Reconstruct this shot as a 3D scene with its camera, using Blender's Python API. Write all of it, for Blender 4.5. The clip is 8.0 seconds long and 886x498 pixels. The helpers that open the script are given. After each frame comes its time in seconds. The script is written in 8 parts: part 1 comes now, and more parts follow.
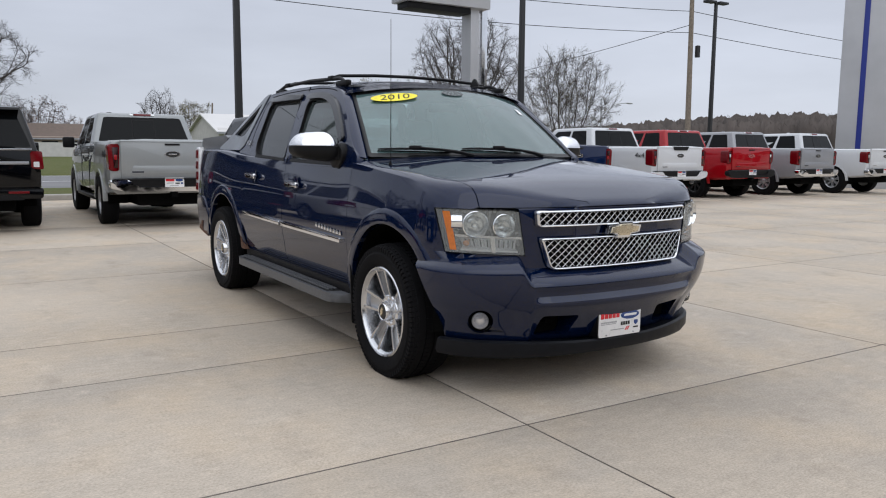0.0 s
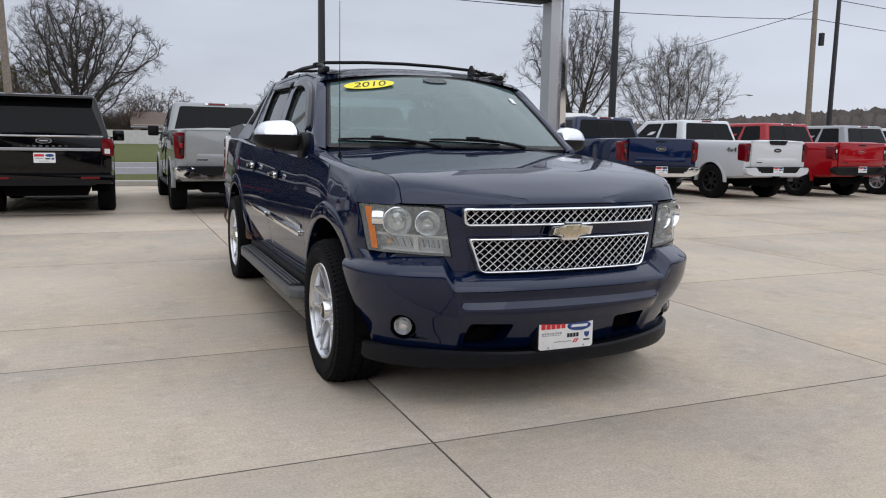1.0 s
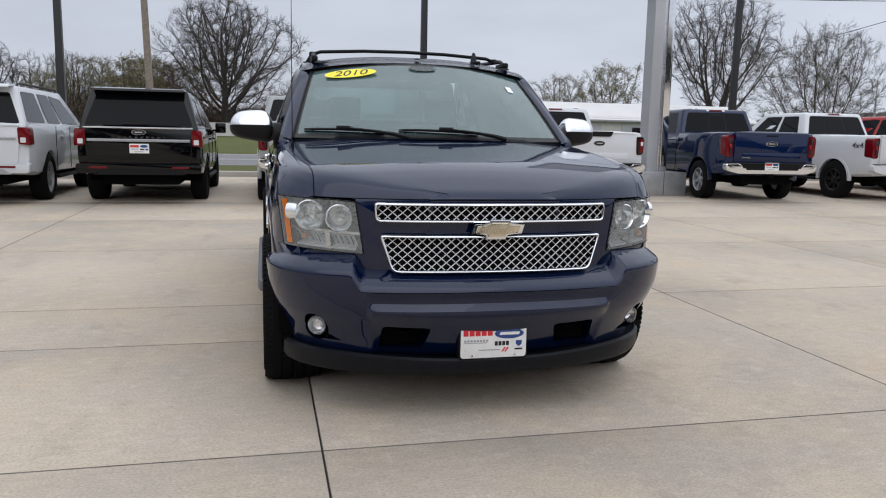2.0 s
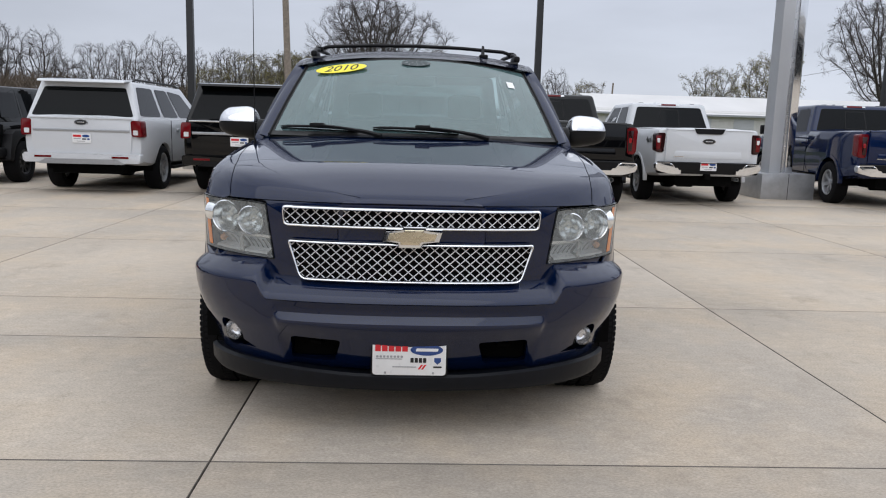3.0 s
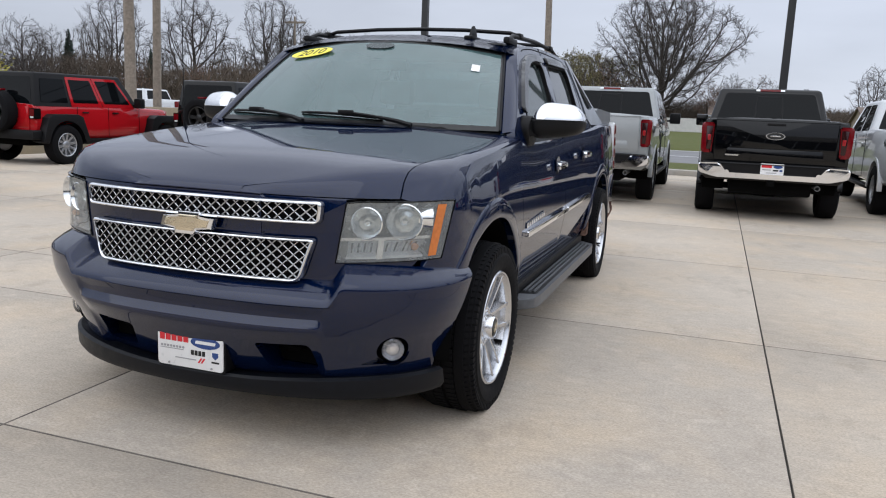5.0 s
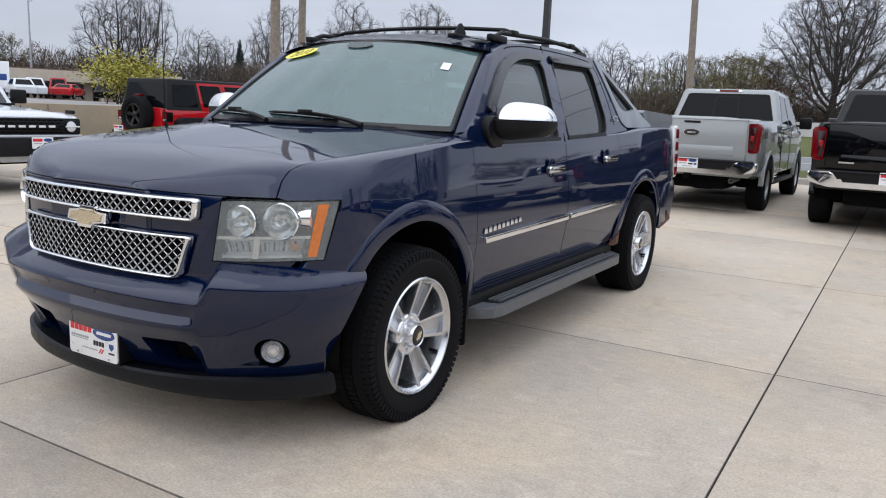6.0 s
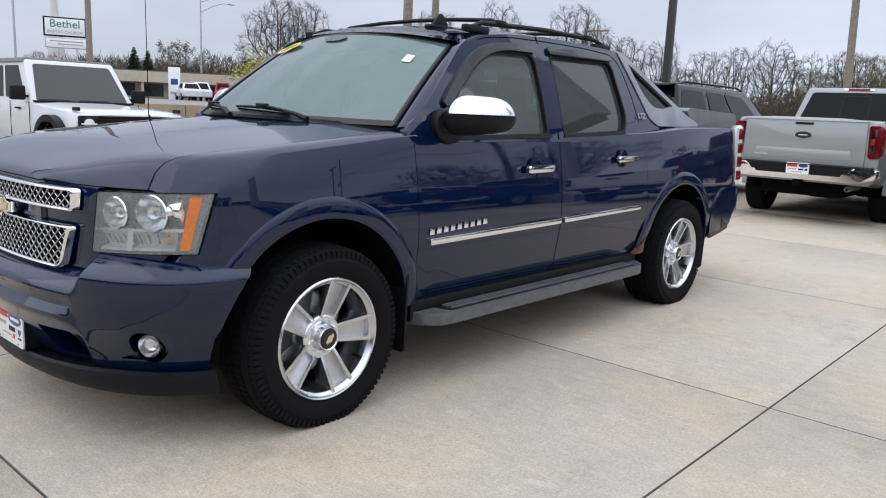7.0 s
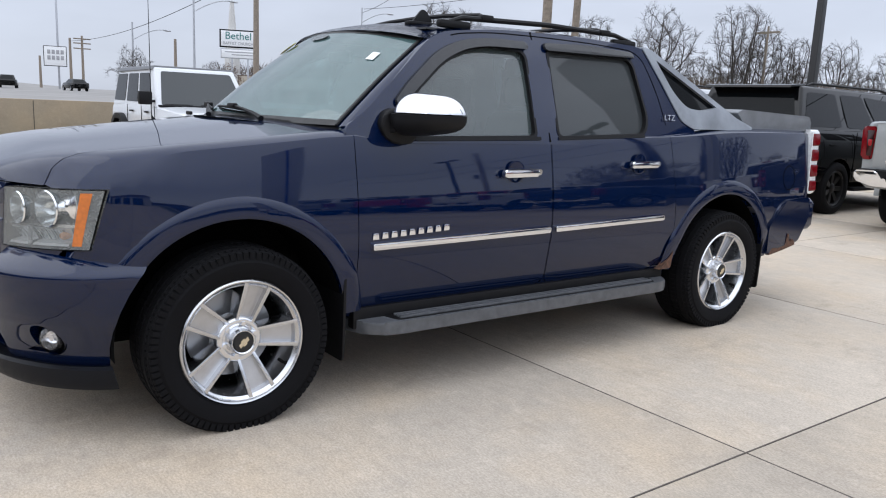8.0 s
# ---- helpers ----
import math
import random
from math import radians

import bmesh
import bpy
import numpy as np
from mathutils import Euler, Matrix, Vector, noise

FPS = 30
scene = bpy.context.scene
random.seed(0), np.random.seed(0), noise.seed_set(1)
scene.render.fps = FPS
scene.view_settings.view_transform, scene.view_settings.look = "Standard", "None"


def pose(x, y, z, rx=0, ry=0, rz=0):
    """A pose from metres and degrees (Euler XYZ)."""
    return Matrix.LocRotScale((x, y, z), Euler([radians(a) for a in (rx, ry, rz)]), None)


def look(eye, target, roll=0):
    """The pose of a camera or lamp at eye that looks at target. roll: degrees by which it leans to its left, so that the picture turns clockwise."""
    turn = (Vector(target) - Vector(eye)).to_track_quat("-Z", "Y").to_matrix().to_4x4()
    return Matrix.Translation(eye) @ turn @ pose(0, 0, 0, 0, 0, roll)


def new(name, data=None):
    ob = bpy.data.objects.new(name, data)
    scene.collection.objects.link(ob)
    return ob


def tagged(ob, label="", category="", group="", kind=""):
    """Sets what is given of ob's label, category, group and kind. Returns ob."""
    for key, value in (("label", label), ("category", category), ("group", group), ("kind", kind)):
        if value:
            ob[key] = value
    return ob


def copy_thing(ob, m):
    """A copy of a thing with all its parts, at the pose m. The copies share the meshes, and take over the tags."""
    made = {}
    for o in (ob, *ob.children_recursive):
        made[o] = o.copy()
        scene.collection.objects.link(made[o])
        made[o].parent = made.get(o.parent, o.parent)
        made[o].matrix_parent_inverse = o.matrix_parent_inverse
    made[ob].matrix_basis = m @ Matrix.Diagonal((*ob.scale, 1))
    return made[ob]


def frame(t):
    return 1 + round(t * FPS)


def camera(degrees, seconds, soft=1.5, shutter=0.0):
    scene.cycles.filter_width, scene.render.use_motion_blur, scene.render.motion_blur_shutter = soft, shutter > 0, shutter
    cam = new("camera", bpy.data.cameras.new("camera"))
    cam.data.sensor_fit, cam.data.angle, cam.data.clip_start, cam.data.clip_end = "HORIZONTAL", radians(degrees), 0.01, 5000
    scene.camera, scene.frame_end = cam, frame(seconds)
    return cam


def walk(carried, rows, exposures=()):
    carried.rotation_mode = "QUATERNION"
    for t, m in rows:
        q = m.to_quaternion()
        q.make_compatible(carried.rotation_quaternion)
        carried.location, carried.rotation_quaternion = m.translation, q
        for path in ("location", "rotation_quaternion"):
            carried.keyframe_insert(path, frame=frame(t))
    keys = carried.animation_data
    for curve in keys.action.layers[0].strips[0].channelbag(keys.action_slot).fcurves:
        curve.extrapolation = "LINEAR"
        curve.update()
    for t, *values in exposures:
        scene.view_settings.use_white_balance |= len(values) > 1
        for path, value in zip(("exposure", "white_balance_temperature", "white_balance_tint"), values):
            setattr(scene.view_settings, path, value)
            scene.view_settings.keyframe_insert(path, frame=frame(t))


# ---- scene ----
cam = camera(59.9, 8.0, soft=1.1)
PATH = [
    (0, (-2.979, -3.905, 1.3), (-1.942, -2.215, 1.045), 0.4),
    (0.5, (-2.501, -4.018, 1.309), (-1.582, -2.262, 1.041), 0.8),
    (1, (-2.015, -4.052, 1.306), (-1.235, -2.231, 1.026), 1.0),
    (1.5, (-1.499, -4.11, 1.312), (-0.876, -2.232, 1.021), 1.2),
    (2, (-0.996, -4.124, 1.304), (-0.546, -2.198, 1.003), 1.2),
    (2.2, (-0.788, -4.085, 1.321), (-0.414, -2.144, 1.016), 1.2),
    (3.3, (0.294, -3.949, 1.347), (0.261, -1.976, 1.017), 1.7),
    (3.5, (0.493, -3.899, 1.351), (0.382, -1.93, 1.014), 1.7),
    (4, (0.988, -3.769, 1.367), (0.695, -1.821, 1.02), 1.9),
    (4.5, (1.431, -3.537, 1.363), (0.963, -1.625, 1.008), 2.1),
    (4.7, (1.612, -3.458, 1.351), (1.073, -1.565, 0.996), 2.2),
    (5.8, (2.581, -2.903, 1.328), (1.646, -1.168, 0.986), 2.5),
    (6, (2.743, -2.773, 1.348), (1.74, -1.079, 0.997), 2.4),
    (6.5, (3.102, -2.415, 1.339), (1.939, -0.827, 0.987), 2.5),
    (7, (3.411, -2.016, 1.344), (2.101, -0.548, 0.985), 2.5),
    (7.5, (3.72, -1.618, 1.353), (2.271, -0.289, 0.99), 2.6),
    (8, (3.906, -1.163, 1.351), (2.326, 0.009, 0.991), 2.5),
]
walk(cam, [(t, look(eye, target, roll)) for t, eye, target, roll in PATH],
     exposures=[(0, 0.09, 6270, 10), (2.0, 0.13, 6270, 10), (3.5, 0.19, 6230, 10), (4.5, 0.27, 6180, 10), (6.0, 0.40, 6130, 10), (8.0, 0.55, 6080, 10)])

# ---- world and light: a closed overcast sky, brighter overhead, with a faint sun behind it ----
SUN_HEIGHT, SUN_TURN = 38, 205
world = bpy.data.worlds.new("overcast")
scene.world = world
world.use_nodes = True
wn, wl = world.node_tree.nodes, world.node_tree.links
wn.clear()


def wnode(kind, **values):
    n = wn.new(kind)
    for key, value in values.items():
        n.inputs[key].default_value = value
    return n


w_out = wnode("ShaderNodeOutputWorld")
w_bg = wnode("ShaderNodeBackground", Strength=1.0)
w_sky = wnode("ShaderNodeTexSky")
w_sky.sky_type, w_sky.sun_disc = "NISHITA", False
w_sky.sun_elevation, w_sky.sun_rotation = radians(SUN_HEIGHT), radians(SUN_TURN)
w_co = wnode("ShaderNodeTexCoord")
w_xyz = wnode("ShaderNodeSeparateXYZ")
wl.new(w_co.outputs["Generated"], w_xyz.inputs[0])
w_ramp = wnode("ShaderNodeValToRGB")
w_ramp.color_ramp.elements[0].position, w_ramp.color_ramp.elements[0].color = 0.0, (0.63, 0.655, 0.72, 1)
w_ramp.color_ramp.elements[1].position, w_ramp.color_ramp.elements[1].color = 0.9, (1.50, 1.52, 1.58, 1)
mid = w_ramp.color_ramp.elements.new(0.20)
mid.color = (0.61, 0.635, 0.71, 1)
high = w_ramp.color_ramp.elements.new(0.42)
high.color = (1.02, 1.05, 1.13, 1)
wl.new(w_xyz.outputs["Z"], w_ramp.inputs[0])
w_map = wnode("ShaderNodeMapping", Scale=(1.6, 1.6, 6.0))
wl.new(w_co.outputs["Generated"], w_map.inputs[0])
w_noise = wnode("ShaderNodeTexNoise", Scale=1.7, Detail=5.0, Roughness=0.52)
wl.new(w_map.outputs[0], w_noise.inputs["Vector"])
w_cloud = wnode("ShaderNodeMapRange")
w_cloud.inputs[1].default_value, w_cloud.inputs[2].default_value = 0.3, 0.7
w_cloud.inputs[3].default_value, w_cloud.inputs[4].default_value = 0.90, 1.09
wl.new(w_noise.outputs["Fac"], w_cloud.inputs[0])
w_mul = wn.new("ShaderNodeVectorMath")
w_mul.operation = "SCALE"
wl.new(w_ramp.outputs[0], w_mul.inputs[0])
w_side = wnode("ShaderNodeMapRange")
w_side.inputs[1].default_value, w_side.inputs[2].default_value = -0.9, 0.9
w_side.inputs[3].default_value, w_side.inputs[4].default_value = 0.75, 1.07
wl.new(w_xyz.outputs["X"], w_side.inputs[0])
w_both = wn.new("ShaderNodeMath")
w_both.operation = "MULTIPLY"
wl.new(w_cloud.outputs[0], w_both.inputs[0])
wl.new(w_side.outputs[0], w_both.inputs[1])
wl.new(w_both.outputs[0], w_mul.inputs["Scale"])
w_dim = wn.new("ShaderNodeVectorMath")
w_dim.operation = "SCALE"
w_dim.inputs["Scale"].default_value = 0.06
wl.new(w_sky.outputs[0], w_dim.inputs[0])
w_mix = wn.new("ShaderNodeMix")
w_mix.data_type = "RGBA"
w_mix.inputs[0].default_value = 0.92
wl.new(w_dim.outputs[0], w_mix.inputs[6])
wl.new(w_mul.outputs[0], w_mix.inputs[7])
wl.new(w_mix.outputs[2], w_bg.inputs[0])
wl.new(w_bg.outputs[0], w_out.inputs[0])

sun = new("sun", bpy.data.lights.new("sun", "SUN"))
sun.data.energy, sun.data.angle, sun.data.color = 0.5, radians(75), (1.0, 0.96, 0.9)
sun.matrix_world = pose(0, 0, 60, 90 - SUN_HEIGHT, 0, 180 - SUN_TURN)

# ---- materials ----
def material(name):
    m = bpy.data.materials.new(name)
    m.use_nodes = True
    nt = m.node_tree
    return m, nt, nt.nodes["Principled BSDF"]


def put(b, **values):
    names = {"color": "Base Color", "metal": "Metallic", "rough": "Roughness", "coat": "Coat Weight", "coat_rough": "Coat Roughness",
             "ior": "IOR", "glass": "Transmission Weight", "spec": "Specular IOR Level", "emit": "Emission Color", "power": "Emission Strength", "alpha": "Alpha"}
    for key, value in values.items():
        b.inputs[names[key]].default_value = (*value, 1) if isinstance(value, tuple) else value


def noise_node(nt, scale, detail=4.0, rough=0.55, stretch=(1, 1, 1), coords="Object"):
    co = nt.nodes.new("ShaderNodeNewGeometry" if coords == "Position" else "ShaderNodeTexCoord")
    mp = nt.nodes.new("ShaderNodeMapping")
    mp.inputs["Scale"].default_value = stretch
    n = nt.nodes.new("ShaderNodeTexNoise")
    n.inputs["Scale"].default_value, n.inputs["Detail"].default_value, n.inputs["Roughness"].default_value = scale, detail, rough
    nt.links.new(co.outputs[coords], mp.inputs[0])
    nt.links.new(mp.outputs[0], n.inputs["Vector"])
    return n.outputs["Fac"]


def ramp(nt, fac, *stops):
    r = nt.nodes.new("ShaderNodeValToRGB")
    el = r.color_ramp.elements
    while len(el) < len(stops):
        el.new(0.5)
    for e, (p, c) in zip(el, stops):
        e.position = p
        e.color = (c, c, c, 1) if isinstance(c, float) else (*c, 1)
    nt.links.new(fac, r.inputs[0])
    return r.outputs[0]


def blend(nt, fac, a, b, mode="MIX"):
    m = nt.nodes.new("ShaderNodeMix")
    m.data_type, m.blend_type = "RGBA", mode
    for sock, v in ((m.inputs[0], fac), (m.inputs[6], a), (m.inputs[7], b)):
        if isinstance(v, bpy.types.NodeSocket):
            nt.links.new(v, sock)
        else:
            sock.default_value = (*v, 1) if isinstance(v, tuple) else v
    return m.outputs[2]


def bump(nt, b, height, strength, distance):
    n = nt.nodes.new("ShaderNodeBump")
    n.inputs["Strength"].default_value, n.inputs["Distance"].default_value = strength, distance
    nt.links.new(height, n.inputs["Height"])
    nt.links.new(n.outputs[0], b.inputs["Normal"])


def plain(name, color, rough=0.5, metal=0.0, vary=0.12, scale=30.0, relief=0.0, **more):
    """A surface with a slight mottling in colour and gloss."""
    m, nt, b = material(name)
    put(b, rough=rough, metal=metal, **more)
    f = noise_node(nt, scale)
    lo, hi = tuple(c * (1 - vary) for c in color), tuple(min(1, c * (1 + vary)) for c in color)
    nt.links.new(ramp(nt, f, (0.3, lo), (0.7, hi)), b.inputs["Base Color"])
    nt.links.new(ramp(nt, f, (0.3, max(0.0, rough - 0.06)), (0.7, min(1.0, rough + 0.06))), b.inputs["Roughness"])
    if relief:
        bump(nt, b, noise_node(nt, scale * 6), relief, 0.002)
    return m


def car_paint(name, color, metal=0.35, dirt=0.25, coat_index=1.5):
    """Clear-coated paint with metal flake, and road film on the lower body."""
    m, nt, b = material(name)
    put(b, rough=0.45, metal=metal, coat=0.98, coat_rough=0.02, spec=0.0)
    b.inputs["Coat IOR"].default_value = coat_index
    flake = noise_node(nt, 900, 1.0)
    base = blend(nt, 0.35, color, ramp(nt, flake, (0.35, tuple(c * 0.55 for c in color)), (0.75, tuple(min(1, c * 1.7 + 0.004) for c in color))))
    film = noise_node(nt, 3.5, 6, 0.6, (1, 1, 2.5))
    co = nt.nodes.new("ShaderNodeTexCoord")
    xyz = nt.nodes.new("ShaderNodeSeparateXYZ")
    nt.links.new(co.outputs["Object"], xyz.inputs[0])
    low = ramp(nt, xyz.outputs["Z"], (0.30, 1.0), (0.75, 0.0))
    amount = nt.nodes.new("ShaderNodeMath")
    amount.operation = "MULTIPLY"
    nt.links.new(low, amount.inputs[0])
    nt.links.new(ramp(nt, film, (0.35, 0.0), (0.7, dirt)), amount.inputs[1])
    nt.links.new(blend(nt, amount.outputs[0], base, (0.16, 0.14, 0.12)), b.inputs["Base Color"])
    nt.links.new(ramp(nt, film, (0.3, 0.012), (0.75, 0.05)), b.inputs["Coat Roughness"])
    return m


PAINT_NAVY = car_paint("navy_paint", (0.0002, 0.0064, 0.0350), 0.35, 0.02, 1.54)
PAINT_BLACK = car_paint("black_paint", (0.0014, 0.0016, 0.0022), 0.0, 0.02, 1.42)
PAINT_WHITE = car_paint("white_paint", (0.62, 0.64, 0.67), 0.0)
PAINT_SILVER = car_paint("silver_paint", (0.30, 0.315, 0.32), 0.3)
PAINT_GREY = car_paint("grey_paint", (0.30, 0.31, 0.33), 0.3)
PAINT_BLUE = car_paint("blue_paint", (0.002, 0.011, 0.052), 0.3)
PAINT_RED = car_paint("red_paint", (0.33, 0.004, 0.009), 0.1)
PAINT_JEEP_RED = car_paint("bright_red_paint", (0.43, 0.007, 0.012), 0.05)
PAINT_DARK = car_paint("dark_green_black_paint", (0.004, 0.0045, 0.0045), 0.0, 0.1, 1.38)
CHROME = plain("chrome", (0.82, 0.83, 0.85), 0.07, 1.0, 0.04, 12)
ALLOY = plain("machined_alloy", (0.64, 0.65, 0.67), 0.22, 1.0, 0.03, 25)
ALLOY_WEB = plain("satin_wheel_silver", (0.55, 0.55, 0.56), 0.36, 0.85, 0.05, 30)
ALLOY_PAINT = plain("silver_wheel_paint", (0.42, 0.43, 0.45), 0.34, 0.7, 0.08, 40)
DARK_RIM = plain("dark_wheel_paint", (0.012, 0.012, 0.013), 0.35, 0.3)
RUBBER = plain("tyre_rubber", (0.0050, 0.0050, 0.0060), 0.8, 0.0, 0.25, 45, 0.25, spec=0.14)
PLASTIC = plain("black_plastic", (0.0055, 0.0055, 0.0065), 0.5, 0.0, 0.2, 60, 0.15, spec=0.22)
GREY_PLASTIC = plain("weathered_grey_plastic", (0.085, 0.089, 0.097), 0.42, 0.0, 0.25, 20, 0.15)
# cover and buttress greys are raised to stand in for reflected sky
COVER_GREY = plain("faded_bed_cover", (0.15, 0.16, 0.175), 0.36, 0.0, 0.2, 9, 0.12)
SAIL_GREY = plain("faded_cladding", (0.21, 0.23, 0.26), 0.34, 0.1, 0.35, 4, 0.1)
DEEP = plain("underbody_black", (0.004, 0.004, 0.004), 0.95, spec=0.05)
GOLD = plain("champagne_gold_badge", (0.74, 0.65, 0.48), 0.25, 0.9, 0.06, 30)
SMOKED = plain("smoked_acrylic", (0.022, 0.023, 0.026), 0.16, 0.0, 0.1, 20, spec=0.5)
LAMP_RED = plain("red_lamp_lens", (0.13, 0.002, 0.005), 0.14, 0.0, 0.2, 60, spec=0.4)
LAMP_DARK = plain("dark_red_lens", (0.022, 0.0012, 0.002), 0.14, 0.0, 0.2, 60, spec=0.5)
LAMP_BRIGHT = plain("bright_red_lens", (0.30, 0.006, 0.010), 0.2, 0.0, 0.2, 60)
LAMP_CLEAR = plain("clear_lamp_lens", (0.80, 0.81, 0.82), 0.12, 0.2, 0.15, 60, coat=1.0)
AMBER = plain("amber_lens", (0.58, 0.15, 0.014), 0.15, 0.0, 0.15, 60, coat=1.0)
YELLOW = plain("yellow_sticker", (0.90, 0.78, 0.02), 0.35, 0.0, 0.03)
INK = plain("black_ink", (0.01, 0.01, 0.01), 0.5)
PLATE_WHITE = plain("plate_white", (0.80, 0.80, 0.80), 0.3, 0.0, 0.03)
PLATE_RED = plain("plate_red", (0.62, 0.02, 0.03), 0.35, 0.0, 0.05)
PLATE_BLUE = plain("plate_blue", (0.02, 0.06, 0.22), 0.3, 0.0, 0.05)
PLATE_GREY = plain("plate_grey", (0.35, 0.35, 0.36), 0.4, 0.0, 0.05)
CABIN = plain("interior_grey_cloth", (0.055, 0.057, 0.060), 0.85, 0.0, 0.2, 90)
CABIN_DARK = plain("interior_dark_plastic", (0.030, 0.031, 0.033), 0.6, 0.0, 0.2, 90)
STEEL = plain("galvanised_steel", (0.42, 0.43, 0.45), 0.35, 0.6, 0.12, 6)
PYLON_PANEL = plain("brushed_sign_panel", (0.62, 0.63, 0.65), 0.25, 0.85, 0.1, 3)
POLE_BLACK = plain("black_pole_paint", (0.012, 0.012, 0.013), 0.45, 0.0, 0.15, 8)
WOOD_POLE = plain("weathered_pole_wood", (0.23, 0.19, 0.15), 0.85, 0.0, 0.25, 9, 0.5)
WIRE = plain("cable_black", (0.02, 0.02, 0.02), 0.6)
BARK = plain("bark", (0.050, 0.042, 0.036), 0.9, 0.0, 0.3, 14, 0.4)
TWIG = plain("twigs", (0.062, 0.052, 0.047), 0.9, 0.0, 0.3, 5)
RUST = plain("rust", (0.10, 0.050, 0.030), 0.9, 0.0, 0.5, 40, 0.5)


def glass(name, tint, rough=0.0):
    m, nt, b = material(name)
    put(b, color=tint, rough=rough, glass=1.0, ior=1.45, spec=0.6)
    return m


def tinted(name, color, share, gloss=0.02, spec=0.45):
    """A dark tinted pane: part of the light passes, the rest is held back; full mirror gloss on top."""
    m, nt, b = material(name)
    put(b, color=color, rough=gloss, spec=spec)
    clear = nt.nodes.new("ShaderNodeBsdfTransparent")
    clear.inputs[0].default_value = (0.80, 0.90, 0.88, 1)
    mix = nt.nodes.new("ShaderNodeMixShader")
    mix.inputs[0].default_value = 1 - share
    nt.links.new(clear.outputs[0], mix.inputs[1])
    nt.links.new(b.outputs[0], mix.inputs[2])
    nt.links.new(mix.outputs[0], nt.nodes["Material Output"].inputs[0])
    return m


def clear_pane(name, tint, gloss_index, haze_sheen=0.0, haze_sheen_color=(0.6, 0.62, 0.6)):
    """Thin glass as one sheet: light passes straight on, with a mirror gloss that grows towards grazing angles, and a
    diffuse share for lens haze and for sky reflection painted into window glass.
    """
    m, nt, b = material(name)
    clear = nt.nodes.new("ShaderNodeBsdfTransparent")
    clear.inputs[0].default_value = (*tint, 1)
    milk = nt.nodes.new("ShaderNodeBsdfDiffuse")
    f = noise_node(nt, 14)
    nt.links.new(ramp(nt, f, (0.3, tuple(c * 0.8 for c in haze_sheen_color)), (0.7, haze_sheen_color)), milk.inputs[0])
    body = nt.nodes.new("ShaderNodeMixShader")
    body.inputs[0].default_value = haze_sheen
    nt.links.new(clear.outputs[0], body.inputs[1])
    nt.links.new(milk.outputs[0], body.inputs[2])
    shine = nt.nodes.new("ShaderNodeBsdfGlossy")
    shine.inputs["Roughness"].default_value = 0.02
    fres = nt.nodes.new("ShaderNodeFresnel")
    fres.inputs[0].default_value = gloss_index
    mix = nt.nodes.new("ShaderNodeMixShader")
    nt.links.new(fres.outputs[0], mix.inputs[0])
    nt.links.new(body.outputs[0], mix.inputs[1])
    nt.links.new(shine.outputs[0], mix.inputs[2])
    nt.links.new(mix.outputs[0], nt.nodes["Material Output"].inputs[0])
    return m


# the diffuse teal share of both windows stands in for reflected sky
SCREEN = clear_pane("windscreen_glass", (0.38, 0.51, 0.51), 2.0, 0.25, (0.31, 0.53, 0.53))
SIDE_GLASS = clear_pane("front_side_glass", (0.28, 0.35, 0.35), 1.85, 0.22, (0.26, 0.33, 0.33))
PRIVACY = tinted("privacy_glass", (0.004, 0.005, 0.006), 0.02, 0.02, 0.14)
REAR_TINT = tinted("hero_rear_tint", (0.040, 0.045, 0.048), 0.04)
LENS = clear_pane("hazed_lamp_lens", (0.88, 0.90, 0.89), 1.5, 0.24, (0.62, 0.66, 0.66))


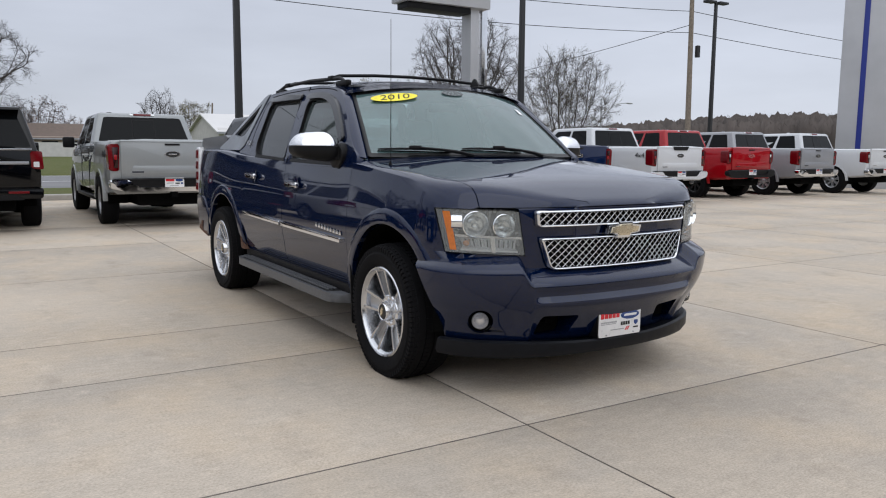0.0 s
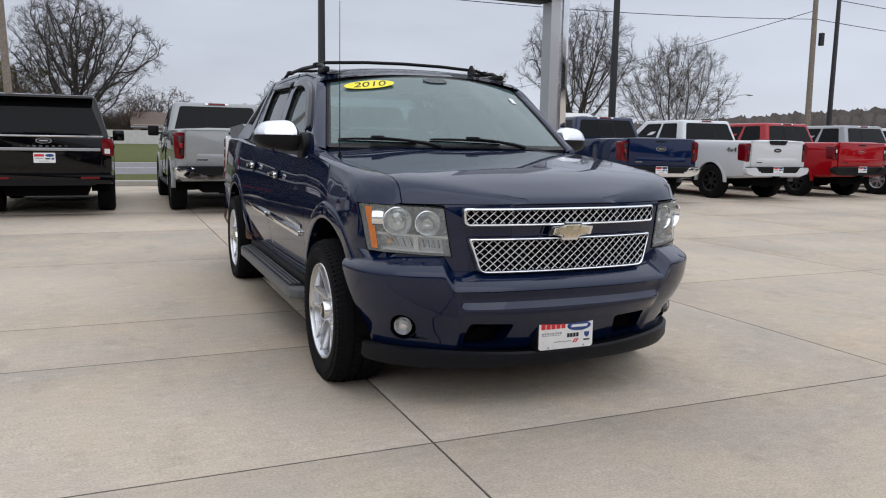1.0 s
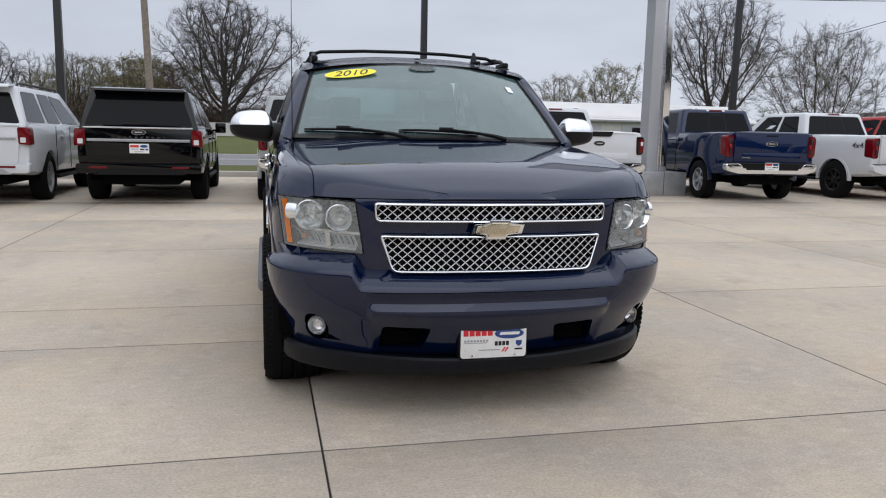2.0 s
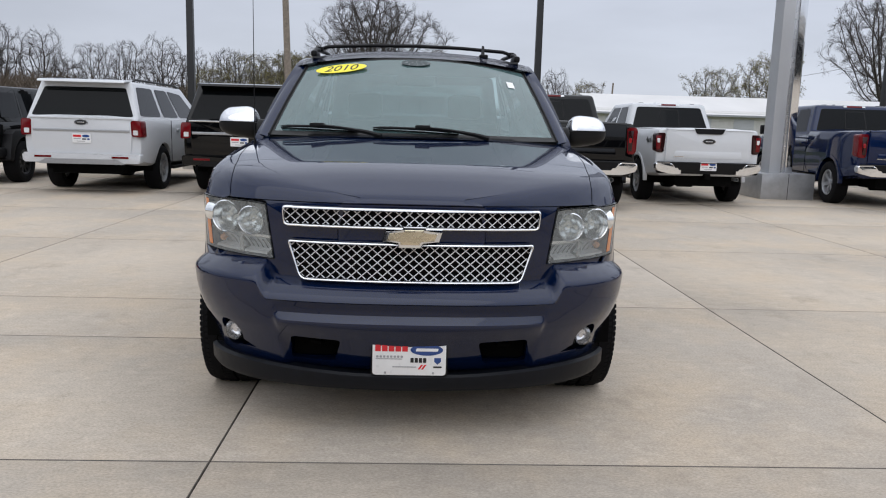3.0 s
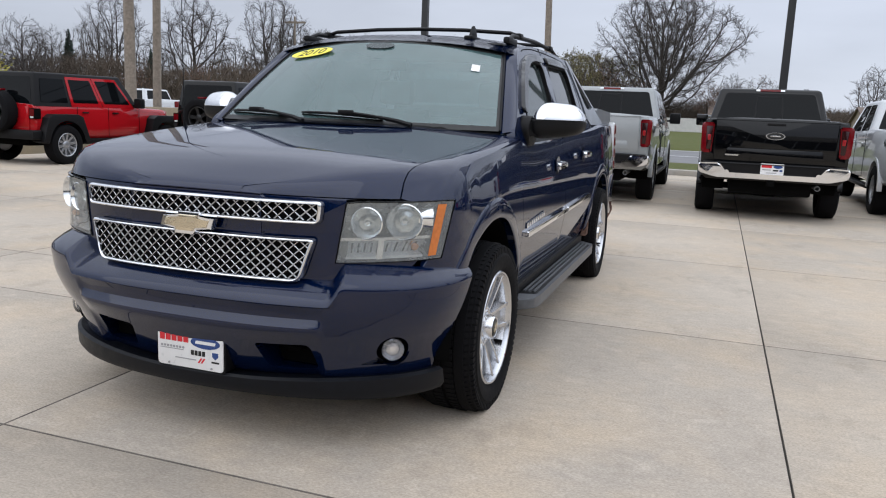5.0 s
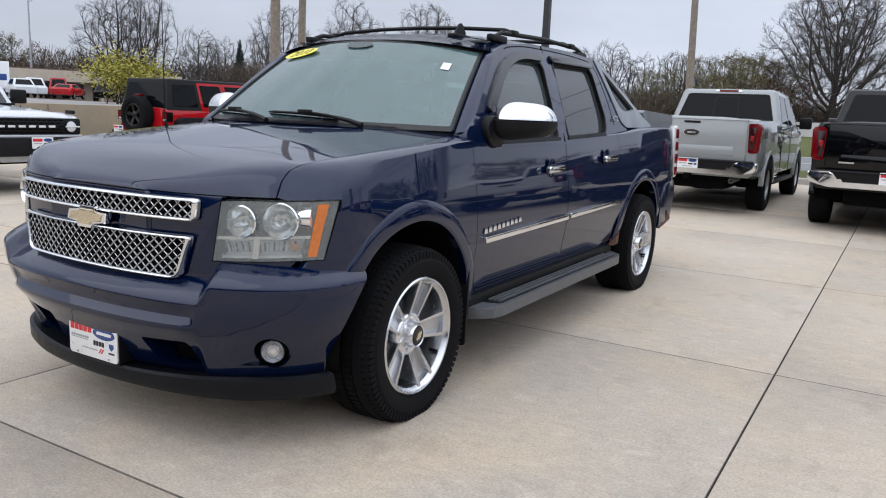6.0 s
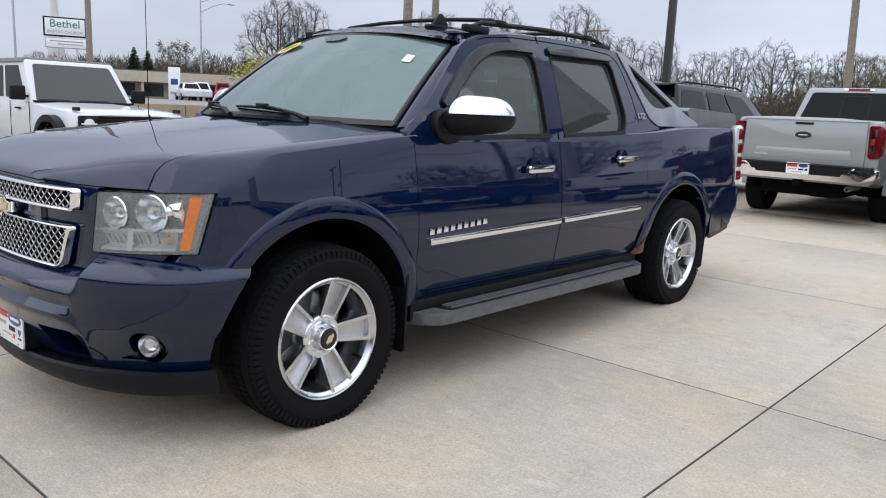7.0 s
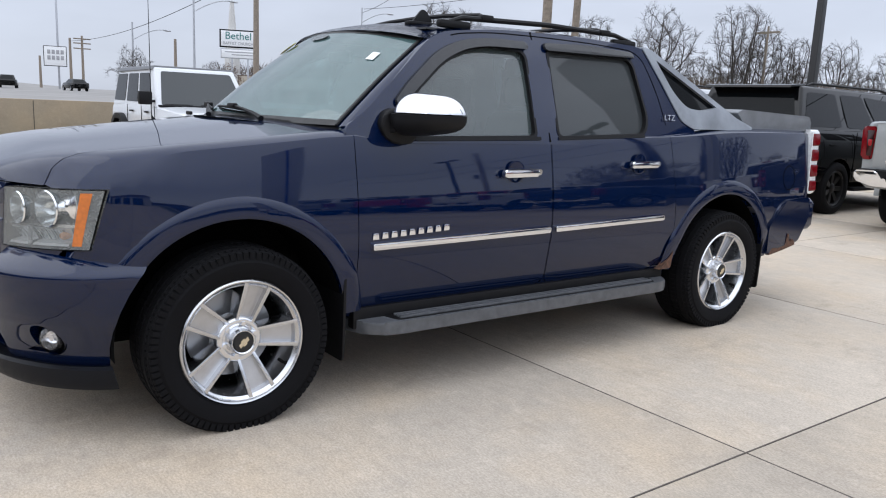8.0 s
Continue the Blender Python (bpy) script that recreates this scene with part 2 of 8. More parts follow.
def concrete(name, tone, strength=1.0):
    """Broom-finished concrete: each slab a little different, with blotches, stains and fine grain."""
    m, nt, b = material(name)
    put(b, rough=0.82, spec=0.3)
    info = nt.nodes.new("ShaderNodeObjectInfo")
    slab = ramp(nt, info.outputs["Random"], (0.0, tuple(c * 0.84 for c in tone)), (0.5, tone), (1.0, tuple(c * f for c, f in zip(tone, (1.07, 1.05, 1.02)))))
    cloud = noise_node(nt, 0.42, 6, 0.62, (1, 1, 1), "Position")
    c1 = blend(nt, ramp(nt, cloud, (0.34, 0.0), (0.64, 0.60 * strength)), slab, tuple(c * f for c, f in zip(tone, (0.76, 0.77, 0.79))))
    warm = noise_node(nt, 1.1, 5, 0.6, (1, 1, 1), "Position")
    c1 = blend(nt, ramp(nt, warm, (0.44, 0.0), (0.68, 0.6 * strength)), c1, tuple(c * f for c, f in zip(tone, (1.05, 0.98, 0.88))))
    stain = noise_node(nt, 2.6, 8, 0.70, (1, 0.6, 1), "Position")
    c2 = blend(nt, ramp(nt, stain, (0.55, 0.0), (0.76, 0.55 * strength)), c1, tuple(c * f for c, f in zip(tone, (0.60, 0.58, 0.56))))
    pale = noise_node(nt, 6.5, 7, 0.72, (1, 1, 1), "Position")
    c3 = blend(nt, ramp(nt, pale, (0.54, 0.0), (0.74, 0.44 * strength)), c2, tuple(min(1, c * 1.22) for c in tone))
    fleck = noise_node(nt, 24, 5, 0.8, (1, 1, 1), "Position")
    c3 = blend(nt, ramp(nt, fleck, (0.56, 0.0), (0.72, 0.42 * strength)), c3, tuple(c * 0.62 for c in tone))
    broom = noise_node(nt, 22, 5, 0.75, (0.4, 1, 1), "Position")
    c3 = blend(nt, 0.05 * strength, c3, ramp(nt, broom, (0.36, 0.0), (0.64, 1.0)), "OVERLAY")
    grain = noise_node(nt, 120, 3, 0.7, (0.6, 1, 1), "Position")
    c4 = blend(nt, 0.22, c3, ramp(nt, grain, (0.3, 0.0), (0.7, 1.0)), "OVERLAY")
    nt.links.new(c4, b.inputs["Base Color"])
    nt.links.new(ramp(nt, cloud, (0.3, 0.70), (0.7, 0.9)), b.inputs["Roughness"])
    bump(nt, b, grain, 0.3, 0.003)
    return m


CONCRETE = concrete("lot_concrete", (0.497, 0.434, 0.358), 1.3)
CONCRETE_GREY = concrete("greyer_lot_concrete", (0.468, 0.408, 0.336), 1.3)
KERB = concrete("kerb_concrete", (0.38, 0.36, 0.33))
WALL_CONC = concrete("wall_concrete", (0.40, 0.325, 0.235))
STREET = plain("pale_street_concrete", (0.25, 0.24, 0.23), 0.9, 0.0, 0.15, 0.25, 0.3)
ROAD = plain("road_asphalt", (0.17, 0.17, 0.175), 0.9, 0.0, 0.15, 0.8, 0.3)
JOINT = plain("joint_filler", (0.075, 0.067, 0.058), 0.9, 0.0, 0.3, 25)


def grass_mat():
    m, nt, b = material("lawn")
    put(b, rough=0.9, spec=0.2)
    a = noise_node(nt, 0.35, 5, 0.6)
    f = noise_node(nt, 40, 3, 0.7)
    c = ramp(nt, a, (0.3, (0.075, 0.095, 0.022)), (0.55, (0.10, 0.115, 0.03)), (0.75, (0.15, 0.13, 0.055)))
    nt.links.new(blend(nt, 0.5, c, ramp(nt, f, (0.3, (0.04, 0.055, 0.012)), (0.7, (0.15, 0.15, 0.06)))), b.inputs["Base Color"])
    bump(nt, b, f, 0.8, 0.04)
    return m


LAWN = grass_mat()

LAMP_SHELL = plain("lamp_housing_silver", (0.24, 0.25, 0.255), 0.26, 0.7, 0.15, 30)
BRICK_TAN = plain("tan_wall", (0.34, 0.28, 0.22), 0.85, 0.0, 0.12, 3, 0.2)
ROOF_BROWN = plain("brown_shingles", (0.14, 0.105, 0.085), 0.9, 0.0, 0.2, 4, 0.3)
ROOF_WHITE = plain("pale_metal_roof", (0.62, 0.61, 0.60), 0.55, 0.1, 0.06, 0.4)
WALL_WHITE = plain("white_siding", (0.55, 0.54, 0.52), 0.7, 0.0, 0.08, 2)
WALL_CREAM = plain("cream_fascia", (0.46, 0.41, 0.33), 0.75, 0.0, 0.1, 1.5)
DARK_GLASS = plain("dark_window", (0.02, 0.022, 0.025), 0.1, 0.0, 0.2, 2)
TEAL = plain("teal_paint", (0.015, 0.16, 0.15), 0.5, 0.0, 0.05)
STRIPE_BLUE = plain("blue_stripe", (0.01, 0.025, 0.22), 0.4, 0.0, 0.08)
PANEL_GREY = plain("light_grey_panel", (0.46, 0.47, 0.49), 0.45, 0.3, 0.06, 1.0)
NEEDLES = plain("needles", (0.012, 0.028, 0.018), 0.85, 0.0, 0.4, 6)
LEAF_YELLOW = plain("yellow_green_leaves", (0.32, 0.29, 0.045), 0.7, 0.0, 0.4, 3)
LEAF_FADED = plain("faded_leaves", (0.15, 0.13, 0.05), 0.8, 0.0, 0.4, 3)
LEAF_RUST = plain("rust_leaves", (0.13, 0.06, 0.03), 0.8, 0.0, 0.4, 3)
BRUSH = plain("dry_brush", (0.085, 0.064, 0.047), 0.95, 0.0, 0.35, 0.12)
WOODS = plain("winter_woods", (0.070, 0.057, 0.050), 0.95, 0.0, 0.3, 0.06)
JOINT_EDGE = plain("dirty_slab_edge", (0.16, 0.14, 0.12), 0.9, 0.0, 0.3, 12)
BRIGHT = plain("satin_chrome_bar", (0.80, 0.81, 0.83), 0.22, 1.0, 0.05, 12)
BAR_METAL = plain("grille_bar_metal", (0.50, 0.51, 0.53), 0.28, 1.0, 0.08, 12)
AMBER_PALE = plain("pale_amber_bulb", (0.85, 0.42, 0.20), 0.2, 0.0, 0.15, 60)
FOG_LENS = clear_pane("fog_lamp_lens", (0.97, 0.97, 0.97), 1.5, 0.04, (0.86, 0.88, 0.90))
FOG_BOWL = plain("bright_fog_bowl", (0.78, 0.79, 0.82), 0.16, 0.92, 0.1, 90)
MILKY = plain("milky_reflector", (0.86, 0.88, 0.89), 0.13, 0.92, 0.12, 25)
DOTS = plain("grey_dotted_patch", (0.030, 0.045, 0.048), 0.25, 0.0, 0.2, 60)
DAM = plain("charcoal_air_dam", (0.005, 0.006, 0.009), 0.45, 0.0, 0.2, 30, 0.1, spec=0.2)

# ---- building tools ----
def finish(me, mat, sharp=38):
    if mat is not None:
        me.materials.append(mat)
    me.shade_smooth()
    me.set_sharp_from_angle(angle=radians(sharp))
    return me


def to_mesh(name, bm, mat, sharp=38, turn=True):
    if turn:
        bmesh.ops.recalc_face_normals(bm, faces=bm.faces)
    me = bpy.data.meshes.new(name)
    bm.to_mesh(me)
    bm.free()
    return finish(me, mat, sharp)


def thing(name, label, category, group="", kind="", m=None):
    ob = tagged(new(name), label, category, group, kind)
    if m is not None:
        ob.matrix_world = m
    return ob


def part(name, bm, mat, parent, label="", sharp=38, turn=True):
    ob = new(name, bm if isinstance(bm, bpy.types.Mesh) else to_mesh(name, bm, mat, sharp, turn))
    ob.parent = parent
    return tagged(ob, label)


def solo(name, bm, mat, label, category, group="", kind="", sharp=38):
    return tagged(new(name, to_mesh(name, bm, mat, sharp)), label, category, group, kind)


def box(lo, hi, bevel=0.0, bm=None):
    bm = bm or bmesh.new()
    before = set(bm.edges)
    c = [(a + b) / 2 for a, b in zip(lo, hi)]
    s = [abs(b - a) for a, b in zip(lo, hi)]
    bmesh.ops.create_cube(bm, size=1, matrix=Matrix.Translation(c) @ Matrix.Diagonal((*s, 1)))
    if bevel:
        bmesh.ops.bevel(bm, geom=[e for e in bm.edges if e not in before], offset=bevel, segments=2, profile=0.6, affect="EDGES")
    return bm


def prism(points, lo, hi, axis="x", bevel=0.0, bm=None, segments=2):
    """A polygon pushed along an axis: 'x' takes (y, z) points, 'y' takes (x, z), 'z' takes (x, y)."""
    bm = bm or bmesh.new()
    put3 = {"x": lambda p, d: (d, p[0], p[1]), "y": lambda p, d: (p[0], d, p[1]), "z": lambda p, d: (p[0], p[1], d)}[axis]
    a = [bm.verts.new(put3(p, lo)) for p in points]
    b = [bm.verts.new(put3(p, hi)) for p in points]
    n = len(points)
    faces = [bm.faces.new(a), bm.faces.new(b)]
    for i in range(n):
        faces.append(bm.faces.new((a[i], a[(i + 1) % n], b[(i + 1) % n], b[i])))
    if bevel:
        bmesh.ops.bevel(bm, geom=list({e for f in faces[:2] for e in f.edges}), offset=bevel, segments=segments, profile=0.6, affect="EDGES")
    return bm


def rounded(points, radius, steps=4):
    """The polygon with its corners rounded."""
    out, n = [], len(points)
    for i in range(n):
        p, a, b = Vector(points[i]), Vector(points[i - 1]), Vector(points[(i + 1) % n])
        r = radius[i] if isinstance(radius, (list, tuple)) else radius
        r = min(r, (a - p).length * 0.48, (b - p).length * 0.48)
        s, e = p + (a - p).normalized() * r, p + (b - p).normalized() * r
        for k in range(steps + 1):
            t = k / steps
            out.append(tuple(s * (1 - t) ** 2 + p * 2 * t * (1 - t) + e * t * t))
    return out


def rings(sections, closed=False, caps=True, bm=None):
    """A skin over rows of points, all rows of one length; closed: each row is a loop."""
    bm = bm or bmesh.new()
    rows = [[bm.verts.new(p) for p in s] for s in sections]
    n = len(rows[0])
    for r0, r1 in zip(rows, rows[1:]):
        for i in range(n if closed else n - 1):
            j = (i + 1) % n
            bm.faces.new((r0[i], r0[j], r1[j], r1[i]))
    if caps and closed:
        bm.faces.new(rows[0])
        bm.faces.new(rows[-1])
    return bm


def lathe(profile, segments=32, origin=(0, 0, 0), axis="x", bm=None, closed=True):
    """A profile of (along the axis, radius), turned about the axis."""
    loops = []
    for k in range(segments + (0 if closed else 1)):
        a = 2 * math.pi * k / segments
        c, s = math.cos(a), math.sin(a)
        turn = {"x": lambda d, r: (d, r * c, r * s), "y": lambda d, r: (r * c, d, r * s), "z": lambda d, r: (r * c, r * s, d)}[axis]
        loops.append([tuple(o + v for o, v in zip(origin, turn(d, r))) for d, r in profile])
    bm = bm or bmesh.new()
    rows = [[bm.verts.new(p) for p in s] for s in loops]
    for k in range(segments):
        r0, r1 = rows[k], rows[(k + 1) % segments]
        for i in range(len(profile) - 1):
            bm.faces.new((r0[i], r0[i + 1], r1[i + 1], r1[i]))
    bmesh.ops.remove_doubles(bm, verts=bm.verts, dist=1e-5)
    return bm


def tube(points, radius, sides=6, bm=None, caps=True):
    """A round bar along points; radius: one number or one for each point."""
    bm = bm or bmesh.new()
    pts = [Vector(p) for p in points]
    rows = []
    for i, p in enumerate(pts):
        d = (pts[min(i + 1, len(pts) - 1)] - pts[max(i - 1, 0)]).normalized()
        u = d.orthogonal().normalized() if i == 0 else (u - d * u.dot(d)).normalized()
        v = d.cross(u)
        r = radius[i] if isinstance(radius, (list, tuple)) else radius
        rows.append([bm.verts.new(p + (u * math.cos(2 * math.pi * k / sides) + v * math.sin(2 * math.pi * k / sides)) * r) for k in range(sides)])
    for r0, r1 in zip(rows, rows[1:]):
        for i in range(sides):
            bm.faces.new((r0[i], r0[(i + 1) % sides], r1[(i + 1) % sides], r1[i]))
    if caps:
        bm.faces.new(rows[0])
        bm.faces.new(rows[-1])
    return bm


def carve(bm, cutters, how="DIFFERENCE"):
    """The solid bm cut by, or kept inside, other solids; a new bmesh."""
    bmesh.ops.recalc_face_normals(bm, faces=bm.faces)
    me = bpy.data.meshes.new("solid")
    bm.to_mesh(me)
    bm.free()
    ob, temps = new("solid", me), []
    for c in cutters:
        bmesh.ops.recalc_face_normals(c, faces=c.faces)
        cm = bpy.data.meshes.new("cutter")
        c.to_mesh(cm)
        c.free()
        co = new("cutter", cm)
        mod = ob.modifiers.new("cut", "BOOLEAN")
        mod.operation, mod.solver, mod.object, mod.use_self = how, "EXACT", co, True
        temps.append((co, cm))
    bpy.context.view_layer.update()
    done = bpy.data.meshes.new_from_object(ob.evaluated_get(bpy.context.evaluated_depsgraph_get()))
    out = bmesh.new()
    out.from_mesh(done)
    for co, cm in temps:
        bpy.data.objects.remove(co)
        bpy.data.meshes.remove(cm)
    bpy.data.objects.remove(ob)
    bpy.data.meshes.remove(me)
    bpy.data.meshes.remove(done)
    return out


def curve(table, v):
    """A smooth curve through rows of (place, value)."""
    n = len(table)
    if v <= table[0][0]:
        return table[0][1]
    if v >= table[-1][0]:
        return table[-1][1]
    k = max(i for i in range(n - 1) if table[i][0] <= v)
    (x0, y0), (x1, y1) = table[k], table[k + 1]

    def slope(i):
        a, b = table[max(i - 1, 0)], table[min(i + 1, n - 1)]
        return (b[1] - a[1]) / (b[0] - a[0])

    h = x1 - x0
    t = (v - x0) / h
    return (2 * t ** 3 - 3 * t * t + 1) * y0 + (t ** 3 - 2 * t * t + t) * h * slope(k) + (3 * t * t - 2 * t ** 3) * y1 + (t ** 3 - t * t) * h * slope(k + 1)


def line(table, v):
    if v <= table[0][0]:
        return table[0][1]
    for (a, p), (b, q) in zip(table, table[1:]):
        if v <= b:
            return p + (q - p) * (v - a) / (b - a)
    return table[-1][1]


def writing(name, text, size, mat, m, parent=None, depth=0.002, label="", shear=0.0, wide=1.0):
    """Raised letters in the built-in font, centred, facing +z of the pose m."""
    cu = bpy.data.curves.new(name, "FONT")
    cu.body, cu.size, cu.extrude, cu.align_x, cu.align_y, cu.shear = text, size, depth, "CENTER", "CENTER", shear
    tmp = new(name, cu)
    bpy.context.view_layer.update()
    me = bpy.data.meshes.new_from_object(tmp.evaluated_get(bpy.context.evaluated_depsgraph_get()))
    bpy.data.objects.remove(tmp)
    bpy.data.curves.remove(cu)
    me.transform(m @ Matrix.Diagonal((wide, 1, 1, 1)))
    me.materials.clear()
    me.materials.append(mat)
    ob = new(name, me)
    if parent is not None:
        ob.parent = parent
    return tagged(ob, label)


def facing(bm, way):
    """Turns the faces of a sheet so that they look along a direction."""
    bmesh.ops.recalc_face_normals(bm, faces=bm.faces)
    bm.normal_update()
    if sum(f.normal.dot(Vector(way)) for f in bm.faces) < 0:
        bmesh.ops.reverse_faces(bm, faces=bm.faces)
    return bm


def half_drum(x0, x1, y, z, r, bm=None):
    """The upper half of a drum's wall with its inner end, for a wheel well."""
    bm = bm or bmesh.new()
    ang = [math.pi * (-0.03 + 1.06 * k / 28) for k in range(29)]
    rows = [[(x, y + q * math.cos(a), z + q * math.sin(a)) for a in ang] for x, q in ((x0, 0.02), (x0, r), (x1, r))]
    return rings(rows, bm=bm)

# ---- ground, lot, kerb, road ----
LOT_Y, ROAD_0, ROAD_1 = 17.3, 22.6, 36.0


def ground_sheet():
    bm = bmesh.new()
    rows = []
    ys = [-900, -60, -30, LOT_Y + 0.1, LOT_Y + 0.2, ROAD_0 - 0.4, ROAD_0, ROAD_1, ROAD_1 + 0.4, 60, 120, 300, 2500]
    zs = [-0.3, -0.3, -0.3, -0.3, 0.13, 0.08, -0.02, -0.02, 0.08, 0.10, 0.2, 0.4, 0.4]
    for y, z in zip(ys, zs):
        rows.append([bm.verts.new((x, y, z)) for x in (-2500, -300, -60, -13.3, 40, 300, 2500)])
    for a, b in zip(rows, rows[1:]):
        for i in range(len(a) - 1):
            bm.faces.new((a[i], a[i + 1], b[i + 1], b[i]))
    return solo("ground", bm, LAWN, "flat winter lawn around the lot and beyond the road", "ground", kind="structure")


ground_sheet()
road = solo("road", prism([(-600, ROAD_0), (600, ROAD_0), (600, ROAD_1), (-600, ROAD_1)], -0.2, 0.0, "z"), ROAD, "pale worn asphalt road past the lot", "road", kind="structure")
for yy in (ROAD_0 + 0.3, (ROAD_0 + ROAD_1) / 2, ROAD_1 - 0.3):
    part("lane_line", box((-200, yy - 0.06, 0.0), (200, yy + 0.06, 0.004)), PLATE_WHITE, road)
kerb = solo("kerb", prism(rounded([(LOT_Y, -0.1), (LOT_Y, 0.14), (LOT_Y + 0.16, 0.15), (LOT_Y + 0.16, -0.1)], [0, 0.03, 0.01, 0]), -13.2, 60, "x"), KERB,
            "pale concrete kerb along the grass verge", "kerb", kind="structure")

# ---- parked vehicles: rear axle at the origin, nose towards +y ----
def pane_on(quad, uv, off=0.004, thick=0.006, bm=None):
    """A plate that lies on a four-cornered face (bottom left, bottom right, top right, top left), outlined in its 0 to 1 coordinates."""
    a, b, c, d = (Vector(p) for p in quad)
    n = (b - a).cross(d - a).normalized()
    bm = bm or bmesh.new()
    at = [a * (1 - u) * (1 - v) + b * u * (1 - v) + c * u * v + d * (1 - u) * v for u, v in uv]
    lo = [bm.verts.new(p + n * (off - thick)) for p in at]
    hi = [bm.verts.new(p + n * off) for p in at]
    bm.faces.new(lo)
    bm.faces.new(hi)
    k = len(at)
    for i in range(k):
        bm.faces.new((lo[i], lo[(i + 1) % k], hi[(i + 1) % k], hi[i]))
    return bm


def hexa(bottom, top, bevel):
    """A block with four bottom and four top corners, its edges rounded."""
    bm = bmesh.new()
    lo, hi = [bm.verts.new(p) for p in bottom], [bm.verts.new(p) for p in top]
    bm.faces.new(lo)
    bm.faces.new(hi)
    for i in range(4):
        bm.faces.new((lo[i], lo[(i + 1) % 4], hi[(i + 1) % 4], hi[i]))
    es = [e for e in bm.edges if not all(v in lo for v in e.verts)]
    bmesh.ops.bevel(bm, geom=es, offset=bevel, segments=3, profile=0.55, affect="EDGES")
    return bm


def body_loft(stations, crown=0.0, bm=None):
    """A body over stations of (y, half width, bottom, top)."""
    rows = []
    for y, w, b, t in stations:
        half = [(0.90 * w, b), (0.965 * w, b + 0.05), (0.995 * w, b + 0.22), (w, b + 0.5 * (t - b)), (0.99 * w, t - 0.20), (0.975 * w, t - 0.08), (0.95 * w, t - 0.02), (0.91 * w, t), (0.45 * w, t + crown * 0.8)]
        rows.append([(x, y, z) for x, z in half] + [(-x, y, z) for x, z in reversed(half)])
    return rings(rows, closed=True, bm=bm)


WHEELS = {}


def wheel_meshes(r, width, rim, spokes, mat):
    key = (r, width, rim, spokes, mat.name)
    if key in WHEELS:
        return WHEELS[key]
    h = width / 2
    tyre = lathe([(-h * 0.8, rim), (-h, rim + 0.03), (-h, r - 0.05), (-h * 0.86, r - 0.012), (-h * 0.5, r), (h * 0.5, r), (h * 0.86, r - 0.012), (h, r - 0.05), (h * 1.02, (r + rim) / 2), (h, rim + 0.03), (h * 0.82, rim + 0.004), (h * 0.75, rim)], 40)
    face = lathe([(h * 0.82, rim + 0.004), (h * 0.86, rim - 0.006), (h * 0.78, rim - 0.02), (-h * 0.3, rim - 0.04), (-h * 0.35, 0.05)], 40)
    lathe([(h * 0.66, 0.0), (h * 0.66, 0.05), (h * 0.55, 0.075), (-h * 0.2, 0.085)], 20, bm=face)
    for k in range(spokes):
        a = 2 * math.pi * k / spokes + 0.2
        w0, w1 = 0.030, 0.024 if spokes > 8 else 0.040
        sp = bmesh.new()
        prism([(-w0, 0.05), (w0, 0.05), (w1, rim - 0.02), (-w1, rim - 0.02)], h * 0.18, h * 0.66, "x", bm=sp)
        for v in sp.verts:
            v.co.x -= 0.02 * (v.co.z < 0.1)
        bmesh.ops.rotate(sp, cent=(0, 0, 0), matrix=Matrix.Rotation(a, 3, "X"), verts=sp.verts)
        tmp = bpy.data.meshes.new("spoke")
        sp.to_mesh(tmp)
        sp.free()
        face.from_mesh(tmp)
        bpy.data.meshes.remove(tmp)
    drum = lathe([(-h * 0.1, 0.0), (-h * 0.1, rim - 0.05), (-h * 0.3, rim - 0.045)], 24)
    WHEELS[key] = (to_mesh("tyre", tyre, RUBBER), to_mesh("rim", face, mat), to_mesh("brake_drum", drum, DEEP))
    return WHEELS[key]


def add_wheels(car, spots, r, width, rim, spokes, mat):
    tyre, face, drum = wheel_meshes(r, width, rim, spokes, mat)
    for x, y in spots:
        w = part("wheel", tyre, None, car, "black tyre on its wheel")
        w.matrix_basis = pose(x, y, r - 0.008, random.uniform(0, 90), 0, 0) @ (Matrix.Identity(4) if x > 0 else Matrix.Rotation(math.pi, 4, "Z"))
        part("rim", face, None, w)
        part("brake_drum", drum, None, w)


def dealer_plate(car, m, w=0.305, h=0.155):
    """A white dealer plate with a red word bar, a blue oval and grey lines, facing -y of the pose m."""
    base = prism(rounded([(-w / 2, -h / 2), (w / 2, -h / 2), (w / 2, h / 2), (-w / 2, h / 2)], 0.012), -0.004, 0.004, "y")
    base.transform(m)
    ob = part("plate", base, PLATE_WHITE, car, "white dealer plate with red and blue marks")
    for name, lo, hi, mat in (("red_bar", (-0.46, 0.12), (-0.02, 0.36), PLATE_RED), ("grey_bar", (-0.42, -0.10), (-0.05, -0.02), PLATE_GREY),
                              ("black_bar", (0.04, -0.16), (0.26, -0.02), INK), ("grey_line", (-0.25, -0.36), (0.2, -0.30), PLATE_GREY), ("small_badge", (0.32, -0.18), (0.44, 0.0), PLATE_BLUE)):
        b = box((lo[0] * w, -0.0065, lo[1] * h), (hi[0] * w, -0.003, hi[1] * h))
        b.transform(m)
        part(name, b, mat, ob)
    oval = prism([(0.24 * w + 0.20 * w * math.cos(k * math.pi / 10), 0.24 * h + 0.15 * h * math.sin(k * math.pi / 10)) for k in range(20)], -0.0065, -0.003, "y")
    oval.transform(m)
    part("blue_oval", oval, PLATE_BLUE, ob)
    return ob


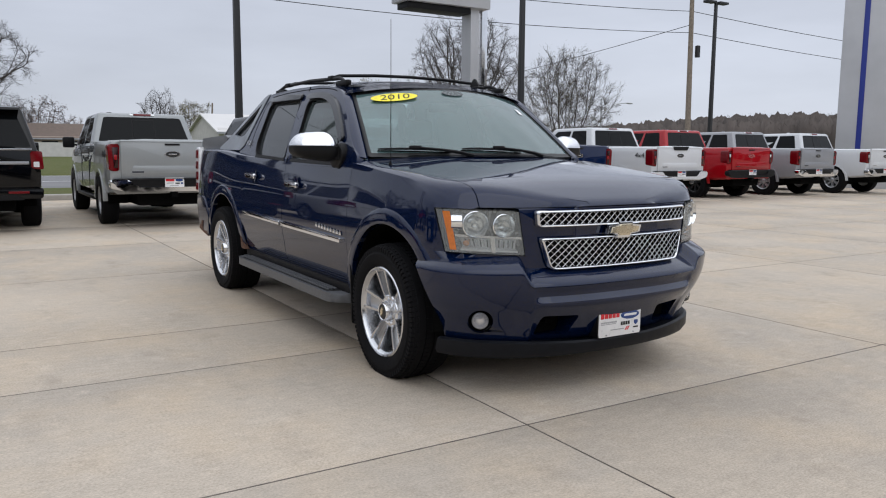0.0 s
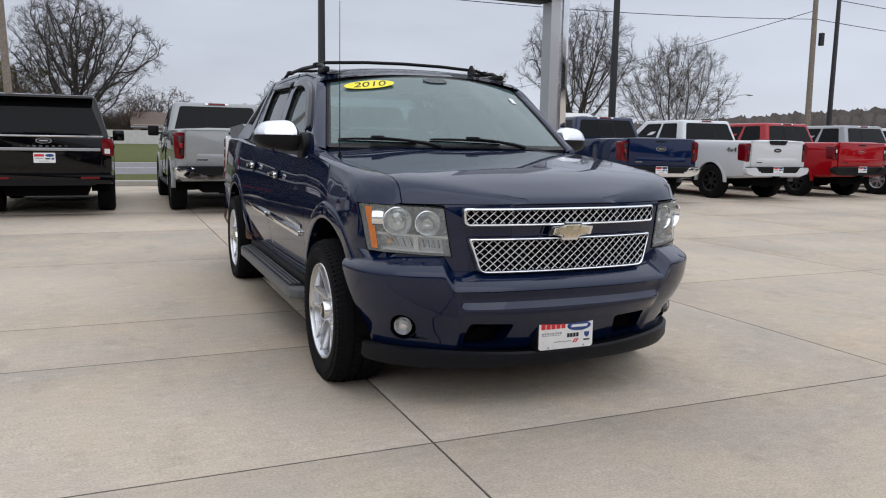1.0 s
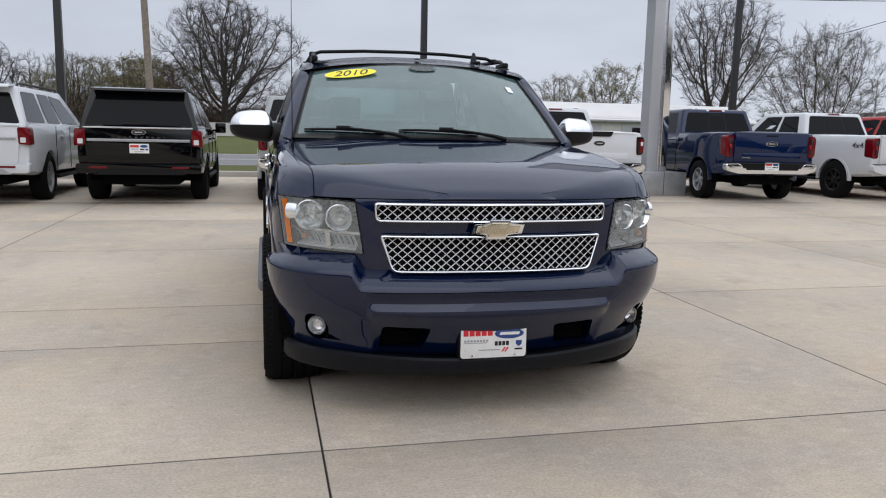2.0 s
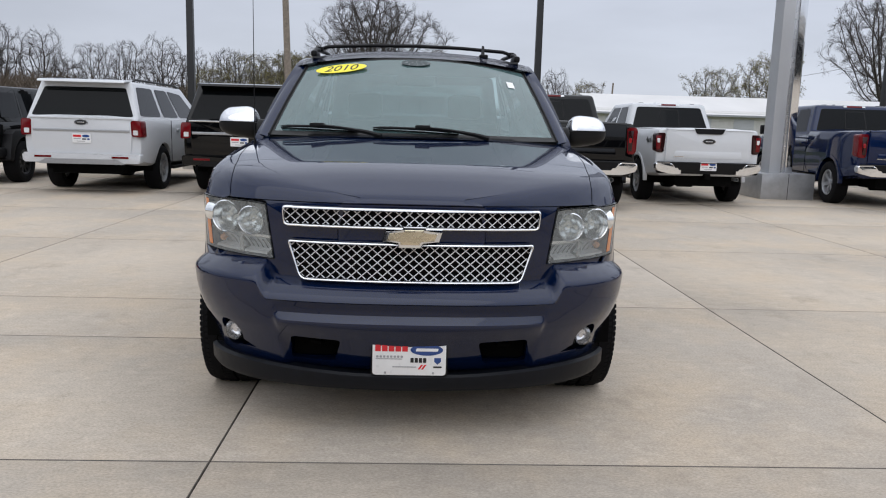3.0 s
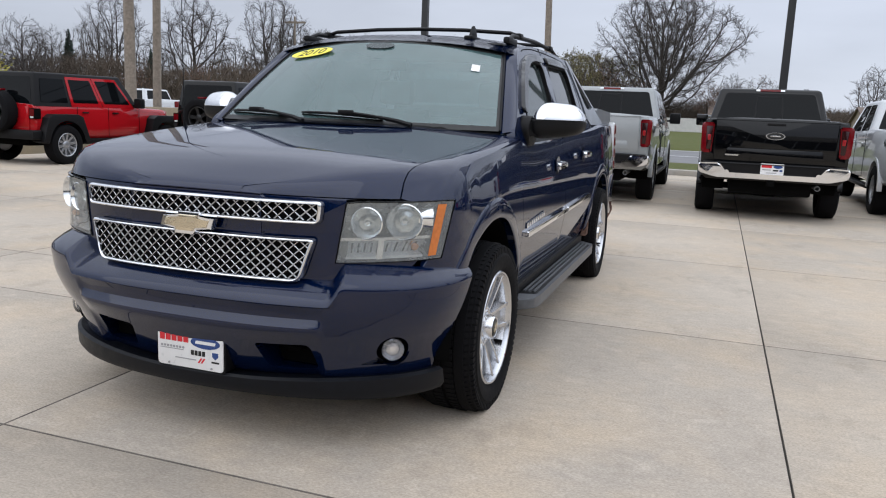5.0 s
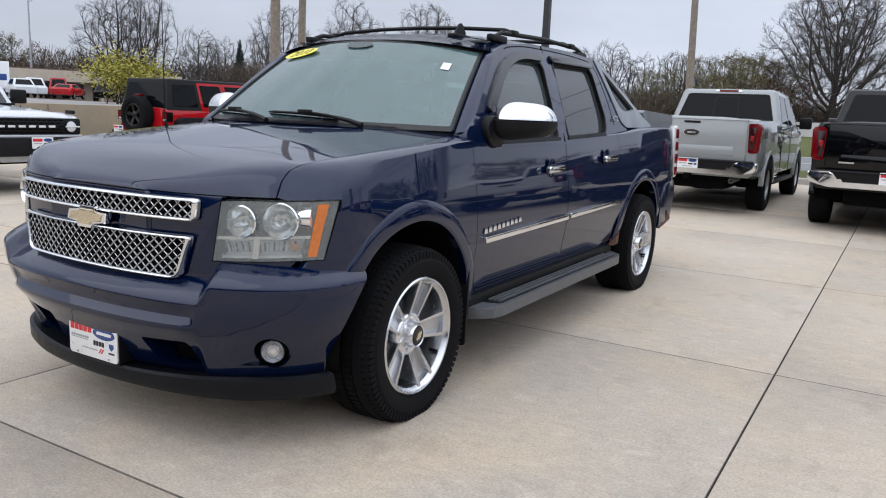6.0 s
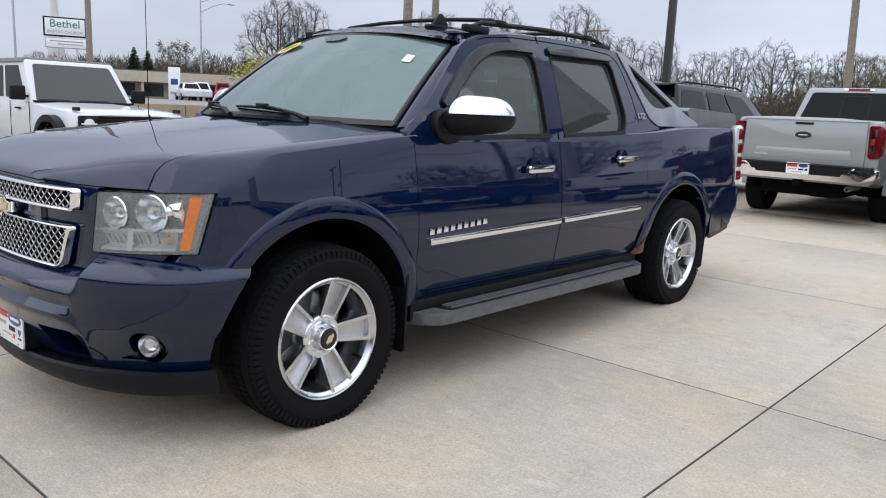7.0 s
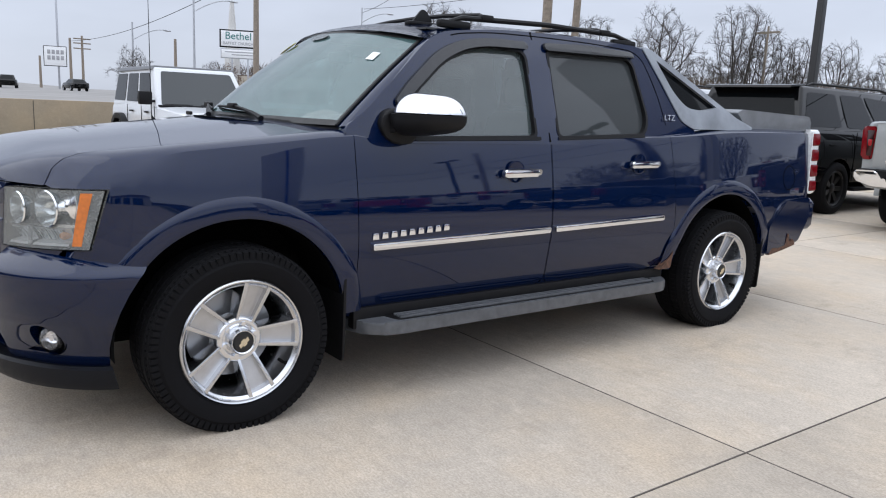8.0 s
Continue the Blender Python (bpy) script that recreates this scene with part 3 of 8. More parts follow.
def badge_oval(car, m, w, h, rim=CHROME, fill=PLATE_BLUE):
    for name, s, d, mat in (("badge", 1.0, 0.006, rim), ("badge_field", 0.86, 0.009, fill)):
        b = prism([(s * w * math.cos(k * math.pi / 12), s * h * math.sin(k * math.pi / 12)) for k in range(24)], -d, 0.01, "y")
        b.transform(m)
        part(name, b, mat, car)
    b = box((-0.5 * w, -0.011, -0.16 * h), (0.5 * w, 0, 0.16 * h), 0.001)
    b.transform(m)
    part("badge_bar", b, rim, car)


def side_mirror(car, x, y, z, mat, turn=1):
    for s in (-1, 1):
        bm = box((s * x, y - 0.03, z - 0.06), (s * (x + 0.07), y + 0.03, z - 0.02), 0.01)
        box((s * (x + 0.05), y - 0.05, z - 0.10), (s * (x + 0.27), y + 0.07, z + 0.12), 0.035, bm)
        part("side_mirror", bm, mat, car)


def arch_cut(x0, x1, y, z, r):
    return lathe([(x0, 0.0), (x0, r), (x1, r), (x1, 0.0)], 40, (0, y, z))


def pickup(paint, label, m, lamps="tall", bumper=CHROME, rim=ALLOY_PAINT, spokes=7, mirror=PLASTIC, field=INK, scale=1.0, black_lip=False, wheel_r=0.415, decal=None, split=False, group="trucks parked in the row"):
    """A crew-cab pickup, tail towards -y."""
    car = thing("pickup_truck", label, "pickup truck", group)
    wb, w, tail, nose = 3.68, 0.995, -1.10, 4.62
    st = [(tail, 0.93 * w, 0.60, 1.40), (tail + 0.03, 0.97 * w, 0.56, 1.42), (-0.6, w, 0.52, 1.42), (0.5, w, 0.50, 1.42), (1.13, w, 0.50, 1.42), (1.14, w, 0.50, 1.36), (2.4, w, 0.50, 1.34), (3.4, w, 0.50, 1.31),
          (4.1, 0.98 * w, 0.48, 1.27), (4.45, 0.93 * w, 0.46, 1.22), (4.58, 0.86 * w, 0.44, 1.14), (nose, 0.78 * w, 0.44, 1.0)]
    cuts = [arch_cut(s * 0.60, s * 1.2, y, 0.42, 0.475) for s in (-1, 1) for y in (0, wb)] + [box((-0.76, tail + 0.10, 0.85), (0.76, 1.05, 1.7))]
    part("body", carve(body_loft(st, 0.03), cuts), paint, car)
    for y in (0, wb):
        for s in (-1, 1):
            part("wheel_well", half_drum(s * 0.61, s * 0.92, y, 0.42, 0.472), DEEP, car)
    for s in (-1, 1):
        for y in (0, wb):
            arc = [(y + 0.475 * math.cos(a), 0.42 + 0.475 * math.sin(a)) for a in [math.pi * (k / 20) for k in range(21)]]
            out = [(y + 0.53 * math.cos(a), 0.42 + 0.53 * math.sin(a)) for a in [math.pi * (k / 20) for k in range(20, -1, -1)]]
            part("arch_lip", prism(arc + out, s * (w - 0.06), s * (w + 0.012), "x", 0.006), paint, car)
    # cab
    bot = [(-0.94, 1.12, 1.33), (0.94, 1.12, 1.33), (0.94, 3.82, 1.28), (-0.94, 3.82, 1.28)]
    top = [(-0.790, 1.36, 1.955), (0.790, 1.36, 1.955), (0.77, 2.95, 1.945), (-0.77, 2.95, 1.945)]
    part("cab", hexa(bot, top, 0.07), paint, car)
    rear = (bot[0], bot[1], top[1], top[0])
    part("rear_window", pane_on(rear, rounded([(0.055, 0.06), (0.945, 0.06), (0.925, 0.87), (0.075, 0.87)], 0.05)), PRIVACY, car)
    part("window_frame", pane_on(rear, rounded([(0.375, 0.20), (0.625, 0.20), (0.625, 0.80), (0.375, 0.80)], 0.02), 0.007, 0.004), PLASTIC, car)
    part("sliding_pane", pane_on(rear, [(0.39, 0.23), (0.61, 0.23), (0.61, 0.77), (0.39, 0.77)], 0.009, 0.004), PRIVACY, car)
    part("brake_lamp", pane_on(rear, [(0.40, 0.925), (0.60, 0.925), (0.60, 0.975), (0.40, 0.975)], 0.010, 0.02), LAMP_RED, car, "red high brake lamp")
    for u in (0.36, 0.60):
        part("cargo_lamp", pane_on(rear, [(u, 0.925), (u + 0.04, 0.925), (u + 0.04, 0.975), (u, 0.975)], 0.009, 0.02), LAMP_CLEAR, car)
    right = (bot[1], bot[2], top[2], top[1])
    left = (bot[3], bot[0], top[0], top[3])
    for q, flip in ((right, False), (left, True)):
        for uv in ([(0.10, 0.10), (0.40, 0.10), (0.44, 0.86), (0.12, 0.86)], [(0.45, 0.10), (0.86, 0.10), (0.83, 0.86), (0.48, 0.86)]):
            part("side_window", pane_on(q, rounded([((1 - u) if flip else u, v) for u, v in uv], 0.04)), PRIVACY, car)
    part("windscreen", pane_on((bot[2], bot[3], top[3], top[2]), rounded([(0.05, 0.03), (0.95, 0.03), (0.90, 0.92), (0.10, 0.92)], 0.04)), PRIVACY, car)
    # tailgate
    gate = prism(rounded([(-0.800, 0.80), (0.800, 0.80), (0.800, 1.405), (-0.800, 1.405)], 0.03), tail - 0.035, tail + 0.06, "y", 0.012)
    g = part("tailgate", gate, paint, car)
    part("tailgate_panel", prism(rounded([(-0.66, 0.88), (0.66, 0.88), (0.62, 1.02), (-0.62, 1.02)], 0.03), tail - 0.041, tail, "y", 0.008), paint, g)
    part("tailgate_lip", prism([(tail - 0.05, 1.405), (tail + 0.06, 1.405), (tail + 0.06, 1.432), (tail - 0.03, 1.428)], -0.800, 0.800, "x", 0.006), paint, g)
    if black_lip:
        part("handle_notch", prism(rounded([(-0.24, 1.335), (0.24, 1.335), (0.29, 1.434), (-0.29, 1.434)], [0.04, 0.04, 0.005, 0.005]), tail - 0.054, tail - 0.02, "y"), PLASTIC, g)
    part("gate_handle", box((-0.12, tail - 0.048, 1.345), (0.12, tail - 0.02, 1.375), 0.006), PLASTIC, g)
    badge_oval(g, pose(0, tail - 0.036, 1.20), 0.128, 0.052, BRIGHT, field)
    part("model_script", box((-0.64, tail - 0.044, 0.905), (-0.46, tail - 0.036, 0.925)), CHROME, g)
    for s in (-1, 1):
        lo_z, hi_z = (0.93, 1.36) if lamps == "tall" else (0.98, 1.34)
        lamp = prism(rounded([(s * 0.832, lo_z), (s * 0.976, lo_z), (s * 0.990, hi_z), (s * 0.812, hi_z)], [0.02, 0.05, 0.05, 0.02]), tail - 0.010, tail + 0.22, "y", 0.03, segments=3)
        t = part("tail_lamp", lamp, LAMP_DARK if lamps == "dark" else LAMP_RED, car, "red tail lamp")
        c_in, c_out = (0.845, 0.905) if lamps != "dark" else (0.905, 0.972)
        part("lamp_core", prism(rounded([(s * c_in, lo_z + 0.05), (s * c_out, lo_z + 0.05), (s * (c_out + 0.02), hi_z - 0.05), (s * (c_in - 0.012), hi_z - 0.05)], 0.012), tail - 0.014, tail, "y", 0.003), LAMP_RED if lamps == "dark" else LAMP_DARK, t, "darker lamp core")
        part("lamp_glow", prism(rounded([(s * (c_in + 0.010), lo_z + 0.18), (s * (c_out - 0.012), lo_z + 0.18), (s * (c_out - 0.004), lo_z + 0.26), (s * (c_in + 0.006), lo_z + 0.26)], 0.008), tail - 0.017, tail, "y", 0.002), LAMP_CLEAR if lamps != "tall" else LAMP_BRIGHT, t)
    # bumper, plate, exhaust, underbody
    outline = rounded([(-0.74, 0.595), (0.74, 0.595), (0.985, 0.655), (0.99, 0.79), (0.70, 0.80), (0.60, 0.668), (-0.60, 0.668), (-0.70, 0.80), (-0.99, 0.79), (-0.985, 0.655)], [0.05, 0.05, 0.04, 0.03, 0.03, 0.04, 0.04, 0.03, 0.03, 0.04])
    bmp = prism(outline, tail - 0.13, tail + 0.02, "y", 0.028, segments=3)
    for v in bmp.verts:
        v.co.y += 0.10 * max(0.0, abs(v.co.x) - 0.55) ** 1.5
    if split:
        for x0, x1 in ((-1.2, -0.52), (0.52, 1.2)):
            part("bumper_corner", carve(bmp.copy(), [box((x0, tail - 0.3, 0.4), (x1, tail + 0.3, 1.0))], "INTERSECT"), bumper, car, "polished chrome bumper corner")
        bmp.free()
        part("bumper_beam", prism(rounded([(-0.95, 0.60), (0.95, 0.60), (0.95, 0.80), (-0.95, 0.80)], 0.03), tail - 0.085, tail + 0.02, "y", 0.02), PLASTIC, car)
    else:
        part("rear_bumper", bmp, bumper, car, "polished chrome rear bumper" if bumper is CHROME else "")
    part("bumper_step", prism(rounded([(-0.66, 0.65), (0.66, 0.65), (0.76, 0.815), (-0.76, 0.815)], 0.02), tail - 0.10, tail + 0.03, "y", 0.012), PLASTIC, car)
    part("step_pad", prism([(tail - 0.12, 0.797), (tail + 0.02, 0.797), (tail + 0.02, 0.812), (tail - 0.11, 0.812)], -0.93, 0.93, "x", 0.004), PLASTIC, car)
    part("tow_hitch", box((-0.05, tail - 0.12, 0.50), (0.05, tail + 0.2, 0.60), 0.008), DEEP, car)
    dealer_plate(car, pose(0, tail - 0.108, 0.742))
    part("chassis", box((-0.55, tail + 0.1, 0.36), (0.55, 4.2, 0.62), 0.04), DEEP, car)
    part("rear_axle", lathe([(-0.75, 0.05), (-0.2, 0.05), (-0.15, 0.13), (0.15, 0.13), (0.2, 0.05), (0.75, 0.05)], 12, (0, 0, 0.40)), DEEP, car)
    part("exhaust_pipe", lathe([(-1.02, 0.03), (-0.4, 0.03), (-0.4, 0.036), (-1.05, 0.036), (-1.05, 0.03)], 14, (0.62, 0, 0.50), "y"), STEEL, car)
    for s in (-1, 1):
        part("running_board", box((s * 0.84, 0.62, 0.38), (s * 1.0, 3.05, 0.44), 0.02), PLASTIC, car)
        for y in (1.35, 2.35):
            part("door_handle", box((s * 0.985, y, 1.13), (s * 1.02, y + 0.22, 1.17), 0.012), paint, car)
        for y0, y1 in ((1.16, 2.20), (2.21, 3.38)):
            sk = box((s * (w - 0.004), y0, 0.56), (s * (w + 0.003), y0 + 0.007, 1.33))
            part("door_seam", sk, DEEP, car)
    if decal is not None:
        for s in (-1, 1):
            writing("bed_decal", "4x4", 0.17, decal, Matrix.Translation((s * (w + 0.001), -0.68, 1.20)) @ Matrix.Rotation(s * math.pi / 2, 4, "Z") @ Matrix.Rotation(math.pi / 2, 4, "X"), car, 0.002, "", 0.1, 1.3)
    side_mirror(car, 0.93, 3.36, 1.40, mirror)
    part("roof_fin", prism([(2.3, 1.93), (2.5, 1.93), (2.36, 2.0), (2.3, 2.0)], -0.015, 0.015, "x", 0.006), paint, car)
    for s in (-1, 1):
        part("roof_stub", box((s * 0.52, 1.46, 1.94), (s * 0.60, 1.56, 1.965), 0.008), PLASTIC, car)
    add_wheels(car, [(s * 0.87, y) for s in (-1, 1) for y in (0, wb)], wheel_r, 0.275, 0.245, spokes, rim)
    car.matrix_world = m @ Matrix.Scale(scale, 4)
    return car


def big_suv(paint, label, m, accent=CHROME, roof=None):
    """A long boxy SUV, tail towards -y."""
    car = thing("suv", label, "suv", "suvs parked in the row")
    wb, w, tail, nose = 3.11, 1.0, -1.16, 4.10
    st = [(tail, 0.90 * w, 0.62, 1.26), (tail + 0.04, 0.96 * w, 0.52, 1.29), (-0.7, 0.995 * w, 0.46, 1.29), (1.5, w, 0.42, 1.28), (2.6, w, 0.42, 1.26), (3.5, 0.98 * w, 0.44, 1.22), (3.9, 0.92 * w, 0.44, 1.16), (4.05, 0.86 * w, 0.44, 1.06), (nose, 0.78 * w, 0.46, 0.96)]
    part("body", carve(body_loft(st, 0.03), [arch_cut(s * 0.62, s * 1.2, y, 0.40, 0.455) for s in (-1, 1) for y in (0, wb)]), paint, car)
    for y in (0, wb):
        for s in (-1, 1):
            part("wheel_well", half_drum(s * 0.63, s * 0.92, y, 0.40, 0.452), DEEP, car)
    bot = [(-0.93, tail + 0.03, 1.26), (0.93, tail + 0.03, 1.26), (0.92, 3.05, 1.22), (-0.92, 3.05, 1.22)]
    top = [(-0.755, tail + 0.26, 1.90), (0.755, tail + 0.26, 1.90), (0.70, 2.05, 1.90), (-0.70, 2.05, 1.90)]
    part("cabin", hexa(bot, top, 0.05), roof or paint, car)
    rear = (bot[0], bot[1], top[1], top[0])
    part("rear_window", pane_on(rear, rounded([(0.04, 0.06), (0.96, 0.06), (0.93, 0.82), (0.07, 0.82)], 0.04)), PRIVACY, car)
    part("rear_wiper", pane_on(rear, [(0.36, 0.09), (0.60, 0.12), (0.60, 0.15), (0.36, 0.13)], 0.016, 0.01), PLASTIC, car)
    part("roof_spoiler", prism(rounded([(tail + 0.02, 1.86), (tail + 0.40, 1.90), (tail + 0.40, 1.93), (tail + 0.05, 1.90)], 0.01), -0.72, 0.72, "x", 0.01), paint, car)
    right, left = (bot[1], bot[2], top[2], top[1]), (bot[3], bot[0], top[0], top[3])
    for q, flip in ((right, False), (left, True)):
        for uv in ([(0.035, 0.10), (0.30, 0.10), (0.31, 0.86), (0.05, 0.86)], [(0.345, 0.10), (0.56, 0.10), (0.58, 0.86), (0.36, 0.86)], [(0.59, 0.10), (0.90, 0.10), (0.86, 0.80), (0.61, 0.86)]):
            part("side_window", pane_on(q, rounded([((1 - u) if flip else u, v) for u, v in uv], 0.035)), PRIVACY, car)
    part("windscreen", pane_on((bot[2], bot[3], top[3], top[2]), rounded([(0.05, 0.03), (0.95, 0.03), (0.92, 0.92), (0.08, 0.92)], 0.04)), PRIVACY, car)
    gate = part("liftgate", prism(rounded([(-0.80, 0.66), (0.80, 0.66), (0.86, 1.28), (-0.86, 1.28)], 0.04), tail - 0.03, tail + 0.06, "y", 0.012), paint, car)
    part("gate_strip", box((-0.85, tail - 0.045, 1.255), (0.85, tail - 0.02, 1.278), 0.004), accent, gate)
    part("name_bar", box((-0.80, tail - 0.042, 1.04), (0.80, tail - 0.02, 1.085), 0.006), ALLOY_PAINT, gate)
    for k in range(10 if paint is PAINT_BLACK else 0):
        x = -0.40 + 0.80 * k / 9
        part("raised_letter", box((x - 0.022, tail - 0.046, 1.10), (x + 0.022, tail - 0.028, 1.125)), CHROME, gate)
    badge_oval(gate, pose(0, tail - 0.032, 1.195), 0.115, 0.046, BRIGHT, INK)
    dealer_plate(gate, pose(0, tail - 0.040, 0.93))
    for s in (-1, 1):
        lamp = prism(rounded([(s * 0.83, 0.98), (s * 1.0, 0.96), (s * 0.985, 1.24), (s * 0.82, 1.24)], 0.025), tail - 0.035, tail + 0.22, "y", 0.02)
        t = part("tail_lamp", lamp, LAMP_RED, car, "red tail lamp with a clear lower corner")
        part("lamp_core", prism(rounded([(s * 0.86, 1.0), (s * 0.94, 1.0), (s * 0.94, 1.08), (s * 0.86, 1.08)], 0.01), tail - 0.042, tail, "y"), LAMP_CLEAR, t)
        part("reflector", box((s * 0.50, tail - 0.085, 0.60), (s * 0.78, tail - 0.05, 0.635), 0.005), LAMP_RED, car)
        part("roof_rail", tube([(s * 0.68, tail + 0.5, 1.90), (s * 0.68, tail + 0.65, 1.945), (s * 0.67, 1.7, 1.945), (s * 0.665, 1.95, 1.90)], 0.018, 8), PLASTIC, car)
        part("running_board", box((s * 0.84, 0.56, 0.34), (s * 1.0, 2.55, 0.40), 0.02), PLASTIC, car)
        for y in (0.75, 1.75):
            part("door_handle", box((s * 0.985, y, 1.06), (s * 1.02, y + 0.2, 1.10), 0.012), paint, car)
        for y0 in (0.42, 1.42, 2.42):
            part("door_seam", box((s * (w - 0.006), y0, 0.5), (s * (w + 0.003), y0 + 0.007, 1.25)), DEEP, car)
    part("bumper", prism(rounded([(-0.97, 0.52), (0.97, 0.52), (0.98, 0.68), (-0.98, 0.68)], 0.03), tail - 0.075, tail + 0.1, "y", 0.03), paint, car)
    part("skid_plate", prism(rounded([(-0.72, 0.50), (0.72, 0.50), (0.60, 0.585), (-0.60, 0.585)], 0.02), tail - 0.085, tail, "y", 0.01), ALLOY_PAINT if paint is PAINT_WHITE else PLASTIC, car)
    part("chassis", box((-0.6, tail + 0.15, 0.32), (0.6, 3.7, 0.56), 0.04), DEEP, car)
    side_mirror(car, 0.94, 2.62, 1.28, PLASTIC if paint is not PAINT_BLACK else paint)
    add_wheels(car, [(s * 0.855, y) for s in (-1, 1) for y in (0, wb)], 0.405, 0.28, 0.265, 7, ALLOY_PAINT if paint is PAINT_WHITE else DARK_RIM)
    car.matrix_world = m
    return car


def open_suv(paint, label, m, roof=PLASTIC, rim=DARK_RIM):
    """A short-nosed trail SUV with flat panels, black flares and a spare wheel on the tail."""
    car = thing("off_road_suv", label, "suv", "off-road suvs")
    wb, tail = 3.0, -0.62
    st = [(tail, 0.74, 0.62, 1.16), (tail + 0.03, 0.77, 0.56, 1.18), (1.0, 0.78, 0.50, 1.18), (2.2, 0.78, 0.50, 1.17), (2.3, 0.76, 0.52, 1.16), (3.2, 0.66, 0.55, 1.13), (3.42, 0.58, 0.60, 1.10), (3.47, 0.52, 0.64, 1.04)]
    part("body", carve(body_loft(st, 0.03), [arch_cut(s * 0.40, s * 1.2, y, 0.42, 0.47) for s in (-1, 1) for y in (0, wb)]), paint, car)
    bot = [(-0.75, tail + 0.01, 1.15), (0.75, tail + 0.01, 1.15), (0.74, 2.28, 1.14), (-0.74, 2.28, 1.14)]
    top = [(-0.66, tail + 0.10, 1.80), (0.66, tail + 0.10, 1.80), (0.63, 1.78, 1.82), (-0.63, 1.78, 1.82)]
    part("hard_top", hexa(bot, top, 0.04), roof, car)
    rear = (bot[0], bot[1], top[1], top[0])
    part("rear_window", pane_on(rear, rounded([(0.06, 0.06), (0.94, 0.06), (0.93, 0.86), (0.07, 0.86)], 0.05)), PRIVACY, car)
    right, left = (bot[1], bot[2], top[2], top[1]), (bot[3], bot[0], top[0], top[3])
    for q, flip in ((right, False), (left, True)):
        for u0, u1 in ((0.33, 0.60), (0.63, 0.93)):
            uv = [(u0 - 0.012, 0.0), (u1 + 0.012, 0.0), (u1 - 0.02 if u1 > 0.9 else u1 + 0.012, 0.90), (u0 - 0.012, 0.90)]
            part("door_frame", pane_on(q, [((1 - u) if flip else u, v) for u, v in uv], 0.005, 0.02), paint, car)
        for u0, u1, c in ((0.05, 0.29, 0.0), (0.345, 0.585, 0.0), (0.645, 0.915, 0.03)):
            uv = [(u0, 0.12), (u1, 0.12), (u1 - c, 0.82), (u0, 0.82)]
            part("side_window", pane_on(q, rounded([((1 - u) if flip else u, v) for u, v in uv], 0.02), 0.009, 0.008), PRIVACY, car)
    part("windscreen", pane_on((bot[2], bot[3], top[3], top[2]), rounded([(0.04, 0.06), (0.96, 0.06), (0.94, 0.90), (0.06, 0.90)], 0.03)), PRIVACY, car)
    gate = part("tailgate", prism(rounded([(-0.62, 0.66), (0.62, 0.66), (0.62, 1.15), (-0.62, 1.15)], 0.03), tail - 0.025, tail + 0.03, "y", 0.01), paint, car)
    tyre, face, drum = wheel_meshes(0.40, 0.27, 0.235, 5, DARK_RIM)
    sp = part("spare_wheel", tyre, None, car, "spare wheel on the tailgate")
    sp.matrix_basis = pose(0.0, tail - 0.17, 1.02) @ Matrix.Rotation(-math.pi / 2, 4, "Z")
    part("rim", face, None, sp)
    part("brake_drum", drum, None, sp)
    part("spare_lamp", box((-0.09, tail - 0.16, 1.42), (0.09, tail - 0.05, 1.46), 0.008), LAMP_RED, car)
    for s in (-1, 1):
        t = part("tail_lamp", prism(rounded([(s * 0.655, 0.90), (s * 0.80, 0.90), (s * 0.80, 1.10), (s * 0.655, 1.10)], 0.012), tail - 0.05, tail + 0.1, "y", 0.01), DEEP, car)
        part("lamp_lens", prism(rounded([(s * 0.67, 0.955), (s * 0.785, 0.955), (s * 0.785, 1.085), (s * 0.67, 1.085)], 0.01), tail - 0.058, tail - 0.03, "y"), LAMP_RED, t)
        part("lamp_core", prism(rounded([(s * 0.69, 0.915), (s * 0.765, 0.915), (s * 0.765, 0.95), (s * 0.69, 0.95)], 0.005), tail - 0.058, tail - 0.03, "y"), LAMP_CLEAR, t)
        for y in (0, wb):
            inner = [(y + 0.47 * math.cos(a), 0.42 + 0.47 * math.sin(a)) for a in [math.pi * k / 16 for k in range(17)]]
            outer = [(y + 0.60, 0.46), (y + 0.42, 0.95), (y + 0.30, 1.0), (y - 0.34, 1.0), (y - 0.46, 0.93), (y - 0.60, 0.46)]
            part("fender_flare", prism(inner + list(reversed(outer)), s * 0.62, s * 0.94, "x", 0.02), PLASTIC, car)
        for y0 in (0.42, 1.28, 2.22):
            part("door_seam", box((s * 0.776, y0, 0.55), (s * 0.783, y0 + 0.008, 1.15)), DEEP, car)
        for y0 in (0.55, 1.40):
            part("door_handle", box((s * 0.775, y0, 1.02), (s * 0.81, y0 + 0.16, 1.05), 0.008), PLASTIC, car)
        part("rock_rail", box((s * 0.66, 0.5, 0.40), (s * 0.80, 2.45, 0.50), 0.02), PLASTIC, car)
    part("rear_bumper", prism(rounded([(-0.86, 0.50), (0.86, 0.50), (0.86, 0.68), (-0.86, 0.68)], 0.03), tail - 0.17, tail + 0.05, "y", 0.02), PLASTIC, car)
    part("front_bumper", prism(rounded([(-0.86, 0.50), (0.86, 0.50), (0.86, 0.68), (-0.86, 0.68)], 0.03), 3.50, 3.72, "y", 0.02), PLASTIC, car)
    part("chassis", box((-0.45, tail + 0.1, 0.36), (0.45, 3.4, 0.62), 0.03), DEEP, car)
    dealer_plate(car, pose(-0.62, tail - 0.18, 0.70))
    side_mirror(car, 0.72, 2.12, 1.25, PLASTIC)
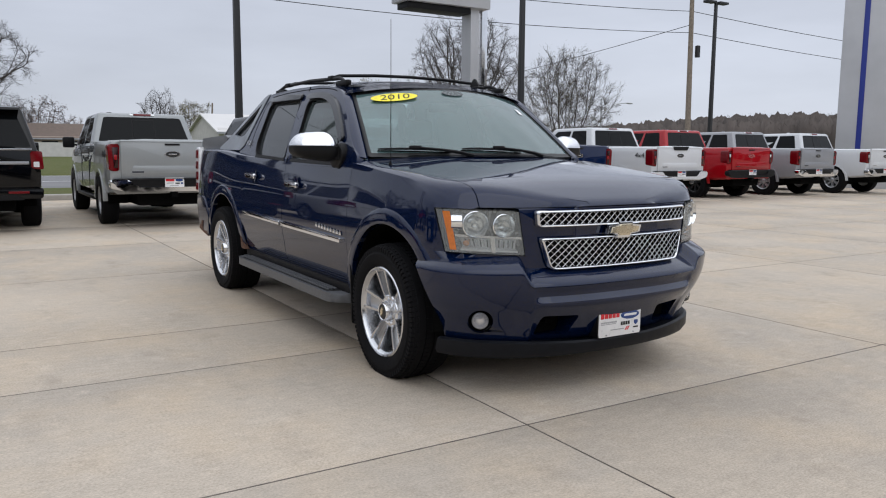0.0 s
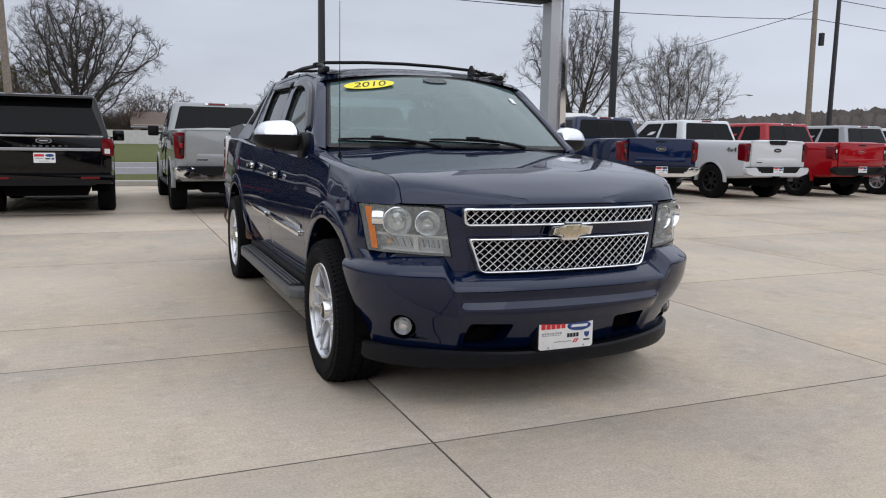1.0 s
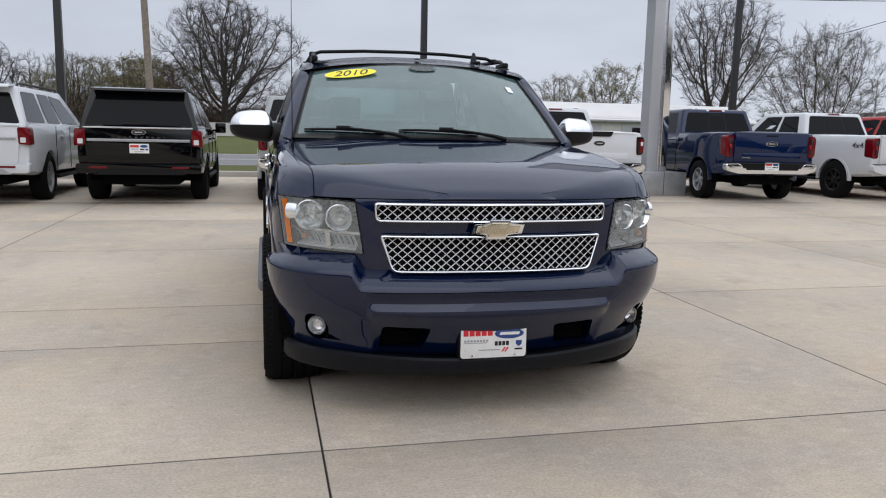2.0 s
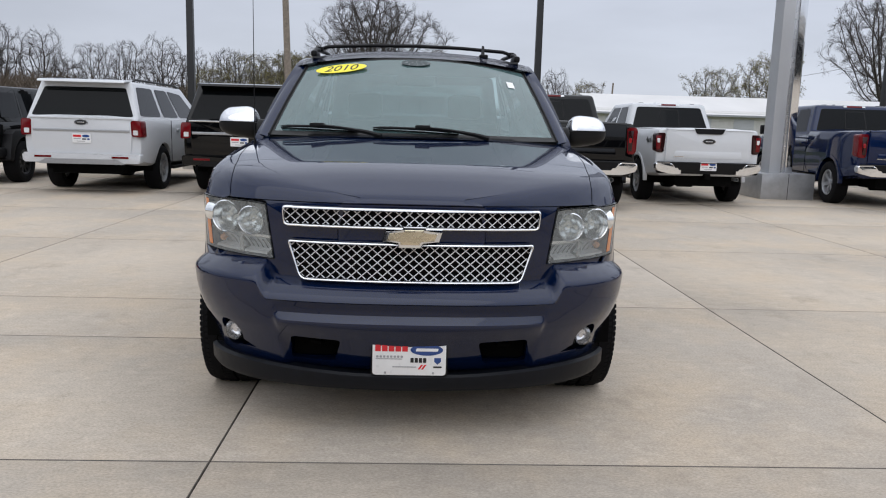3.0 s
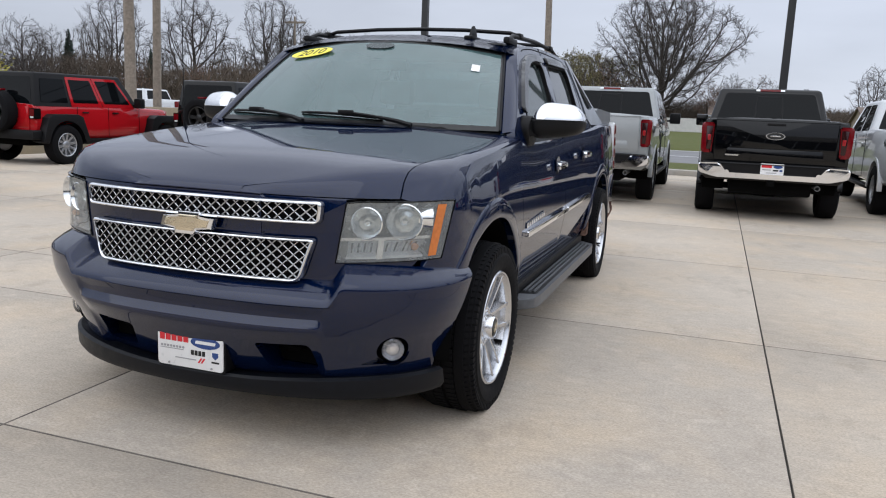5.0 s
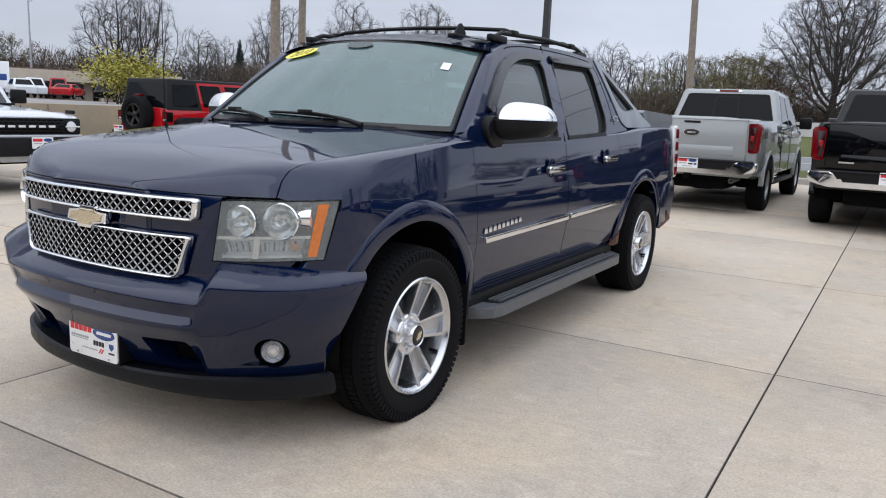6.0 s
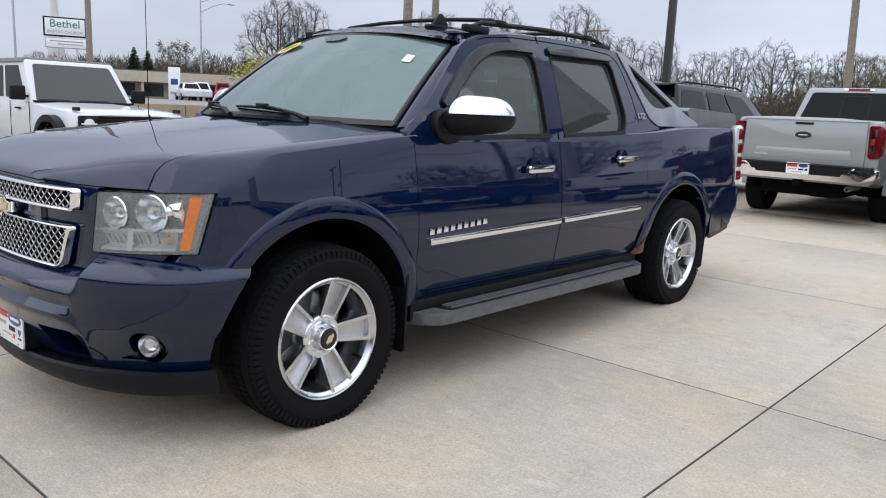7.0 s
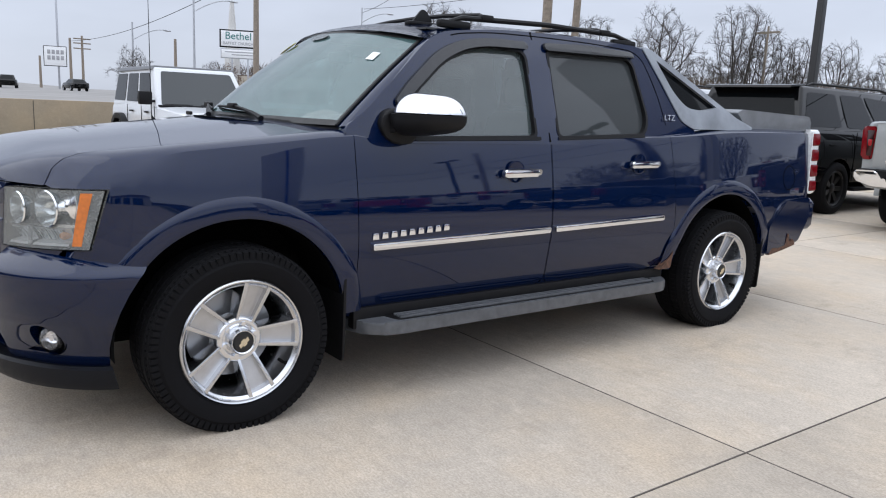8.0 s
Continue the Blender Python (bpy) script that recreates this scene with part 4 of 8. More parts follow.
    add_wheels(car, [(s * 0.80, y) for s in (-1, 1) for y in (0, wb)], 0.40, 0.27, 0.235, 10, rim)
    car.matrix_world = m
    return car


pickup(PAINT_SILVER, "silver crew-cab pickup with chrome bumper, parked by the verge", pose(-0.11, 10.45, 0), field=INK, rim=ALLOY_PAINT, decal=INK)
pickup(PAINT_BLACK, "black crew-cab pickup with chrome bumper, parked by the verge", pose(2.63, 9.6, 0), field=INK, rim=DARK_RIM, mirror=PAINT_BLACK)
pickup(PAINT_WHITE, "white midsize pickup with black lamp surrounds and chrome bumper", pose(5.25, 10.75, 0), decal=INK, scale=0.96, black_lip=True, field=INK, rim=ALLOY_PAINT, lamps="dark", split=True)
pickup(PAINT_BLUE, "deep blue crew-cab pickup with chrome bumper beside the sign pylon", pose(9.18, 10.9, 0, 0, 0, -5), field=INK, spokes=6)
pickup(PAINT_WHITE, "white crew-cab pickup with white bumper and black wheels", pose(12.6, 11.0, 0), bumper=PAINT_WHITE, black_lip=True, rim=DARK_RIM, wheel_r=0.43, decal=INK)
pickup(PAINT_RED, "red crew-cab pickup with black bumper", pose(15.7, 11.2, 0), bumper=PLASTIC, rim=DARK_RIM, lamps="short", field=PAINT_RED)
pickup(PAINT_GREY, "grey crew-cab pickup with chrome bumper and large black wheels", pose(18.8, 11.2, 0), rim=ALLOY_PAINT, wheel_r=0.43)
pickup(PAINT_WHITE, "white crew-cab pickup with chrome bumper", pose(21.9, 10.9, 0), lamps="short", rim=ALLOY_PAINT, wheel_r=0.43)
big_suv(PAINT_BLACK, "black three-row suv with chrome strip on its liftgate", pose(-3.0, 10.65, 0))
big_suv(PAINT_WHITE, "white three-row suv with grey name bar on its liftgate", pose(-5.6, 10.5, 0), accent=PAINT_WHITE)
open_suv(PAINT_DARK, "black off-road suv with spare wheel on its tailgate", pose(-8.4, 11.2, 0), roof=PAINT_DARK)
open_suv(PAINT_JEEP_RED, "bright red four-door off-road suv with black hard top", pose(-11.4, 8.9, 0), rim=ALLOY_PAINT)


def trail_suv_front(m):
    """A white boxy trail SUV seen from the front: wide grille with round lamps, black flares, grey hard top."""
    car = thing("boxy_suv", "white boxy suv with black grille and round lamps", "suv")
    wb, tail = 2.95, -0.80
    paint = PAINT_WHITE
    st = [(tail, 0.80, 0.62, 1.17), (tail + 0.04, 0.86, 0.55, 1.20), (0.6, 0.87, 0.50, 1.20), (1.75, 0.87, 0.50, 1.19), (1.9, 0.87, 0.52, 1.17), (3.3, 0.865, 0.55, 1.10), (3.60, 0.85, 0.62, 1.06), (3.64, 0.83, 0.66, 1.02)]
    part("body", carve(body_loft(st, 0.03), [arch_cut(s * 0.45, s * 1.2, y, 0.43, 0.50) for s in (-1, 1) for y in (0, wb)]), paint, car)
    bot = [(-0.83, tail + 0.02, 1.18), (0.83, tail + 0.02, 1.18), (0.82, 2.02, 1.16), (-0.82, 2.02, 1.16)]
    top = [(-0.72, tail + 0.10, 1.82), (0.72, tail + 0.10, 1.82), (0.70, 1.52, 1.83), (-0.70, 1.52, 1.83)]
    part("cabin", hexa(bot, top, 0.045), paint, car)
    part("hard_top", hexa([(-0.75, tail + 0.06, 1.78), (0.75, tail + 0.06, 1.78), (0.735, 1.50, 1.795), (-0.735, 1.50, 1.795)], [(-0.71, tail + 0.12, 1.852), (0.71, tail + 0.12, 1.852), (0.69, 1.45, 1.862), (-0.69, 1.45, 1.862)], 0.03), GREY_PLASTIC, car, "dark grey hard top")
    right, left = (bot[1], bot[2], top[2], top[1]), (bot[3], bot[0], top[0], top[3])
    for q, flip in ((right, False), (left, True)):
        for u0, u1, c in ((0.03, 0.30, 0.0), (0.345, 0.60, 0.0), (0.64, 0.93, 0.05)):
            uv = [(u0, 0.10), (u1, 0.10), (u1 - c, 0.86), (u0, 0.86)]
            part("side_window", pane_on(q, rounded([((1 - u) if flip else u, v) for u, v in uv], 0.02), 0.006, 0.008), PRIVACY, car)
    screen = (bot[2], bot[3], top[3], top[2])
    part("windscreen", pane_on(screen, rounded([(0.055, 0.06), (0.945, 0.06), (0.925, 0.90), (0.075, 0.90)], 0.04), 0.006), REAR_TINT, car, "dark windscreen")
    for u in (0.25, 0.62):
        part("wiper", pane_on(screen, [(u - 0.16, 0.05), (u + 0.12, 0.05), (u + 0.12, 0.075), (u - 0.16, 0.075)], 0.02, 0.012), PLASTIC, car)
    part("cowl", box((-0.78, 1.92, 1.17), (0.78, 2.10, 1.205), 0.01), PLASTIC, car)
    g = part("grille", prism(rounded([(-0.80, 0.80), (0.80, 0.80), (0.80, 1.03), (-0.80, 1.03)], 0.03), 3.62, 3.685, "y", 0.012), PLASTIC, car, "black grille with raised white letters and round lamps")
    for r in range(5):
        for k in range(13):
            x = -0.50 + k * 0.083 + (0.04 if r % 2 else 0.0)
            part("grille_slot", prism(rounded([(x - 0.032, 0.825 + 0.042 * r), (x + 0.032, 0.825 + 0.042 * r), (x + 0.032, 0.843 + 0.042 * r), (x - 0.032, 0.843 + 0.042 * r)], 0.004, 2), 3.676, 3.689, "y"), DEEP, g)
    part("letter_band", box((-0.46, 3.68, 0.893), (0.46, 3.692, 0.937), 0.003), PLASTIC, g)
    for k in range(6):
        x = -0.36 + 0.144 * k
        part("raised_letter", box((x - 0.048, 3.688, 0.90), (x + 0.048, 3.70, 0.93), 0.003), PLATE_WHITE, g)
    for s in (-1, 1):
        ringl = lathe([(3.66, 0.095), (3.70, 0.10), (3.706, 0.088), (3.685, 0.078), (3.68, 0.0)], 28, (s * 0.66, 0, 0.915), "y")
        hl = part("headlamp", ringl, PLASTIC, car, "round headlamp")
        part("lamp_lens", lathe([(3.688, 0.076), (3.697, 0.05), (3.70, 0.0)], 24, (s * 0.66, 0, 0.915), "y"), LAMP_CLEAR, hl)
        part("lamp_bar", box((s * 0.56, 3.695, 0.905), (s * 0.78, 3.71, 0.925), 0.003), PLATE_WHITE, hl)
        part("hood_grab", box((s * 0.74, 3.42, 1.09), (s * 0.79, 3.60, 1.145), 0.015), PLASTIC, car)
        for y in (0, wb):
            inner = [(y + 0.50 * math.cos(a), 0.43 + 0.50 * math.sin(a)) for a in [math.pi * k / 18 for k in range(19)]]
            outer = [(y + 0.60 * math.cos(a), 0.43 + 0.585 * math.sin(a)) for a in [math.pi * k / 18 for k in range(18, -1, -1)]]
            part("fender_flare", prism(inner + outer, s * 0.80, s * 0.965, "x", 0.015), PLASTIC, car)
            part("wheel_well", half_drum(s * 0.46, s * 0.85, y, 0.43, 0.495), DEEP, car)
        for y0 in (0.40, 1.30, 2.08):
            part("door_seam", box((s * 0.864, y0, 0.55), (s * 0.874, y0 + 0.008, 1.18)), DEEP, car)
        for y0 in (0.62, 1.55):
            part("door_handle", box((s * 0.865, y0, 1.06), (s * 0.895, y0 + 0.18, 1.09), 0.008), PLASTIC, car)
        part("step_rail", box((s * 0.72, 0.56, 0.40), (s * 0.88, 2.4, 0.48), 0.02), PLASTIC, car)
    part("lip", box((-0.82, 3.60, 0.765), (0.82, 3.695, 0.80), 0.01), paint, car)
    part("bumper", prism(rounded([(-0.92, 0.52), (0.92, 0.52), (0.95, 0.76), (-0.95, 0.76)], 0.04), 3.56, 3.86, "y", 0.04), PLASTIC, car, "black plastic front bumper")
    part("skid_plate", prism(rounded([(-0.45, 0.44), (0.45, 0.44), (0.5, 0.56), (-0.5, 0.56)], 0.02), 3.60, 3.80, "y", 0.02), STEEL, car)
    dealer_plate(car, pose(-0.10, 3.875, 0.70) @ Matrix.Rotation(math.pi, 4, "Z"))
    part("chassis", box((-0.5, tail + 0.1, 0.38), (0.5, 3.4, 0.62), 0.03), DEEP, car)
    side_mirror(car, 0.80, 1.88, 1.30, PLASTIC)
    add_wheels(car, [(s * 0.84, y) for s in (-1, 1) for y in (0, wb)], 0.42, 0.28, 0.225, 8, DARK_RIM)
    car.matrix_world = m
    return car


trail_suv_front(pose(-11.35, 3.45, 0, 0, 0, -90))
pickup(PAINT_WHITE, "white pickup on the road past the lot", pose(-25.4, 31.0, 0, 0, 0, 84), rim=DARK_RIM, group="trucks on the road")


def street_car(paint, label, m, h=1.45):
    """A small far-off saloon or van parked by the shops."""
    car = thing("parked_car", label, "car", "cars by the shops")
    part("body", body_loft([(-2.2, 0.74, 0.35, 0.78), (-2.05, 0.84, 0.30, 0.92), (0, 0.88, 0.28, 0.96), (1.5, 0.87, 0.28, 0.88), (2.1, 0.80, 0.30, 0.76), (2.25, 0.70, 0.36, 0.66)], 0.02), paint, car)
    bot = [(-0.78, -1.7, 0.9), (0.78, -1.7, 0.9), (0.78, 1.0, 0.88), (-0.78, 1.0, 0.88)]
    top = [(-0.60, -1.1, h), (0.60, -1.1, h), (0.60, 0.25, h), (-0.60, 0.25, h)]
    part("cabin", hexa(bot, top, 0.05), paint, car)
    for q in ((bot[1], bot[2], top[2], top[1]), (bot[3], bot[0], top[0], top[3]), (bot[0], bot[1], top[1], top[0]), (bot[2], bot[3], top[3], top[2])):
        part("window", pane_on(q, rounded([(0.08, 0.12), (0.92, 0.12), (0.88, 0.86), (0.12, 0.86)], 0.04)), PRIVACY, car)
    add_wheels(car, [(s * 0.78, y) for s in (-1, 1) for y in (-1.3, 1.35)], 0.32, 0.2, 0.2, 5, ALLOY_PAINT)
    car.matrix_world = m
    return car


street_car(PAINT_WHITE, "small white car parked before the shops", pose(-58.4, 33.4, 1.12, 0, 0, 70))
street_car(PAINT_WHITE, "white car parked before the shops", pose(-60.3, 35.6, 1.12, 0, 0, 66), 1.6)
street_car(PAINT_JEEP_RED, "low bright red car parked before the shops", pose(-60.6, 39.0, 1.12, 0, 0, 40), 1.25)
street_car(PAINT_RED, "dark red van parked before the shops", pose(-64.6, 40.6, 1.12, 0, 0, 60), 1.8)
street_car(PAINT_DARK, "dark car far along the raised street", pose(-90.2, 10.6, 1.45, 0, 0, 80), 1.4)
street_car(PAINT_BLACK, "black car far along the raised street", pose(-89.5, 17.0, 1.45, 0, 0, 95), 1.3)
street_car(PAINT_DARK, "dark car parked before the shops", pose(-58.6, 41.2, 1.0, 0, 0, 50))

# ---- the dark blue pickup in the middle: front axle at the origin, nose towards -y, driver's side at +x ----
truck = thing("crew_cab_pickup", "dark navy four-door pickup, chrome mirrors, year sticker on windscreen, rusty arches", "pickup truck")
HUB, ARCH = 0.388, 0.495


def nose_curve(x, front, depth, half, power=2.4):
    """The plan of the nose: y at a distance x from the middle."""
    r = min(abs(x) / half, 1.0)
    return front + depth * (1 - (1 - r ** power) ** (1 / power))


def face_y(x):
    return nose_curve(x, -0.865, 0.55, 0.965)


def bumper_y(x):
    return nose_curve(x, -0.955, 0.62, 0.970, 2.15)


def lamp_patch(x0, x1, zlo, zhi, out, s, n=14, m=6):
    """Rows of points of a curved panel on the nose between two distances from the middle."""
    rows = []
    for j in range(m + 1):
        row = []
        for i in range(n + 1):
            x = x0 + (x1 - x0) * math.sin(math.pi / 2 * i / n) if x1 > 0.85 else x0 + (x1 - x0) * i / n
            z = zlo(x) + (zhi(x) - zlo(x)) * j / m
            d = (face_y(x + 0.003) - face_y(x - 0.003)) / 0.006 if x < 0.96 else 6.0
            nn = Vector((d, -1, 0)).normalized()
            x += 0.034 * (z - 0.80) / 0.22 * max(0.0, 0.93 - x) / 0.35
            x -= 0.030 * max(0.0, (1.0 - z) / 0.23) * max(0.0, (x - 0.72) / 0.22)
            row.append((s * (x + nn.x * out), face_y(x) + nn.y * out, z))
        rows.append(row)
    return rows


def lamp_block(s):
    """The pocket that a headlamp sits in."""
    loops = []
    for out in (0.10, -0.075):
        r = lamp_patch(0.578, 0.940, lo_edge, lambda x: hi_edge(x) + (0.012 if x < 0.775 else 0.001), out, s, 14, 1)
        loops.append(r[0] + list(reversed(r[1])))
    return rings(loops, closed=True)


lo_edge = lambda x: line([(0.565, 0.764), (0.75, 0.772), (0.95, 0.780)], x)
hi_edge = lambda x: line([(0.590, 0.994), (0.64, 1.001), (0.95, 1.006)], x)
TOP = [(-0.87, 1.00), (-0.862, 1.022), (-0.840, 1.044), (-0.76, 1.082), (-0.69, 1.108), (-0.62, 1.122), (-0.50, 1.134), (-0.2, 1.165), (0.2, 1.205), (0.55, 1.235), (0.70, 1.215), (1.6, 1.225), (2.5, 1.25), (2.9, 1.265), (3.4, 1.295), (4.3, 1.30), (4.45, 1.29)]
WIDE = [(-0.31, 0.965), (0.0, 0.982), (0.35, 0.974), (0.8, 0.968), (1.8, 0.968), (2.6, 0.970), (3.3, 0.984), (3.8, 0.975), (4.2, 0.955), (4.38, 0.93), (4.46, 0.88)]


def half_width(y):
    if y < -0.315:
        d = (y + 0.865) / 0.55
        return max(0.30, 0.965 * (1 - (1 - max(d, 0.0)) ** 2.4) ** (1 / 2.4))
    return curve(WIDE, y)


def hero_section(y):
    w, t = half_width(y), curve(TOP, y)
    b = line([(-0.87, 0.66), (-0.5, 0.60), (-0.3, 0.36), (3.75, 0.36), (3.85, 0.43), (4.28, 0.50), (4.46, 0.66)], y)
    dome = line([(-0.87, 0.0), (-0.80, 0.002), (-0.55, 0.022), (0.5, 0.035), (0.56, 0.02)], y)
    k = line([(-0.62, 0.30), (-0.2, 1.0)], y)
    e = min(0.05, 0.25 * (t - b)) * k
    half = [(0.0, b), (0.84 * w, b), (0.925 * w, b + 0.03), (0.962 * w, b + 0.12), (0.985 * w, 0.62), (0.998 * w, 0.70), (w, 0.78), ((1 - 0.002 * k) * w, 0.86), ((1 - 0.008 * k) * w, 0.94), ((1 - 0.015 * k) * w, 1.0 if t > 1.03 else t - 0.03),
            (w - 0.042 * k, t - e), (w - 0.049 * k, t - 0.4 * e), (w - 0.068 * k, t - 0.1 * e), (w - 0.115 * k, t + 0.004 * k), (0.70 * w, t + 0.58 * dome), (0.56 * w, t + 0.92 * dome), (0.46 * w, t + 1.16 * dome), (0.25 * w, t + 1.42 * dome), (0.0, t + 1.5 * dome)]
    kk = (k - 0.30) / 0.70
    if kk < 1.0:
        base = min(1.014, t)
        roll = {9: (0.997 * w, min(1.0, t - 0.01)), 10: (w - 0.016, base), 11: (w - 0.045, base + 0.55 * (t - base)), 12: (w - 0.085, base + 0.85 * (t - base)), 13: (w - 0.14, base + 1.0 * (t - base))}
        half = [(roll[i][0] + (x - roll[i][0]) * kk, roll[i][1] + (z - roll[i][1]) * kk) if i in roll else (x, z) for i, (x, z) in enumerate(half)]
    zmax = t - e
    half = [(x, min(z, zmax) if i in (4, 5, 6, 7, 8, 9) else z) for i, (x, z) in enumerate(half)]
    return [(x, y, z) for x, z in half] + [(-x, y, z) for x, z in reversed(half[1:-1])]


STATIONS = [-0.865, -0.861, -0.85, -0.835, -0.81, -0.78, -0.74, -0.69, -0.63, -0.56, -0.48, -0.40, -0.315] + [-0.2 + 0.15 * k for k in range(29)] + [4.10, 4.2, 4.28, 4.34, 4.39, 4.43, 4.455]


def front_door(grow):
    g = grow
    return rounded([(0.555 - g, 0.43 - g), (1.735 + g, 0.43 - g), (1.728 + g, 1.35), (0.535 - g, 1.35)], 0.06)


def rear_door(grow):
    g = grow
    return rounded([(1.745 - g, 0.43 - g), (2.66 + g, 0.43 - g), (2.79 + g, 0.62), (2.765 + g, 0.95), (2.70 + g, 1.40), (1.738 - g, 1.40)], [0.06, 0.08, 0.2, 0.1, 0.02, 0.02])


def hood_shape(grow):
    g = grow
    rim = [(0.0, -1.1), (0.772 + g, -1.1)]
    pts = rim + [(0.782 + g, -0.60), (0.800 + g, -0.45), (0.838 + g, -0.20), (0.862 + g, 0.05), (0.845 + g, 0.50 + g)]
    return [(-x, y) for x, y in reversed(pts)] + pts[1:]


def bare_body():
    return rings([hero_section(y) for y in STATIONS], closed=True)


def panel(bm, keep):
    return carve(bm, keep, "INTERSECT")


arches = lambda: [arch_cut(s * 0.58, s * 1.3, y, HUB, ARCH) for s in (-1, 1) for y in (0.0, 3.302)]
cavity = lambda: [box((-0.80, 0.62, 0.55), (0.80, 2.75, 1.6)), box((-0.74, 3.30, 0.85), (0.74, 4.40, 1.6))]
shell = carve(bare_body(), arches() + cavity() + [lamp_block(s) for s in (-1, 1)] + [prism(front_door(0.004), s * 0.84, s * 1.2, "x") for s in (-1, 1)] + [prism(rear_door(0.004), s * 0.84, s * 1.2, "x") for s in (-1, 1)]
              + [prism(hood_shape(0.004), 1.008, 1.4, "z")])
part("body", shell, PAINT_NAVY, truck, "navy clear-coated body with rust by the rear arch", 30)
hood = part("hood", panel(bare_body(), [prism(hood_shape(0.0), 1.012, 1.4, "z")]), PAINT_NAVY, truck, "", 24)
for s in (-1, 1):
    for name, shape in (("front_door", front_door), ("rear_door", rear_door)):
        d = part(name, carve(panel(bare_body(), [prism(shape(0.0), s * 0.86, s * 1.2, "x")]), arches()), PAINT_NAVY, truck, "", 30)
        y0, y1, z0, z1 = (0.615, 1.715, 0.706, 0.722) if name == "front_door" else (1.755, 2.66, 0.724, 0.742)
        strip = prism(rounded([(y0, z0), (y1, z1), (y1, z1 + 0.030), (y0, z0 + 0.030)], 0.006), s * 0.955, s * 0.988, "x", 0.004)
        part("chrome_strip", strip, CHROME, d, "chrome strip along the door")
        hy, hz = (1.37, 1.045) if name == "front_door" else (2.33, 1.08)
        cup = lathe([(s * 0.938, 0.0), (s * 0.950, 0.055), (s * 0.9535, 0.060), (s * 0.9545, 0.052), (s * 0.943, 0.0)], 24, (0, hy + 0.10, hz))
        part("handle_cup", cup, PAINT_NAVY, d)
        grip = prism(rounded([(hy, hz - 0.024), (hy + 0.235, hz - 0.022), (hy + 0.235, hz + 0.016), (hy, hz + 0.016)], 0.014), s * 0.962, s * 0.991, "x", 0.009, segments=3)
        h = part("door_handle", grip, CHROME, d, "chrome door handle")
        lock = lathe([(s * 0.935, 0.016), (s * 0.972, 0.016), (s * 0.972, 0.0)], 16, (0, hy + 0.252, hz))
        part("lock_cap", lock, CHROME, h)

# wheel wells, arch lips, flaps
for y in (0.0, 3.302):
    for s in (-1, 1):
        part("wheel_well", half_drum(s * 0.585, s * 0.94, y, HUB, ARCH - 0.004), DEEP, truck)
        flare = []
        for q, d in ((ARCH - 0.003, -0.09), (ARCH - 0.003, 0.0015), (ARCH + 0.002, 0.0045), (ARCH + 0.014, 0.0052), (ARCH + 0.050, 0.0052), (ARCH + 0.062, 0.0045), (ARCH + 0.070, 0.0025), (ARCH + 0.080, 0.0002), (ARCH + 0.092, -0.008)):
            row = []
            for k in range(37):
                a = math.pi * ((0.02 if y > 1 else 0.02) + (0.96 if y > 1 else 0.80) * k / 36)
                yy, zz = y + q * math.cos(a), HUB + q * math.sin(a)
                tuck = 0.04 * max(0.0, (0.60 - zz) / 0.24)
                row.append((s * (half_width(yy) * (1.0 - tuck) + d - 0.007 * max(0.0, (zz - 0.86) / 0.1)), yy, zz))
            flare.append(row)
        part("arch_flare", rings(flare), PAINT_NAVY, truck, "", 50)
        flap = prism(rounded([(s * 0.70, 0.20), (s * 0.965, 0.20), (s * 0.975, 0.62), (s * 0.70, 0.62)], 0.02), y + 0.475, y + 0.487, "y", 0.003)
        part("mud_flap", flap, PLASTIC, truck, "black mud flap behind the wheel")

# cab above the belt line
def lean(z):
    """Half width of the cab's side at a height."""
    k = (z - 1.18) / 0.60
    return 0.927 - 0.155 * k - 0.055 * max(k, 0) ** 2.2


def flat_tris(bm):
    """Cuts the faces of a flat panel into triangles before it is bent."""
    bmesh.ops.triangulate(bm, faces=bm.faces)
    return bm


def leaned(bm, s, outer=0.0):
    """Takes a flat panel, built round x = 0, out to the side s."""
    for v in bm.verts:
        v.co.x = s * (lean(v.co.z) + outer + v.co.x)
    return bm


FRAME = rounded([(0.50, 1.185), (0.50, 1.255), (0.62, 1.325), (0.80, 1.487), (1.02, 1.675), (1.13, 1.725), (1.5, 1.768), (2.1, 1.780), (2.60, 1.764), (2.70, 1.72), (2.80, 1.55), (2.99, 1.29), (2.99, 1.185)], [0.01, 0.04, 0.1, 0.1, 0.1, 0.12, 0.15, 0.2, 0.06, 0.06, 0.1, 0.06, 0.01], 4)
WINDOW_F = rounded([(0.83, 1.212), (1.632, 1.226), (1.642, 1.662), (1.36, 1.676), (1.12, 1.60), (0.86, 1.385)], [0.04, 0.03, 0.05, 0.1, 0.12, 0.1], 5)
WINDOW_R = rounded([(1.792, 1.226), (2.50, 1.248), (2.545, 1.335), (2.495, 1.685), (1.808, 1.678)], [0.04, 0.06, 0.08, 0.06, 0.03], 5)


def inset(points, d):
    c = sum((Vector(p) for p in points), Vector((0, 0))) / len(points)
    return [tuple(c + (Vector(p) - c) * (1 - d / (Vector(p) - c).length)) for p in points]


def screen_point(u, v):
    """A point of the windscreen: u across from -1 to 1, v from the cowl up."""
    x = u * (0.832 - 0.145 * v)
    y = 0.50 + 0.545 * v - (1 - u * u) * (0.20 - 0.055 * v)
    z = 1.254 + 0.428 * v + 0.012 * math.sin(math.pi * v) + (0.056 * v + 0.016 * math.sin(math.pi * v)) * (1 - u * u)
    return Vector((x, y, z))


